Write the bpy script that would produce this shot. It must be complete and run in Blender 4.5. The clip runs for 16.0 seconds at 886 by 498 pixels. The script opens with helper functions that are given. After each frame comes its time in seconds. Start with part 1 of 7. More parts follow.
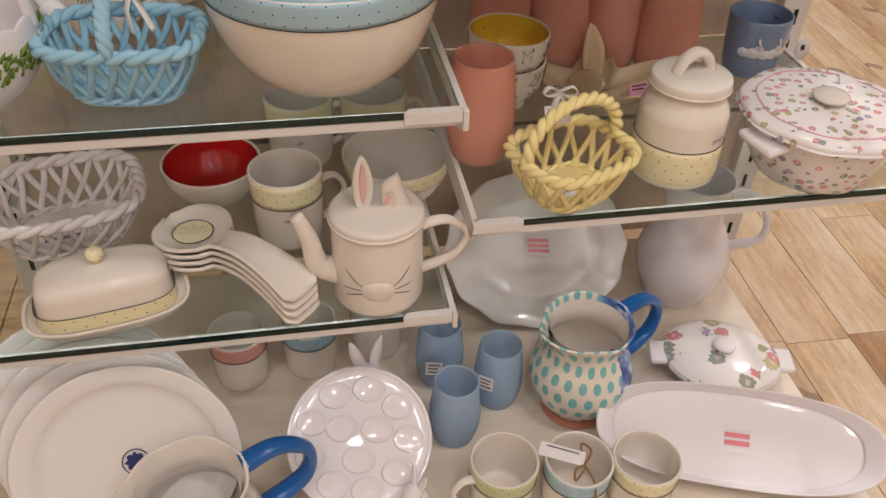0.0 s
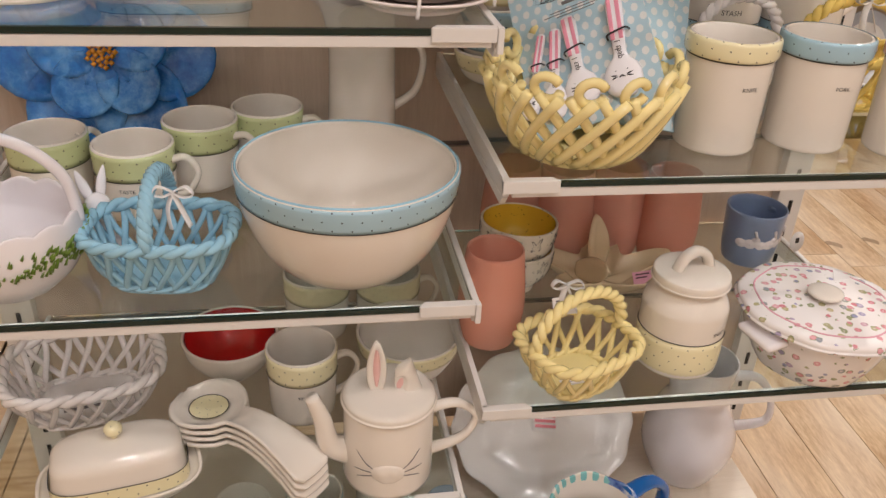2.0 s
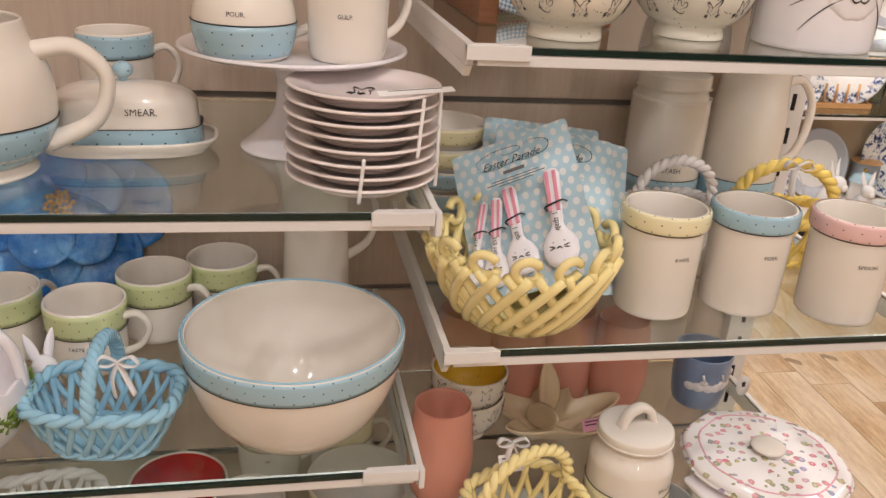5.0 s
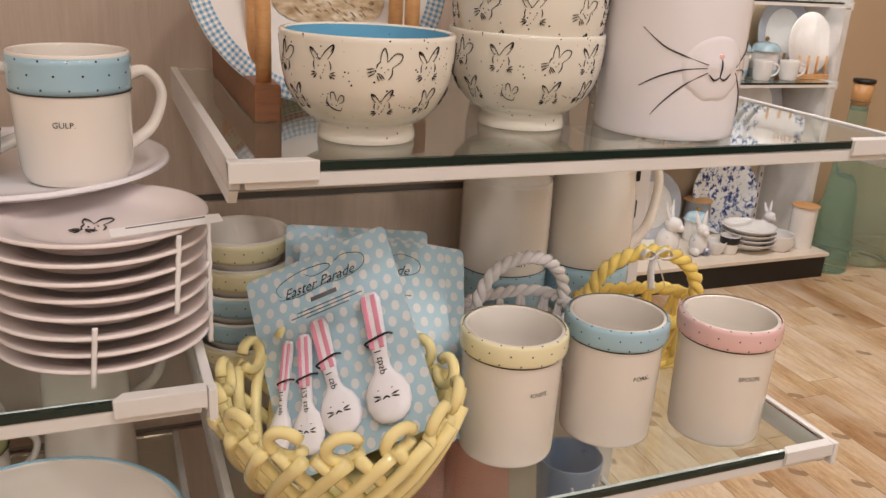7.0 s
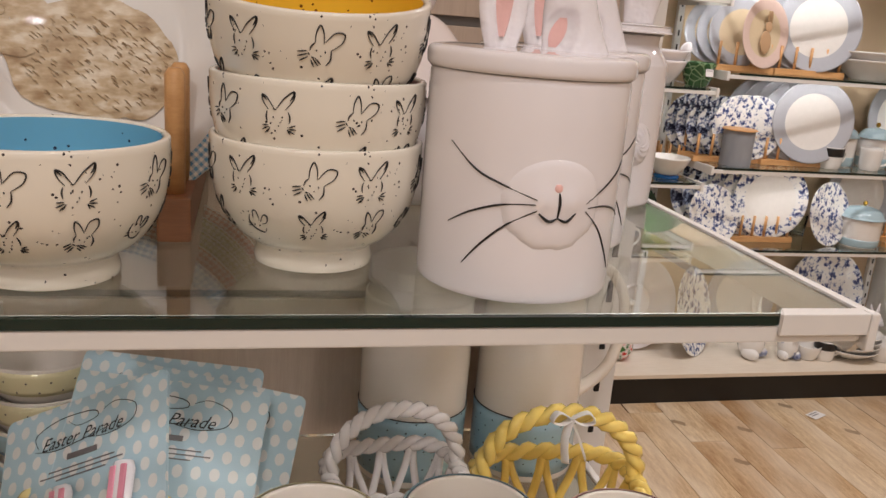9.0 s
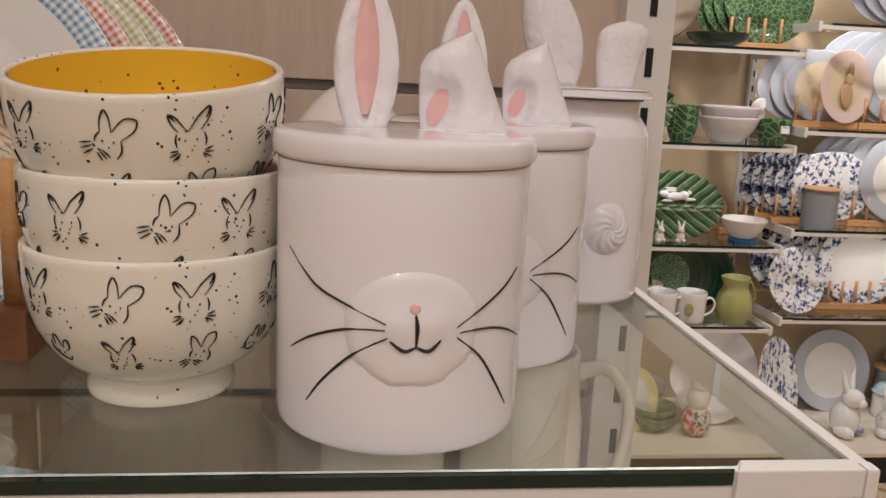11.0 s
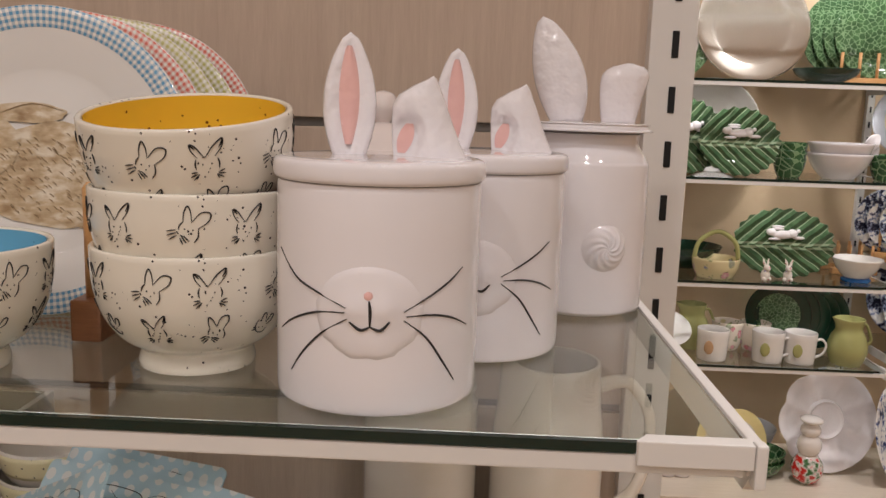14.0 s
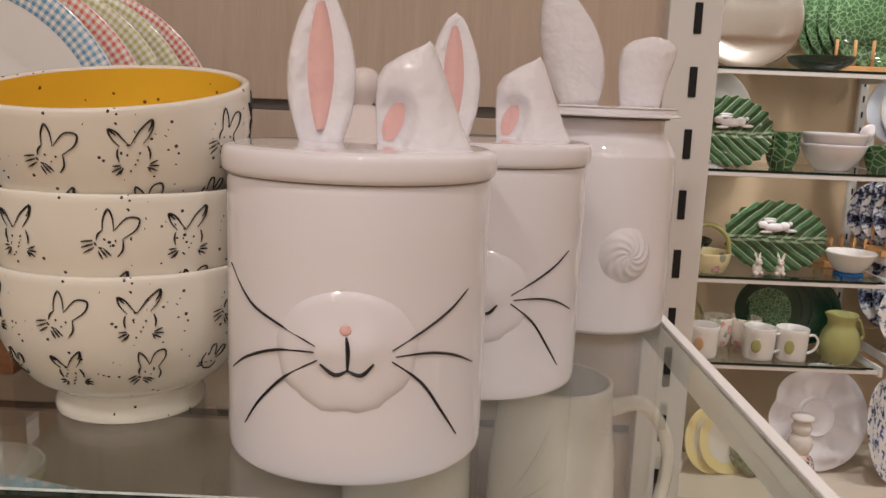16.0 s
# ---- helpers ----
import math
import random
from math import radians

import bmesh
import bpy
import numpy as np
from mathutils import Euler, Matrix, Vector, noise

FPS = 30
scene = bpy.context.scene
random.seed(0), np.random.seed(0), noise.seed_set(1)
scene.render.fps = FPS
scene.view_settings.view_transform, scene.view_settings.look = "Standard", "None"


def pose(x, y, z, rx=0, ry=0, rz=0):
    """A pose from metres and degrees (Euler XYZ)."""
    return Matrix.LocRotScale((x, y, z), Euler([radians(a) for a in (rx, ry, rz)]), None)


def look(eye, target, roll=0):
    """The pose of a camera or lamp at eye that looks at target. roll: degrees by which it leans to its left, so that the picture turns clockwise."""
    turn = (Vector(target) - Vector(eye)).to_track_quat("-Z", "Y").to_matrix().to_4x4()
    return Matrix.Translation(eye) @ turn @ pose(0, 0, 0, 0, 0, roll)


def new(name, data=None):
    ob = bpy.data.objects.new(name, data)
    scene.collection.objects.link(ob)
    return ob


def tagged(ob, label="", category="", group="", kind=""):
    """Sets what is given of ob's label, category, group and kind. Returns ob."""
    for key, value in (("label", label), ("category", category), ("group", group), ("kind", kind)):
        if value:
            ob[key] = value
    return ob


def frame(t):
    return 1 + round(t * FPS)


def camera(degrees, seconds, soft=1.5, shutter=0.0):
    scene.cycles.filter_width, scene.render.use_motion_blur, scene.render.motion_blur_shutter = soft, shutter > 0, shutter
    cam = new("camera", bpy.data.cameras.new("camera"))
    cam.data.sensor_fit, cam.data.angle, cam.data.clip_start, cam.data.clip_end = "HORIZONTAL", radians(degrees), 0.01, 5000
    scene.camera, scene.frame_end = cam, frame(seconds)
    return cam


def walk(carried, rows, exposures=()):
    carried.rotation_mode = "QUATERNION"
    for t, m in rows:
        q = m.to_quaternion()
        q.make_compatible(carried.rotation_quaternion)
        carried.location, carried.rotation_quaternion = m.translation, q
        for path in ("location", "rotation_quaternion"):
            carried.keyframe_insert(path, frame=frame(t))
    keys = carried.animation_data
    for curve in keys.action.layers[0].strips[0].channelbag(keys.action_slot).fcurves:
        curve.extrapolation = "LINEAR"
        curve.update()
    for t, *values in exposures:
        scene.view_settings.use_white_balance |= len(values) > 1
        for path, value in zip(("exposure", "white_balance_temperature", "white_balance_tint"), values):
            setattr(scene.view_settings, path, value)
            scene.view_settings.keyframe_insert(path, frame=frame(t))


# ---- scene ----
cam = camera(55.6, 16.0, soft=1.5)
PATH = [
    (0, (-0.1536, -0.7572, 1.1876), (0.2232, 1.068, -0.3244), 2.3),
    (0.5, (-0.1596, -0.762, 1.1984), (0.2172, 1.1388, -0.2176), 2.7),
    (1, (-0.1656, -0.7656, 1.2164), (0.2184, 1.1952, -0.1132), 3.0),
    (1.5, (-0.1644, -0.7632, 1.2356), (0.2196, 1.2504, -0.0124), 3.1),
    (2, (-0.1656, -0.7632, 1.2524), (0.222, 1.296, 0.0812), 3.2),
    (2.5, (-0.1668, -0.7656, 1.2656), (0.2196, 1.338, 0.1772), 3.3),
    (3, (-0.168, -0.768, 1.2752), (0.2208, 1.3608, 0.2372), 3.1),
    (3.5, (-0.1668, -0.7728, 1.286), (0.2112, 1.3872, 0.3116), 2.8),
    (3.7, (-0.1692, -0.774, 1.2908), (0.2064, 1.3992, 0.344), 2.6),
    (5.8, (-0.0984, -0.7164, 1.3544), (0.4608, 1.4268, 0.4316), 4.4),
    (6, (-0.0912, -0.702, 1.3532), (0.4956, 1.44, 0.4436), 4.2),
    (6.5, (-0.0708, -0.6204, 1.3568), (0.6408, 1.512, 0.5168), 3.6),
    (7, (-0.0348, -0.546, 1.3492), (0.8352, 1.5468, 0.5596), 3.2),
    (7.5, (0.0588, -0.5076, 1.3516), (0.9264, 1.596, 0.5884), 4.3),
    (8, (0.1668, -0.498, 1.3526), (0.9072, 1.6632, 0.6194), 4.8),
    (8.5, (0.2388, -0.4848, 1.3632), (0.8196, 1.7412, 0.6792), 4.5),
    (9, (0.2604, -0.42, 1.3735), (0.816, 1.8228, 0.7255), 4.7),
    (9.5, (0.2724, -0.3468, 1.3742), (0.882, 1.8984, 0.7826), 3.5),
    (10, (0.306, -0.3168, 1.379), (0.882, 1.9476, 0.8306), 3.8),
    (12.3, (0.485, -0.381, 1.39), (0.434, 1.582, 1.015), 1.2),
    (12.5, (0.488, -0.389, 1.391), (0.429, 1.576, 1.022), 1.4),
    (13, (0.488, -0.409, 1.388), (0.424, 1.561, 1.045), 1.6),
    (13.5, (0.49, -0.432, 1.388), (0.411, 1.54, 1.062), 1.6),
    (14, (0.484, -0.429, 1.387), (0.423, 1.542, 1.052), 1.9),
    (14.5, (0.495, -0.412, 1.385), (0.452, 1.558, 1.042), 2.2),
    (15, (0.49, -0.38, 1.384), (0.459, 1.587, 1.023), 2.6),
    (15.5, (0.471, -0.341, 1.385), (0.477, 1.624, 1.012), 2.4),
    (16, (0.471, -0.318, 1.38), (0.461, 1.649, 1.022), 2.2),
]
walk(cam, [(t, look(eye, target, roll)) for t, eye, target, roll in PATH], [(0, -0.16), (3, 0.04), (6.5, -0.06), (8, -0.24), (9, -0.35), (10, -0.54), (12.5, -0.47), (16, -0.51)])


# ---- light ----
ROOM_X0, ROOM_X1, ROOM_Y0, ROOM_Y1, ROOM_H = -2.6, 4.9, -7.0, 2.76, 2.9
SPOTS = [(-0.9, -1.0), (-0.2, -1.35), (0.5, -0.8), (1.25, -1.1), (-0.6, -2.0), (0.1, -2.4), (0.8, -2.0), (1.6, -2.3), (-1.4, -2.6), (0.5, -3.0), (-1.2, -4.2), (0.2, -4.5), (1.6, -4.2), (-0.6, -6.0), (0.9, -6.2), (1.35, 1.55), (2.2, 1.5), (3.1, 1.3)]


def spot_lamp(x, y, watts, size):
    data = bpy.data.lights.new("ceiling_lamp", "AREA")
    data.shape, data.size, data.energy, data.color = "DISK", size, watts, (1.0, 0.954, 0.952)
    lamp = new("ceiling_lamp", data)
    lamp.location = (x, y, ROOM_H - 0.06)


for sx, sy in SPOTS:
    spot_lamp(sx, sy, (25.0 if sx < 2 else 15.5) if sy > 1 else 9.0 if sy < -4 else 3.8 if sy < -1.5 else 5.6 if sx < -0.5 else 9.6, 0.13)
scene.view_settings.exposure = 0.0
dim = bpy.data.worlds.new("shop")
dim.use_nodes = True
dim.node_tree.nodes["Background"].inputs[0].default_value = (1.0, 0.9, 0.8, 1)
dim.node_tree.nodes["Background"].inputs[1].default_value = 0.02
scene.world = dim


# ---- materials ----
def lin(c):
    """An sRGB triple of 0..255 as linear colour."""
    return tuple((v / 255 / 12.92) if v / 255 <= 0.04045 else ((v / 255 + 0.055) / 1.055) ** 2.4 for v in c) + (1.0,)


class Nodes:
    def __init__(self, name):
        self.mat = bpy.data.materials.new(name)
        self.mat.use_nodes = True
        self.tree = self.mat.node_tree
        self.bsdf = self.tree.nodes["Principled BSDF"]

    def add(self, kind, **values):
        n = self.tree.nodes.new(kind)
        for k, v in values.items():
            if k == "operation":
                n.operation = v
            elif k == "data_type":
                n.data_type = v
            elif k == "blend_type":
                n.blend_type = v
            elif k == "wave":
                n.wave_type = v
            elif k == "feature":
                n.feature = v
            elif k == "distance":
                n.distance = v
        return n

    def link(self, a, b):
        self.tree.links.new(a, b)

    def math(self, op, a, b=0.0):
        n = self.add("ShaderNodeMath", operation=op)
        for i, v in enumerate((a, b)):
            if isinstance(v, (int, float)):
                n.inputs[i].default_value = v
            else:
                self.link(v, n.inputs[i])
        return n.outputs[0]

    def mix(self, fac, a, b):
        n = self.add("ShaderNodeMix", data_type="RGBA")
        for i, v in ((0, fac), (6, a), (7, b)):
            if isinstance(v, (int, float, tuple)):
                n.inputs[i].default_value = v
            else:
                self.link(v, n.inputs[i])
        return n.outputs[2]

    def noise(self, scale, detail=2.0, coord="Object", stretch=None, rough=0.5):
        tc = self.add("ShaderNodeTexCoord")
        out = tc.outputs[coord]
        if stretch:
            mp = self.add("ShaderNodeMapping")
            mp.inputs["Scale"].default_value = stretch
            self.link(out, mp.inputs[0])
            out = mp.outputs[0]
        n = self.add("ShaderNodeTexNoise")
        n.inputs["Scale"].default_value, n.inputs["Detail"].default_value, n.inputs["Roughness"].default_value = scale, detail, rough
        self.link(out, n.inputs["Vector"])
        return n.outputs["Fac"]

    def ramp(self, fac, stops):
        n = self.add("ShaderNodeValToRGB")
        while len(n.color_ramp.elements) < len(stops):
            n.color_ramp.elements.new(0.5)
        for e, (p, c) in zip(n.color_ramp.elements, stops):
            e.position, e.color = p, c
        self.link(fac, n.inputs[0])
        return n.outputs[0]

    def bump(self, height, strength, distance=0.001):
        n = self.add("ShaderNodeBump")
        n.inputs["Strength"].default_value, n.inputs["Distance"].default_value = strength, distance
        self.link(height, n.inputs["Height"])
        self.link(n.outputs[0], self.bsdf.inputs["Normal"])

    def set(self, colour=None, rough=0.5, metal=0.0, coat=0.0, ior=1.5):
        b = self.bsdf.inputs
        if isinstance(colour, tuple):
            b["Base Color"].default_value = colour
        elif colour is not None:
            self.link(colour, b["Base Color"])
        b["Roughness"].default_value, b["Metallic"].default_value, b["IOR"].default_value = rough, metal, ior
        b["Coat Weight"].default_value = coat
        return self


def scaled(c, f):
    return (min(c[0] * f, 1), min(c[1] * f, 1), min(c[2] * f, 1), 1.0)


def glaze(name, rgb, rough=0.12, pool=0.94, wobble=0.25, scale=9.0, ripple=38.0, depth=0.0002):
    """Glazed ceramic: a slightly uneven colour and a slightly wavy, glossy skin."""
    m = Nodes(name)
    c = lin(rgb)
    f = m.noise(scale, 3.0)
    col = m.mix(f, scaled(c, pool), scaled(c, 1.03))
    m.set(col, rough, 0.0, 0.3)
    m.bump(m.noise(ripple, 2.0), wobble, depth)
    return m.mat


def speckled(name, rgb, spot, density=150.0, limit=0.11):
    """Glaze with small dark specks."""
    m = Nodes(name)
    c = lin(rgb)
    tc = m.add("ShaderNodeTexCoord")
    v = m.add("ShaderNodeTexVoronoi")
    v.inputs["Scale"].default_value = density
    m.link(tc.outputs["Object"], v.inputs["Vector"])
    rare = m.math("GREATER_THAN", m.noise(density * 0.45, 1.0), 0.58)
    hit = m.math("MULTIPLY", m.math("LESS_THAN", v.outputs["Distance"], limit * 1.6), rare)
    base = m.mix(m.noise(8.0), scaled(c, 0.95), scaled(c, 1.03))
    m.set(m.mix(hit, base, lin(spot)), 0.13, 0.0, 0.3)
    m.bump(m.noise(30.0), 0.2, 0.0002)
    return m.mat


def dotted(name, rgb, pitch=0.0200, size=0.0009, dot=(78, 72, 74)):
    """A glazed band with rows of small painted dots, laid out along the band (UV in metres)."""
    m = Nodes(name)
    c = lin(rgb)
    tc = m.add("ShaderNodeTexCoord")
    sep = m.add("ShaderNodeSeparateXYZ")
    m.link(tc.outputs["UV"], sep.inputs[0])
    row = m.math("DIVIDE", sep.outputs[1], pitch * 0.52)
    shift = m.math("MULTIPLY", m.math("MODULO", m.math("FLOOR", row), 2.0), 0.5)
    fu = m.math("FRACT", m.math("ADD", m.math("DIVIDE", sep.outputs[0], pitch), shift))
    fv = m.math("FRACT", row)
    du = m.math("MULTIPLY", m.math("SUBTRACT", fu, 0.5), pitch)
    dv = m.math("MULTIPLY", m.math("SUBTRACT", fv, 0.5), pitch * 0.52)
    r = m.math("SQRT", m.math("ADD", m.math("MULTIPLY", du, du), m.math("MULTIPLY", dv, dv)))
    hit = m.math("LESS_THAN", r, size)
    base = m.mix(m.noise(12.0), scaled(c, 0.92), scaled(c, 1.04))
    m.set(m.mix(hit, base, lin(dot)), 0.15, 0.0, 0.3)
    m.bump(m.noise(30.0), 0.2, 0.0002)
    return m.mat


def plain(name, rgb, rough=0.5, metal=0.0, wear=0.06, scale=14.0):
    m = Nodes(name)
    c = lin(rgb)
    m.set(m.mix(m.noise(scale, 4.0), scaled(c, 1 - wear), scaled(c, 1 + wear * 0.5)), rough, metal)
    return m.mat


def glassy(name, rgb, rough=0.0, ior=1.45, frosted=0.0):
    m = Nodes(name)
    m.set(lin(rgb), rough, 0.0, 0.0, ior)
    m.bsdf.inputs["Transmission Weight"].default_value = 1.0 - frosted
    return m.mat


def wood_mat(name, a, b, stretch=(1, 12, 12), rough=0.5, per_object=False, grain=14.0):
    m = Nodes(name)
    f = m.noise(grain, 6.0, stretch=stretch, rough=0.65)
    fine = m.noise(grain * 7, 3.0, stretch=stretch)
    mixf = m.math("ADD", m.math("MULTIPLY", f, 0.7), m.math("MULTIPLY", fine, 0.3))
    col = m.ramp(mixf, [(0.3, lin(a)), (0.7, lin(b))])
    if per_object:
        info = m.add("ShaderNodeObjectInfo")
        tone = m.ramp(info.outputs["Random"], [(0.0, lin((186, 150, 114))), (0.2, lin((236, 216, 188))), (0.4, lin((252, 242, 226))), (0.6, lin((206, 172, 134))), (0.8, lin((244, 228, 204))), (1.0, lin((252, 246, 234)))])
        mx = m.add("ShaderNodeMix", data_type="RGBA", blend_type="MULTIPLY")
        mx.inputs[0].default_value = 1.0
        m.link(col, mx.inputs[6])
        m.link(tone, mx.inputs[7])
        patch = m.noise(1.7, 3.0, stretch=(1, 1.6, 1))
        mz = m.add("ShaderNodeMix", data_type="RGBA", blend_type="MIX")
        m.link(m.ramp(patch, [(0.42, (0, 0, 0, 1)), (0.62, (0.55, 0.55, 0.55, 1))]), mz.inputs[0])
        m.link(mx.outputs[2], mz.inputs[6])
        mz.inputs[7].default_value = (*lin((236, 220, 198))[:3], 1)
        knots = m.noise(5.5, 2.0)
        col = m.mix(m.math("MULTIPLY", m.math("GREATER_THAN", knots, 0.72), 0.6), mz.outputs[2], lin((110, 80, 55)))
    m.set(col, rough)
    m.bump(mixf, 0.15, 0.0008)
    return m.mat


CREAM = glaze("cream_glaze", (238, 229, 218), 0.09, 0.94, 0.4)
WHITE = glaze("white_glaze", (242, 237, 240), 0.04, 0.95, 0.3)
MOULDED = glaze("moulded_white_glaze", (242, 237, 240), 0.03, 0.95, 0.8, 9.0, 85.0, 0.004)
PLATE = glaze("plate_white_glaze", (238, 234, 230), 0.14)
PINKISH = glaze("blush_white_glaze", (240, 228, 224), 0.16)
BLUE_DOT = dotted("blue_dotted_band", (168, 200, 214), dot=(60, 56, 60))
YELLOW_DOT = dotted("yellow_dotted_band", (243, 233, 192))
PINK_DOT = dotted("pink_dotted_band", (240, 198, 194))
GREEN_DOT = dotted("green_dotted_band", (204, 210, 158))
INK = plain("black_ink", (28, 26, 28), 0.4, wear=0.0)
GREY_INK = plain("grey_ink", (110, 105, 105), 0.4, wear=0.0)
YELLOW = glaze("yellow_glaze", (244, 214, 120), 0.1)
PALE_YELLOW = glaze("pale_yellow_glaze", (246, 228, 164), 0.1)
BLUE_GLAZE = glaze("sky_blue_glaze", (158, 204, 226), 0.08)
DEEP_BLUE = glaze("deep_blue_glaze", (30, 104, 178), 0.1, 0.75)
SPECKLE = speckled("speckled_cream_glaze", (238, 231, 217), (70, 62, 62), 230.0, 0.13)
SPECK_YELLOW = speckled("speckled_yellow_glaze", (240, 196, 66), (120, 80, 30))
SPECK_BLUE = speckled("speckled_blue_glaze", (120, 184, 214), (50, 60, 80))
SPECK_PINK = speckled("speckled_pink_glaze", (236, 190, 180), (120, 80, 80))
METAL = plain("white_coated_metal", (226, 222, 218), 0.4, 0.0, 0.04)
SLOT = plain("slot_black", (10, 10, 11), 0.7, wear=0.0)
KICK = plain("black_plinth_paint", (22, 21, 21), 0.45, 0.0, 0.3)
DECK = wood_mat("pale_laminate", (222, 208, 190), (236, 224, 208), (1, 9, 9), 0.35)
FLOORWOOD = wood_mat("floor_planks", (168, 132, 96), (250, 238, 216), (1.2, 9, 9), 0.32, True, 7.0)
PANEL = wood_mat("pale_wood_panel", (186, 164, 146), (204, 184, 166), (14, 14, 0.8), 0.45, grain=9.0)
GROOVE = plain("aluminium_groove", (120, 116, 112), 0.35, 0.6)
PAINT = plain("warm_white_wall_paint", (228, 214, 194), 0.8, 0.0, 0.05, 3.0)
BEIGE = plain("beige_wall_paint", (206, 180, 148), 0.75, 0.0, 0.06, 3.0)
STANDWOOD = wood_mat("plate_rack_wood", (196, 142, 88), (222, 172, 118), (1, 8, 8), 0.45)
DARKWOOD = wood_mat("brown_rack_wood", (120, 74, 44), (150, 98, 62), (1, 8, 8), 0.45)
PAPER = plain("white_paper", (236, 232, 230), 0.7, 0.0, 0.03)
GLASS = glassy("shelf_glass", (235, 244, 240))
GLASS_EDGE = plain("dark_green_glass_edge", (12, 38, 33), 0.08, 0.0, 0.2)


# ---- mesh builders ----
def mesh_of(name, verts, faces, uvs=None, smooth=True):
    me = bpy.data.meshes.new(name)
    me.from_pydata([tuple(v) for v in verts], [], faces)
    if uvs is not None:
        layer = me.uv_layers.new(name="UVMap")
        idx = np.zeros(len(me.loops), dtype=np.int32)
        me.loops.foreach_get("vertex_index", idx)
        layer.data.foreach_set("uv", np.array(uvs, dtype=np.float32)[idx].ravel())
    if smooth:
        me.polygons.foreach_set("use_smooth", [True] * len(me.polygons))
    me.update()
    return me


def joined(pieces):
    """Several (verts, faces) joined into one."""
    verts, faces = [], []
    for v, f in pieces:
        n = len(verts)
        verts += [tuple(p) for p in v]
        faces += [tuple(i + n for i in q) for q in f]
    return verts, faces


def thing(name, m, label, category, group=""):
    ob = new(name)
    ob.empty_display_size = 0.02
    ob.matrix_basis = m
    return tagged(ob, label, category, group)


def part(name, me, mat, parent, label=""):
    ob = new(name, me)
    if not me.materials:
        me.materials.append(mat)
    ob.parent = parent
    return tagged(ob, label) if label else ob


def single(name, me, mat, m, label, category, group="", kind=""):
    ob = new(name, me)
    if not me.materials:
        me.materials.append(mat)
    ob.matrix_basis = m
    return tagged(ob, label, category, group, kind)


def smooth_profile(pts, steps=6):
    """A Catmull-Rom curve through (r, z) points; a point given twice stays a corner."""
    out = []
    n = len(pts)
    for i in range(n - 1):
        p0, p1, p2, p3 = pts[max(i - 1, 0)], pts[i], pts[i + 1], pts[min(i + 2, n - 1)]
        if p1 == p2:
            continue
        for k in range(steps):
            t = k / steps
            out.append(tuple(0.5 * (2 * b + (c - a) * t + (2 * a - 5 * b + 4 * c - d) * t * t + (3 * b - a - 3 * c + d) * t ** 3) for a, b, c, d in zip(p0, p1, p2, p3)))
    out.append(pts[-1])
    return out


def lathe_data(profile, seg=48, warp=None):
    """Turns (r, z) points round z. UV: metres along the widest girth, metres along the profile."""
    rmax = max(p[0] for p in profile)
    verts, faces, uvs = [], [], []
    length = 0.0
    for j, (r, z) in enumerate(profile):
        if j:
            length += math.hypot(r - profile[j - 1][0], z - profile[j - 1][1])
        for i in range(seg + 1):
            a = 2 * math.pi * i / seg
            x, y, zz = r * math.cos(a), r * math.sin(a), z
            if warp:
                x, y, zz = warp(x, y, zz, a)
            verts.append((x, y, zz))
            uvs.append((rmax * a, length))
    w = seg + 1
    for j in range(len(profile) - 1):
        for i in range(seg):
            a, b, c, d = j * w + i, j * w + i + 1, (j + 1) * w + i + 1, (j + 1) * w + i
            faces.append((a, b, c, d))
    return verts, faces, uvs


def lathe(name, profile, seg=48, warp=None):
    v, f, u = lathe_data(profile, seg, warp)
    me = mesh_of(name, v, f, u)
    bm = bmesh.new()
    bm.from_mesh(me)
    bmesh.ops.remove_doubles(bm, verts=bm.verts, dist=1e-6)
    bmesh.ops.recalc_face_normals(bm, faces=bm.faces)
    bm.to_mesh(me)
    bm.free()
    return me


def vessel(outer, wall=0.004, floor=0.006, lip=0.0012):
    """The closed profile of an open pot from its outer (r, z) points, foot first."""
    inner = [(max(r - wall, 0.0), z) for r, z in outer if z > floor + 0.001]
    top_r, top_z = outer[-1]
    out = [(0.0, outer[0][1] + 0.0015), (max(outer[0][0] - 0.006, 0), outer[0][1] + 0.0015), (max(outer[0][0] - 0.004, 0), outer[0][1])] + list(outer)
    out += [(top_r - wall * 0.15, top_z + lip), (top_r - wall * 0.5, top_z + lip * 1.4), (top_r - wall * 0.85, top_z + lip)]
    out += inner[::-1]
    out += [(max(inner[0][0] - 0.004, 0.002), floor + 0.0005), (max(inner[0][0] - 0.012, 0.001), floor), (0.0, floor)]
    return out


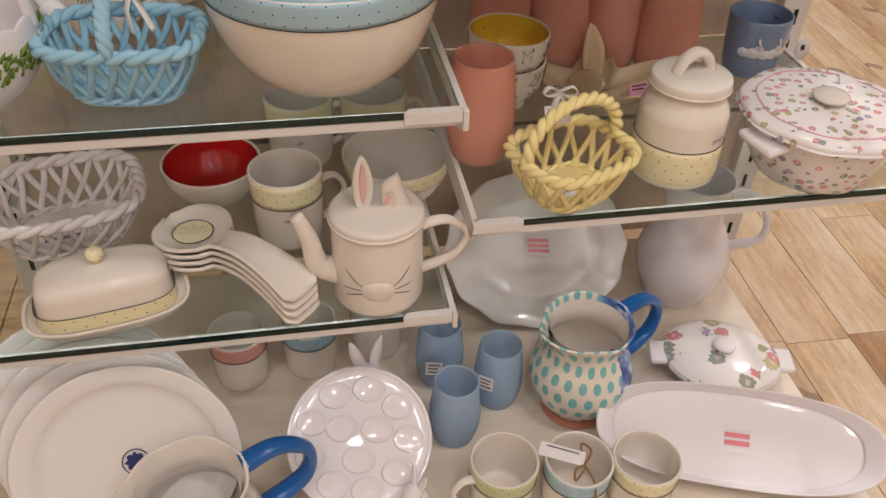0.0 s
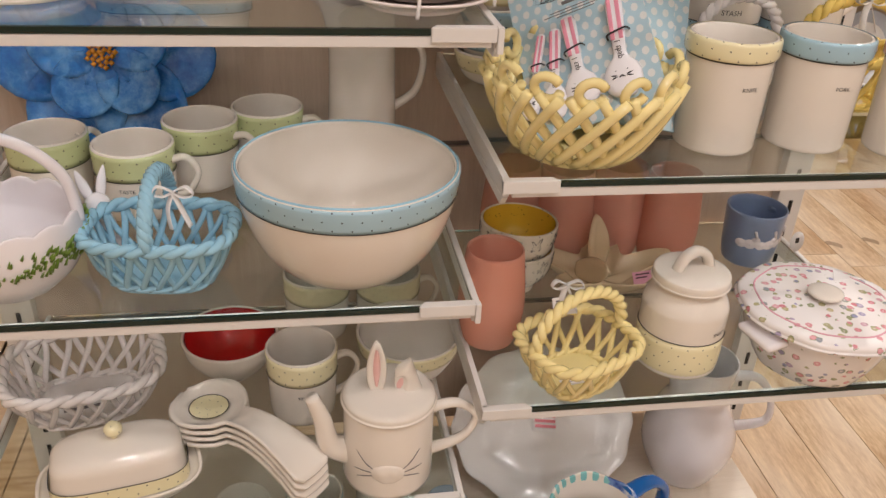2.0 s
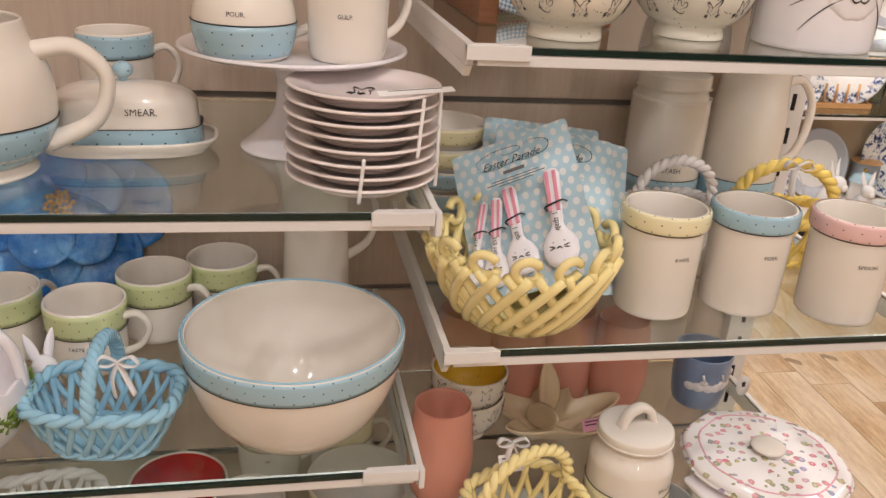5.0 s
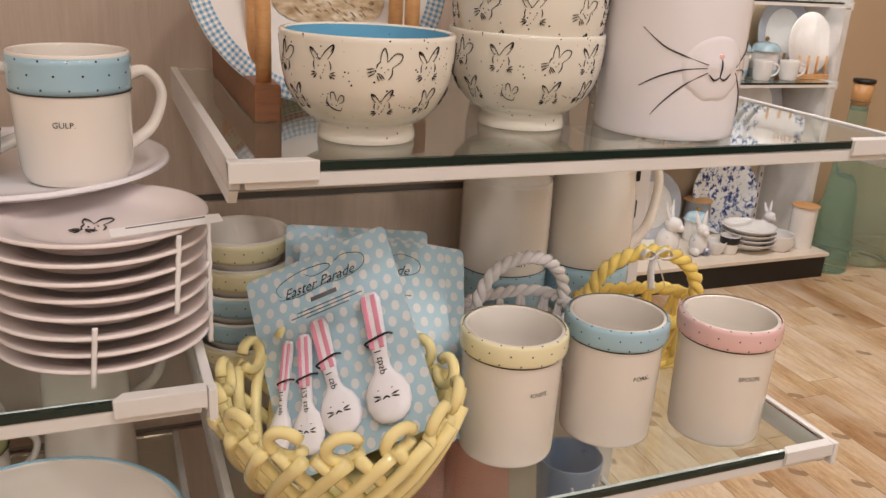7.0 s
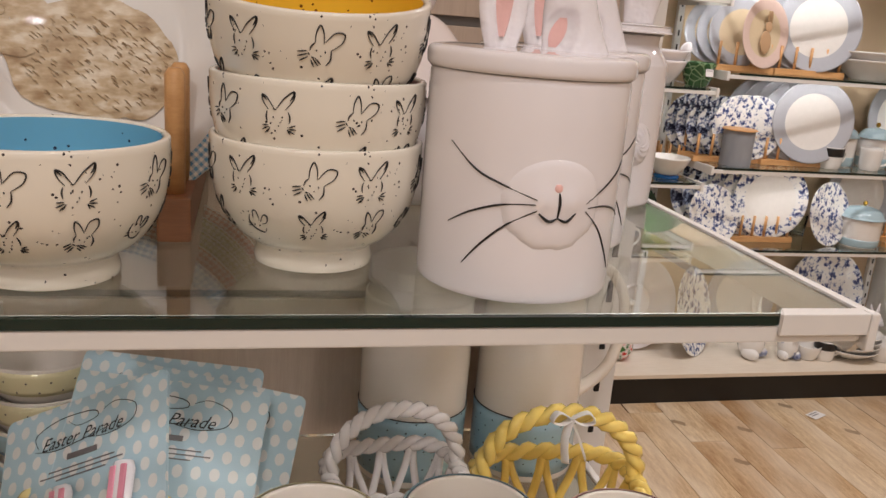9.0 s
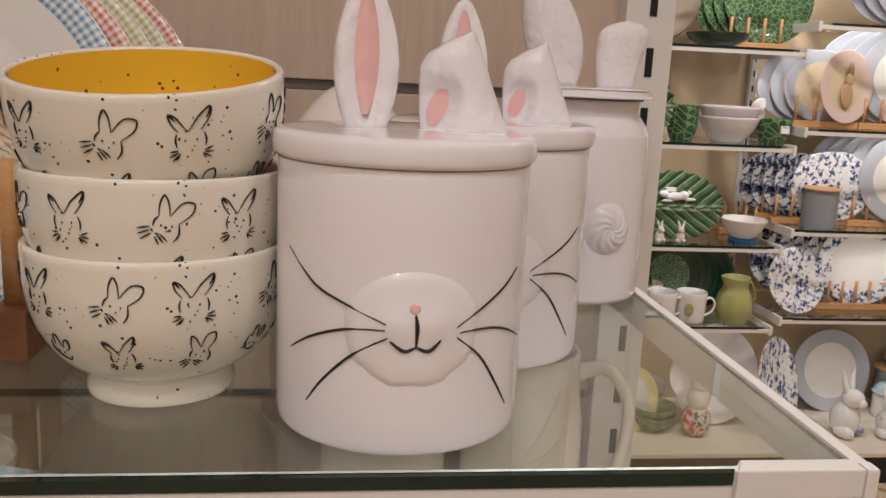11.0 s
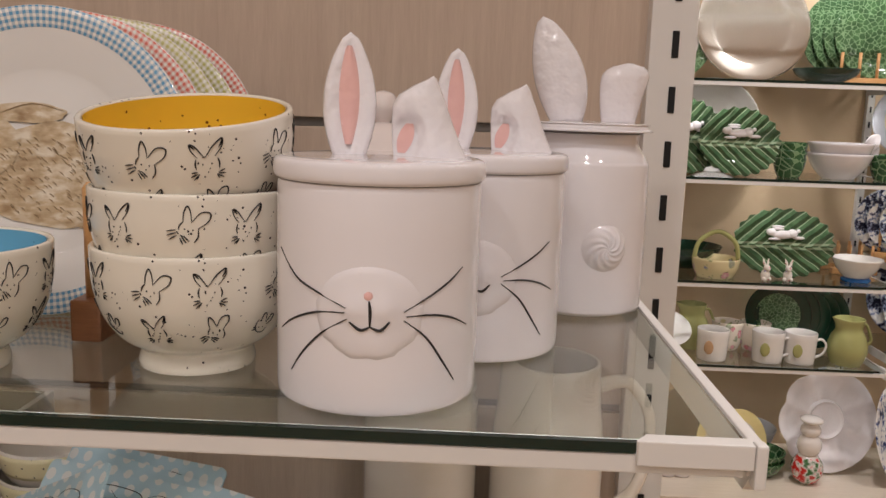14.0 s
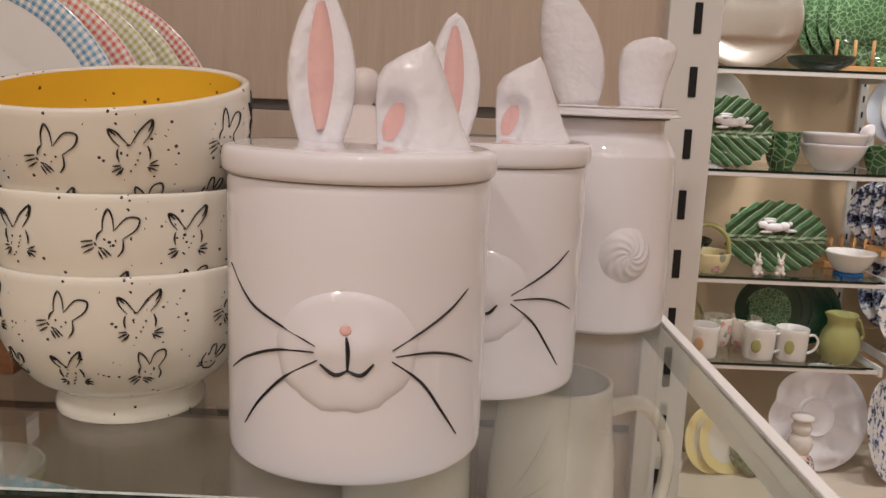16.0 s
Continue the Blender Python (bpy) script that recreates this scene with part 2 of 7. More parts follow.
def tube_data(points, radius, seg=8, closed=False, flat=1.0, caps=True):
    """A tube along points; radius is a number or a function of 0..1. flat squashes it along its second normal."""
    pts = [Vector(p) for p in points]
    n = len(pts)
    verts, faces = [], []
    up = None
    for i, p in enumerate(pts):
        a = pts[(i - 1) % n] if closed or i > 0 else p
        b = pts[(i + 1) % n] if closed or i < n - 1 else p
        t = (b - a).normalized() if (b - a).length > 1e-9 else Vector((0, 0, 1))
        if up is None:
            up = Vector((0, 0, 1)) if abs(t.z) < 0.9 else Vector((0, 1, 0))
        side = t.cross(up)
        if side.length < 1e-6:
            side = t.cross(Vector((1, 0, 0)))
        side.normalize()
        up = side.cross(t).normalized()
        r = radius(i / max(n - 1, 1)) if callable(radius) else radius
        for k in range(seg):
            ang = 2 * math.pi * k / seg
            verts.append(p + side * (r * math.cos(ang)) + up * (r * flat * math.sin(ang)))
    for i in range(n if closed else n - 1):
        j = (i + 1) % n
        for k in range(seg):
            k2 = (k + 1) % seg
            faces.append((i * seg + k, i * seg + k2, j * seg + k2, j * seg + k))
    if caps and not closed:
        faces.append(tuple(range(seg))[::-1])
        faces.append(tuple((n - 1) * seg + k for k in range(seg)))
    return verts, faces


def tube(name, points, radius, seg=8, closed=False, flat=1.0):
    v, f = tube_data(points, radius, seg, closed, flat)
    return mesh_of(name, v, f)


def spline(points, steps=8, closed=False):
    """A smooth curve through 3D points."""
    pts = [Vector(p) for p in points]
    n = len(pts)
    out = []
    for i in range(n if closed else n - 1):
        g = (lambda k: pts[k % n]) if closed else (lambda k: pts[min(max(k, 0), n - 1)])
        a, b, c, d = g(i - 1), g(i), g(i + 1), g(i + 2)
        for k in range(steps):
            t = k / steps
            out.append(0.5 * (2 * b + (c - a) * t + (2 * a - 5 * b + 4 * c - d) * t * t + (3 * b - a - 3 * c + d) * t ** 3))
    if not closed:
        out.append(pts[-1])
    return out


def box_data(x0, x1, y0, y1, z0, z1, bevel=0.0):
    bm = bmesh.new()
    bmesh.ops.create_cube(bm, size=1.0, matrix=Matrix.Translation(((x0 + x1) / 2, (y0 + y1) / 2, (z0 + z1) / 2)) @ Matrix.Diagonal((x1 - x0, y1 - y0, z1 - z0, 1)))
    if bevel:
        bmesh.ops.bevel(bm, geom=bm.edges[:], offset=bevel, segments=2, profile=0.6, affect="EDGES")
    bm.verts.index_update()
    v = [tuple(p.co) for p in bm.verts]
    f = [tuple(p.index for p in q.verts) for q in bm.faces]
    bm.free()
    return v, f


def box(name, x0, x1, y0, y1, z0, z1, bevel=0.0):
    v, f = box_data(x0, x1, y0, y1, z0, z1, bevel)
    return mesh_of(name, v, f, smooth=False)


# ---- room ----
ORIGIN = Matrix.Identity(4)
WALL_Y = 0.48
single("ground", box("ground", ROOM_X0, ROOM_X1, ROOM_Y0, ROOM_Y1, -0.1, -0.0065), DARKWOOD, ORIGIN, "brown subfloor under the wooden planks", "floor", "", "structure")
floor = tagged(new("floor"), "light patchwork wooden plank floor", "floor", "", "structure")
single("ceiling", box("ceiling", ROOM_X0, ROOM_X1, ROOM_Y0, ROOM_Y1, ROOM_H, ROOM_H + 0.1), PAINT, ORIGIN, "plain white shop ceiling", "ceiling", "", "structure")
for nm, b in (("wall_north", (ROOM_X0, ROOM_X1, ROOM_Y1, ROOM_Y1 + 0.1)), ("wall_south", (ROOM_X0, ROOM_X1, ROOM_Y0 - 0.1, ROOM_Y0)), ("wall_west", (ROOM_X0 - 0.1, ROOM_X0, ROOM_Y0, ROOM_Y1)), ("wall_east", (ROOM_X1, ROOM_X1 + 0.1, ROOM_Y0, ROOM_Y1))):
    single(nm, box(nm, *b, -0.1, ROOM_H), BEIGE if nm == "wall_north" else PAINT, ORIGIN, "plain warm beige painted shop wall", "wall", "", "structure")

# ---- the gondola: panel, uprights, plinth ----
BAY_L, BAY_R = (-0.585, 0.024), (0.038, 0.646)
gondola = thing("gondola", ORIGIN, "shop display stand with pale wood back panel and slotted white uprights", "display stand")
GROOVES = (0.427, 0.740, 1.053, 1.366, 1.679)
levels = (0.165,) + GROOVES + (1.9,)
for z0, z1 in zip(levels, levels[1:]):
    part("back_board", box("back_board", -0.62, 0.67, WALL_Y, WALL_Y + 0.016, z0 + 0.005, z1 - 0.005, 0.001), PANEL, gondola)
part("core_board", box("core_board", -0.62, 0.67, WALL_Y + 0.017, WALL_Y + 0.03, 0.165, 1.9), GROOVE, gondola, "dull grey metal groove between the boards")
for z in GROOVES:
    part("groove_strip", box("groove_strip", -0.62, 0.67, WALL_Y + 0.006, WALL_Y + 0.0165, z - 0.0045, z + 0.0045), GROOVE, gondola)


def upright(x0, x1, slot_x):
    u = part("upright", box("upright", x0, x1, WALL_Y - 0.02, WALL_Y + 0.03, 0.0, 2.0, 0.0015), METAL, gondola, "white slotted steel upright")
    me = box("slot", -0.0035, 0.0035, -0.0012, 0.002, -0.0135, 0.0135, 0.0008)
    z = 0.169
    while z < 1.95:
        s = part("slot", me, SLOT, u)
        s.location = (slot_x, WALL_Y - 0.0205, z)
        z += 0.0560
    return u


upright(0.661, 0.709, 0.687)
upright(-0.655, -0.605, -0.628)
part("plinth", box("plinth", -0.60, 0.60, -0.24, WALL_Y - 0.03, 0.0, 0.145, 0.003), KICK, gondola, "black painted plinth")
part("deck", box("deck", -0.62, 0.612, -0.25, WALL_Y - 0.022, 0.1455, 0.165, 0.002), DECK, gondola, "pale laminate deck board")


def cap_mesh(xo, xi, xb):
    """An end cap folded over the glass: outer end xo, inner end xi in front and xb behind."""
    y0, y1, z0, z1 = -0.003, 0.0085, -0.0130, 0.0012
    v = [(xo, y0, z0), (xi, y0, z0), (xi, y0, z1), (xo, y0, z1), (xo, y1, -0.0004), (xb, y1, -0.0004), (xb, y1, z1), (xo, y1, z1), (xo, 0.0002, z0), (xi, 0.0002, z0), (xi, 0.0002, -0.0004), (xo, 0.0002, -0.0004)]
    f = [(0, 1, 2, 3), (3, 2, 6, 7), (7, 6, 5, 4), (4, 5, 10, 11), (11, 10, 9, 8), (8, 9, 1, 0), (0, 3, 7, 4, 11, 8), (1, 9, 10, 5, 6, 2)]
    me = mesh_of("end_cap", v, f, smooth=False)
    bm = bmesh.new()
    bm.from_mesh(me)
    bmesh.ops.recalc_face_normals(bm, faces=bm.faces)
    bmesh.ops.bevel(bm, geom=bm.edges[:], offset=0.0009, segments=2, profile=0.6, affect="EDGES")
    bm.to_mesh(me)
    bm.free()
    return me



def glass_shelf(x0, x1, z, label):
    """A glass shelf in a white frame: glass with a dark polished front edge, side rails, front rail and two end caps."""
    w = x1 - x0
    s = thing("glass_shelf", Matrix.Translation((x0, 0, z)), label, "shelf", "glass shelves of the stand")
    back = WALL_Y - 0.02
    part("glass_pane", box("glass_pane", 0.008, w - 0.008, 0.003, back, -0.007, -0.0005), GLASS, s, "clear glass pane").visible_shadow = False
    part("glass_edge", box("glass_edge", 0.0605, w - 0.0685, -0.0005, 0.0025, -0.0068, -0.0007), GLASS_EDGE, s, "dark green polished glass edge")
    part("front_rail", box("front_rail", 0.01, w - 0.01, 0.0005, 0.012, -0.0185, -0.0075, 0.0012), METAL, s, "white metal front rail")
    for xa, xb in ((0.0, 0.0075), (w - 0.0075, w)):
        part("side_rail", box("side_rail", xa, xb, 0.004, back, -0.019, 0.0012, 0.001), METAL, s)
    part("end_cap", cap_mesh(-0.001, 0.060, 0.054), METAL, s, "white plastic end cap")
    part("end_cap", cap_mesh(w - 0.006, w - 0.068, w - 0.062), METAL, s, "white plastic end cap")
    part("end_plug", box("end_plug", w - 0.0055, w + 0.001, -0.0035, 0.006, -0.024, 0.0014, 0.0015), METAL, s, "rounded white rail end")
    for xa in (0.0, w - 0.006):
        v = [(xa, 0.003, -0.0192), (xa, 0.012, -0.03), (xa, back, -0.034), (xa, back, -0.0192)]
        v += [(p[0] + 0.006, p[1], p[2]) for p in v]
        f = [(0, 1, 2, 3), (7, 6, 5, 4), (0, 4, 5, 1), (1, 5, 6, 2), (2, 6, 7, 3), (3, 7, 4, 0)]
        part("bracket", mesh_of("bracket", v, f, smooth=False), METAL, s, "tapered white metal bracket")
    return s


ZL1, ZL2, ZL3, ZR1, ZR2, ZR3, DECK_Z = 0.454, 0.746, 1.052, 0.5925, 0.8945, 1.214, 0.165
for z in (ZL1, ZL2, ZL3):
    glass_shelf(*BAY_L, z, "clear glass shelf in a white metal frame")
for z in (ZR1, ZR2, ZR3):
    glass_shelf(*BAY_R, z, "clear glass shelf in a white metal frame with end caps")


# ---- shared builders for the pottery ----
def at(x, y, z, turn=0.0, rx=0.0, ry=0.0):
    return pose(x, y, z, rx, ry, turn)


def radius_at(profile, z):
    """The outer radius of an outer (r, z) profile at height z."""
    for (r0, z0), (r1, z1) in zip(profile, profile[1:]):
        if z0 <= z <= z1 and z1 > z0:
            return r0 + (r1 - r0) * (z - z0) / (z1 - z0)
    return profile[-1][0]


def on_pot(profile, u, z, lift=0.0004, angle=-90.0):
    """The place on a turned pot u metres round from the given angle, at height z."""
    r = radius_at(profile, z) + lift
    a = radians(angle) + u / max(r, 1e-4)
    return (r * math.cos(a), r * math.sin(a), z)


def strokes(name, lines, place, width=0.0007, seg=4):
    """Brush strokes: each line is (u, v) points, laid on a surface by place(u, v)."""
    pieces = []
    for line in lines:
        pts = spline([place(u, v) for u, v in line], 4) if len(line) > 2 else [place(*line[0]), place((line[0][0] + line[-1][0]) / 2, (line[0][1] + line[-1][1]) / 2), place(*line[-1])]
        pieces.append(tube_data(pts, lambda s: width * (0.55 + 0.9 * math.sin(math.pi * min(max(s, 0.04), 0.96))), seg, caps=True))
    return mesh_of(name, *joined(pieces))


def text_mesh(name, words, size, place):
    """Words in the built-in font, laid on a surface by place(u, v), centred."""
    cu = bpy.data.curves.new(name, "FONT")
    cu.body, cu.size, cu.align_x, cu.align_y = words, size, "CENTER", "CENTER"
    cu.resolution_u = 2
    tmp = bpy.data.objects.new(name, cu)
    scene.collection.objects.link(tmp)
    deps = bpy.context.evaluated_depsgraph_get()
    src = tmp.evaluated_get(deps).to_mesh()
    verts = [tuple(place(v.co.x, v.co.y)) for v in src.vertices]
    faces = [tuple(p.vertices) for p in src.polygons]
    bpy.data.objects.remove(tmp)
    bpy.data.curves.remove(cu)
    return mesh_of(name, verts, faces, smooth=False)


def band(name, profile, z0, z1, lift=0.0006, steps=5):
    """A skin round a turned pot between two heights."""
    pts = [(radius_at(profile, z0 + (z1 - z0) * k / steps) + lift, z0 + (z1 - z0) * k / steps) for k in range(steps + 1)]
    return lathe(name, [(pts[0][0] - lift * 1.5, pts[0][1])] + pts + [(pts[-1][0] - lift * 1.5, pts[-1][1])])


def ring(name, r, z, width=0.0006):
    return tube(name, [(r * math.cos(a), r * math.sin(a), z) for a in np.linspace(0, 2 * math.pi, 49)[:-1]], width, 4, True)


def bar_handle(name, r_top, z_top, r_bot, z_bot, out, thick=0.0065, flat=0.75):
    """A mug handle standing out along +x."""
    zt, zb = z_top, z_bot
    pts = spline([(r_top - 0.003, 0, zt - 0.002), (r_top + out * 0.55, 0, zt + 0.002), (r_top + out, 0, zt - (zt - zb) * 0.28), (r_bot + out * 0.72, 0, zb + (zt - zb) * 0.25), (r_bot - 0.003, 0, zb)], 7)
    return tube(name, pts, lambda s: thick * (1.15 - 0.3 * math.sin(math.pi * s)), 10, False, flat)


def torus_rope(points, strand, twist, strands=2, closed=True, seg=7):
    """A rope of twisted strands along points."""
    pts = [Vector(p) for p in points]
    n = len(pts)
    pieces = []
    for k in range(strands):
        path = []
        up = Vector((0, 0, 1))
        for i, p in enumerate(pts):
            a = pts[(i - 1) % n] if closed or i else p
            b = pts[(i + 1) % n] if closed or i < n - 1 else p
            t = (b - a).normalized()
            side = t.cross(up)
            if side.length < 0.05:
                side = t.cross(Vector((0, 1, 0)))
            side.normalize()
            nrm = side.cross(t)
            ph = 2 * math.pi * (k / strands + twist * i / n)
            path.append(p + (side * math.cos(ph) + nrm * math.sin(ph)) * strand * 0.72)
        pieces.append(tube_data(path, strand, seg, closed))
    return joined(pieces)


def squircle(a, rx, ry, power=3.2):
    c, s = math.cos(a), math.sin(a)
    k = (abs(c) ** power + abs(s) ** power) ** (-1 / power)
    return rx * k * c, ry * k * s


def bunny_lines(kind):
    """Line drawing of a small rabbit face, in metres: 0 ears spread, 1 turned aside, 2 round ears."""
    k = 0.001
    if kind == 0:
        lines = [[(-6.3, 1.1), (-9.6, 5.5), (-10.6, 9.8), (-7.4, 8.4), (-4.6, 4.6), (-2.6, 2.0)], [(-10.6, 9.8), (-9.4, 8.6), (-7.6, 6.6)], [(-1.6, 1.4), (1.0, 5.2), (3.6, 8.6), (9.2, 13.0), (9.6, 9.6), (7.8, 6.0), (4.4, 1.8)], [(9.2, 13.0), (8.8, 10.0), (7.0, 7.4)], [(-3.4, 1.6), (-1.6, 1.4)]]
        lines += [[(-7.2, 0.2), (-7.8, -3.0), (-7.2, -6.4)], [(6.0, 0.4), (7.0, -3.0), (6.6, -6.4)], [(-3.4, -2.8), (-3.2, -3.9)], [(2.4, -2.4), (2.2, -3.6)], [(0.8, -6.0), (1.2, -6.6)], [(-2.6, -11.2), (-2.2, -12.2)], [(-0.4, -8.2), (0.2, -8.8)]]
        lines += [[(-10.4, -8.6), (-6.6, -8.4)], [(-10.8, -11.4), (-6.4, -9.4)], [(-9.0, -13.4), (-6.0, -10.4)], [(-7.4, -13.0), (-5.6, -9.6)], [(10.2, -7.4), (6.2, -9.0)], [(10.6, -10.2), (6.0, -9.8)], [(9.4, -12.8), (5.6, -10.6)], [(6.6, -13.2), (5.2, -10.2)]]
    elif kind == 1:
        lines = [[(-2.7, 2.3), (-2.2, 8.0), (0.0, 12.6), (2.0, 8.4), (2.4, 1.8)], [(2.9, 2.3), (8.4, 8.2), (14.0, 7.6), (12.6, 2.4), (6.4, -2.2)], [(6.4, -2.2), (6.2, -7.6), (3.6, -11.4)], [(-2.7, 2.3), (-4.8, 0.2), (-5.6, -2.6)], [(-6.8, -3.8), (-5.6, -5.4)], [(-2.2, -1.8), (-1.6, -2.9)], [(3.0, -2.6), (3.2, -3.8)], [(-4.8, -6.4), (-3.0, -7.0)], [(0.4, -5.4), (0.8, -6.0)]]
        lines += [[(-12.8, -3.6), (-7.2, -2.8)], [(-12.6, -6.4), (-7.2, -4.6)], [(-11.6, -9.2), (-6.8, -6.4)], [(-3.8, -7.4), (-1.0, -11.6)], [(-2.6, -6.8), (0.8, -10.8)], [(-5.0, -8.2), (-3.2, -12.4)]]
    else:
        lines = [[(-3.2, 1.8), (-2.2, 7.6), (0.6, 7.8), (1.6, 1.2)], [(2.4, 0.4), (5.6, 5.8), (8.4, 5.2), (7.2, 0.8), (3.4, -1.2)], [(-5.6, 4.2), (-7.0, -0.6), (-3.6, -6.0), (2.6, -7.8), (5.2, -4.4)], [(-3.4, -2.2), (-3.0, -3.0)], [(0.4, -2.6), (0.8, -3.4)], [(-8.6, -1.8), (-5.4, -2.4)], [(-8.8, -4.2), (-5.2, -3.8)]]
    return [[(x * k, y * k) for x, y in ln] for ln in lines]


def tilt_lines(lines, deg, s=1.0):
    c, n = math.cos(radians(deg)) * s, math.sin(radians(deg)) * s
    return [[(x * c - y * n, x * n + y * c) for x, y in ln] for ln in lines]


BOWL = smooth_profile([(0.040, 0.0), (0.0405, 0.004), (0.039, 0.011), (0.0405, 0.0145), (0.0530, 0.023), (0.0645, 0.041), (0.0698, 0.063), (0.0708, 0.087)], 5)
BOWL_LINES = [strokes("rabbit_drawing", tilt_lines(bunny_lines(kd), tl, sc), lambda u, v, zc=zc: on_pot(BOWL, u, zc + v), 0.00034) for kd, tl, sc, zc in ((0, 0, 1.0, 0.069), (1, 0, 1.0, 0.069), (2, 0, 0.95, 0.038), (0, 4, 0.80, 0.039), (1, 22, 0.82, 0.039))]
BOWL_BODY = lathe("body", vessel(BOWL, 0.0045, 0.014), 64)
BOWL_IN = lathe("lining", [(max(r - 0.0050, 0), z) for r, z in BOWL[::-1] if z > 0.017] + [(0.02, 0.0155), (0.0, 0.015)], 64)


def rabbit_bowl(name, m, lining, turn, label, size=0.935):
    m = m @ Matrix.Diagonal((size, size, size * 0.97, 1))
    b = thing(name, m, label, "bowl", "bowls with rabbit drawings")
    part("body", BOWL_BODY, SPECKLE, b)
    me = BOWL_IN.copy()
    me.materials.clear()
    part("lining", me, lining, b, "coloured speckled glaze inside")
    rim_me = ring("rim_line", 0.0692, 0.0875, 0.0009)
    part("rim_line", rim_me, lining, b)
    for i in range(10):
        d = part("rabbit_drawing", BOWL_LINES[i % 2], INK, b)
        d.rotation_euler = (0, 0, radians(turn + (i - 1) * 36 + 3 * math.sin(i * 2.4)))
    for i in range(11):
        d = part("rabbit_drawing", BOWL_LINES[2 + i % 3], INK, b)
        d.rotation_euler = (0, 0, radians(turn - 30 + i * 32.7))
    return b


# ---- upper right shelf ----
rabbit_bowl("bowl", at(0.1535, 0.076, ZR3), SPECK_BLUE, -9, "cream speckled bowl with black rabbit drawings and blue inside")
rabbit_bowl("bowl", at(0.305, 0.111, ZR3), SPECK_YELLOW, -8, "cream speckled rabbit bowl with yellow inside, bottom of a stack")
rabbit_bowl("bowl", at(0.305, 0.111, ZR3 + 0.0375), SPECK_PINK, 12, "cream speckled rabbit bowl with pink inside, in a stack")
rabbit_bowl("bowl", at(0.304, 0.117, ZR3 + 0.0868, 0, 10.0, -1.0), SPECK_YELLOW, -6, "cream speckled rabbit bowl with yellow inside, on top of a stack")


def ball_data(c, r, seg=16, rings=10):
    v, f = [], []
    for i in range(rings + 1):
        th = math.pi * i / rings
        for k in range(seg):
            a = 2 * math.pi * k / seg
            v.append((c[0] + r[0] * math.sin(th) * math.cos(a), c[1] + r[1] * math.sin(th) * math.sin(a), c[2] + r[2] * math.cos(th)))
    for i in range(rings):
        for k in range(seg):
            f.append((i * seg + k, (i + 1) * seg + k, (i + 1) * seg + (k + 1) % seg, i * seg + (k + 1) % seg))
    return v, f


PINK_EAR = glaze("pink_ear_glaze", (242, 194, 188), 0.06, 0.92, 0.8, 9.0, 90.0, 0.003)


def leaf_ear(name, height, width, depth, bend=0.0, fold=None, lean=0.0):
    """An upright rabbit ear, cupped to the front (-y); fold bends its top over forwards."""
    verts, faces, n, seg = [], [], 22, 16
    for i in range(n + 1):
        s = i / n
        w = width * (math.sin(math.pi * min(s * 0.80 + 0.17, 1.0)) ** 0.75)
        if i == n:
            w = 0.0006
        cx, cy, cz = lean * s * s * height, bend * s * s * height, s * height
        turn = 0.0
        if fold and s > fold:
            turn = min((s - fold) / (1 - fold) * 1.6, 1.0) * 2.1
            q = (s - fold) * height
            cz = fold * height + 0.55 * q * math.cos(turn)
            cy = -0.75 * q * math.sin(min(turn, 1.6))
            cx = lean * height * s * s + 0.12 * q
        for k in range(seg):
            a = 2 * math.pi * k / seg
            x, y = w * 0.5 * math.cos(a), depth * 0.5 * math.sin(a) * (0.35 + 0.65 * w / width)
            if math.sin(a) < 0 and not fold:
                y *= 1.0 - 1.25 * math.exp(-((math.cos(a)) / 0.55) ** 2) * (w / width)
            verts.append((cx + x, cy + y, cz))
    for i in range(n):
        for k in range(seg):
            k2 = (k + 1) % seg
            faces.append((i * seg + k, i * seg + k2, (i + 1) * seg + k2, (i + 1) * seg + k))
    faces.append(tuple(range(seg))[::-1])
    faces.append(tuple(n * seg + k for k in range(seg)))
    return mesh_of(name, verts, faces)


def blunt_ear(name, height, foot, top, depth):
    """A folded ear from behind: narrow at the foot, broad and rounded where it bends over."""
    verts, faces, n, seg = [], [], 18, 16
    for i in range(n + 1):
        q = i / n
        w = (foot + (top - foot) * q ** 0.8) * (math.sqrt(max(1 - ((q - 0.72) / 0.282) ** 2, 0.0)) if q > 0.72 else 1.0)
        for k in range(seg):
            a = 2 * math.pi * k / seg
            verts.append((0.12 * height * q * q + w * 0.5 * math.cos(a), depth * 0.5 * math.sin(a) * max(w / top, 0.05), q * height))
    for i in range(n):
        for k in range(seg):
            k2 = (k + 1) % seg
            faces.append((i * seg + k, i * seg + k2, (i + 1) * seg + k2, (i + 1) * seg + k))
    faces += [tuple(range(seg))[::-1], tuple(n * seg + k for k in range(seg))]
    return mesh_of(name, verts, faces)


def ear_inner(name, height, width, y):
    n = 14
    verts, faces = [], []
    for i in range(n + 1):
        s = i / n
        w = width * math.sin(math.pi * min(max(s * 0.86 + 0.09, 0), 1)) ** 0.8 * 0.5
        for k in range(7):
            q = k / 6 * 2 - 1
            verts.append((q * w, y - 0.0012 * (1 - q * q) + 0.003 * (q * q), s * height))
    for i in range(n):
        for k in range(6):
            a = i * 7 + k
            faces.append((a, a + 1, a + 8, a + 7))
    return mesh_of(name, verts, faces)


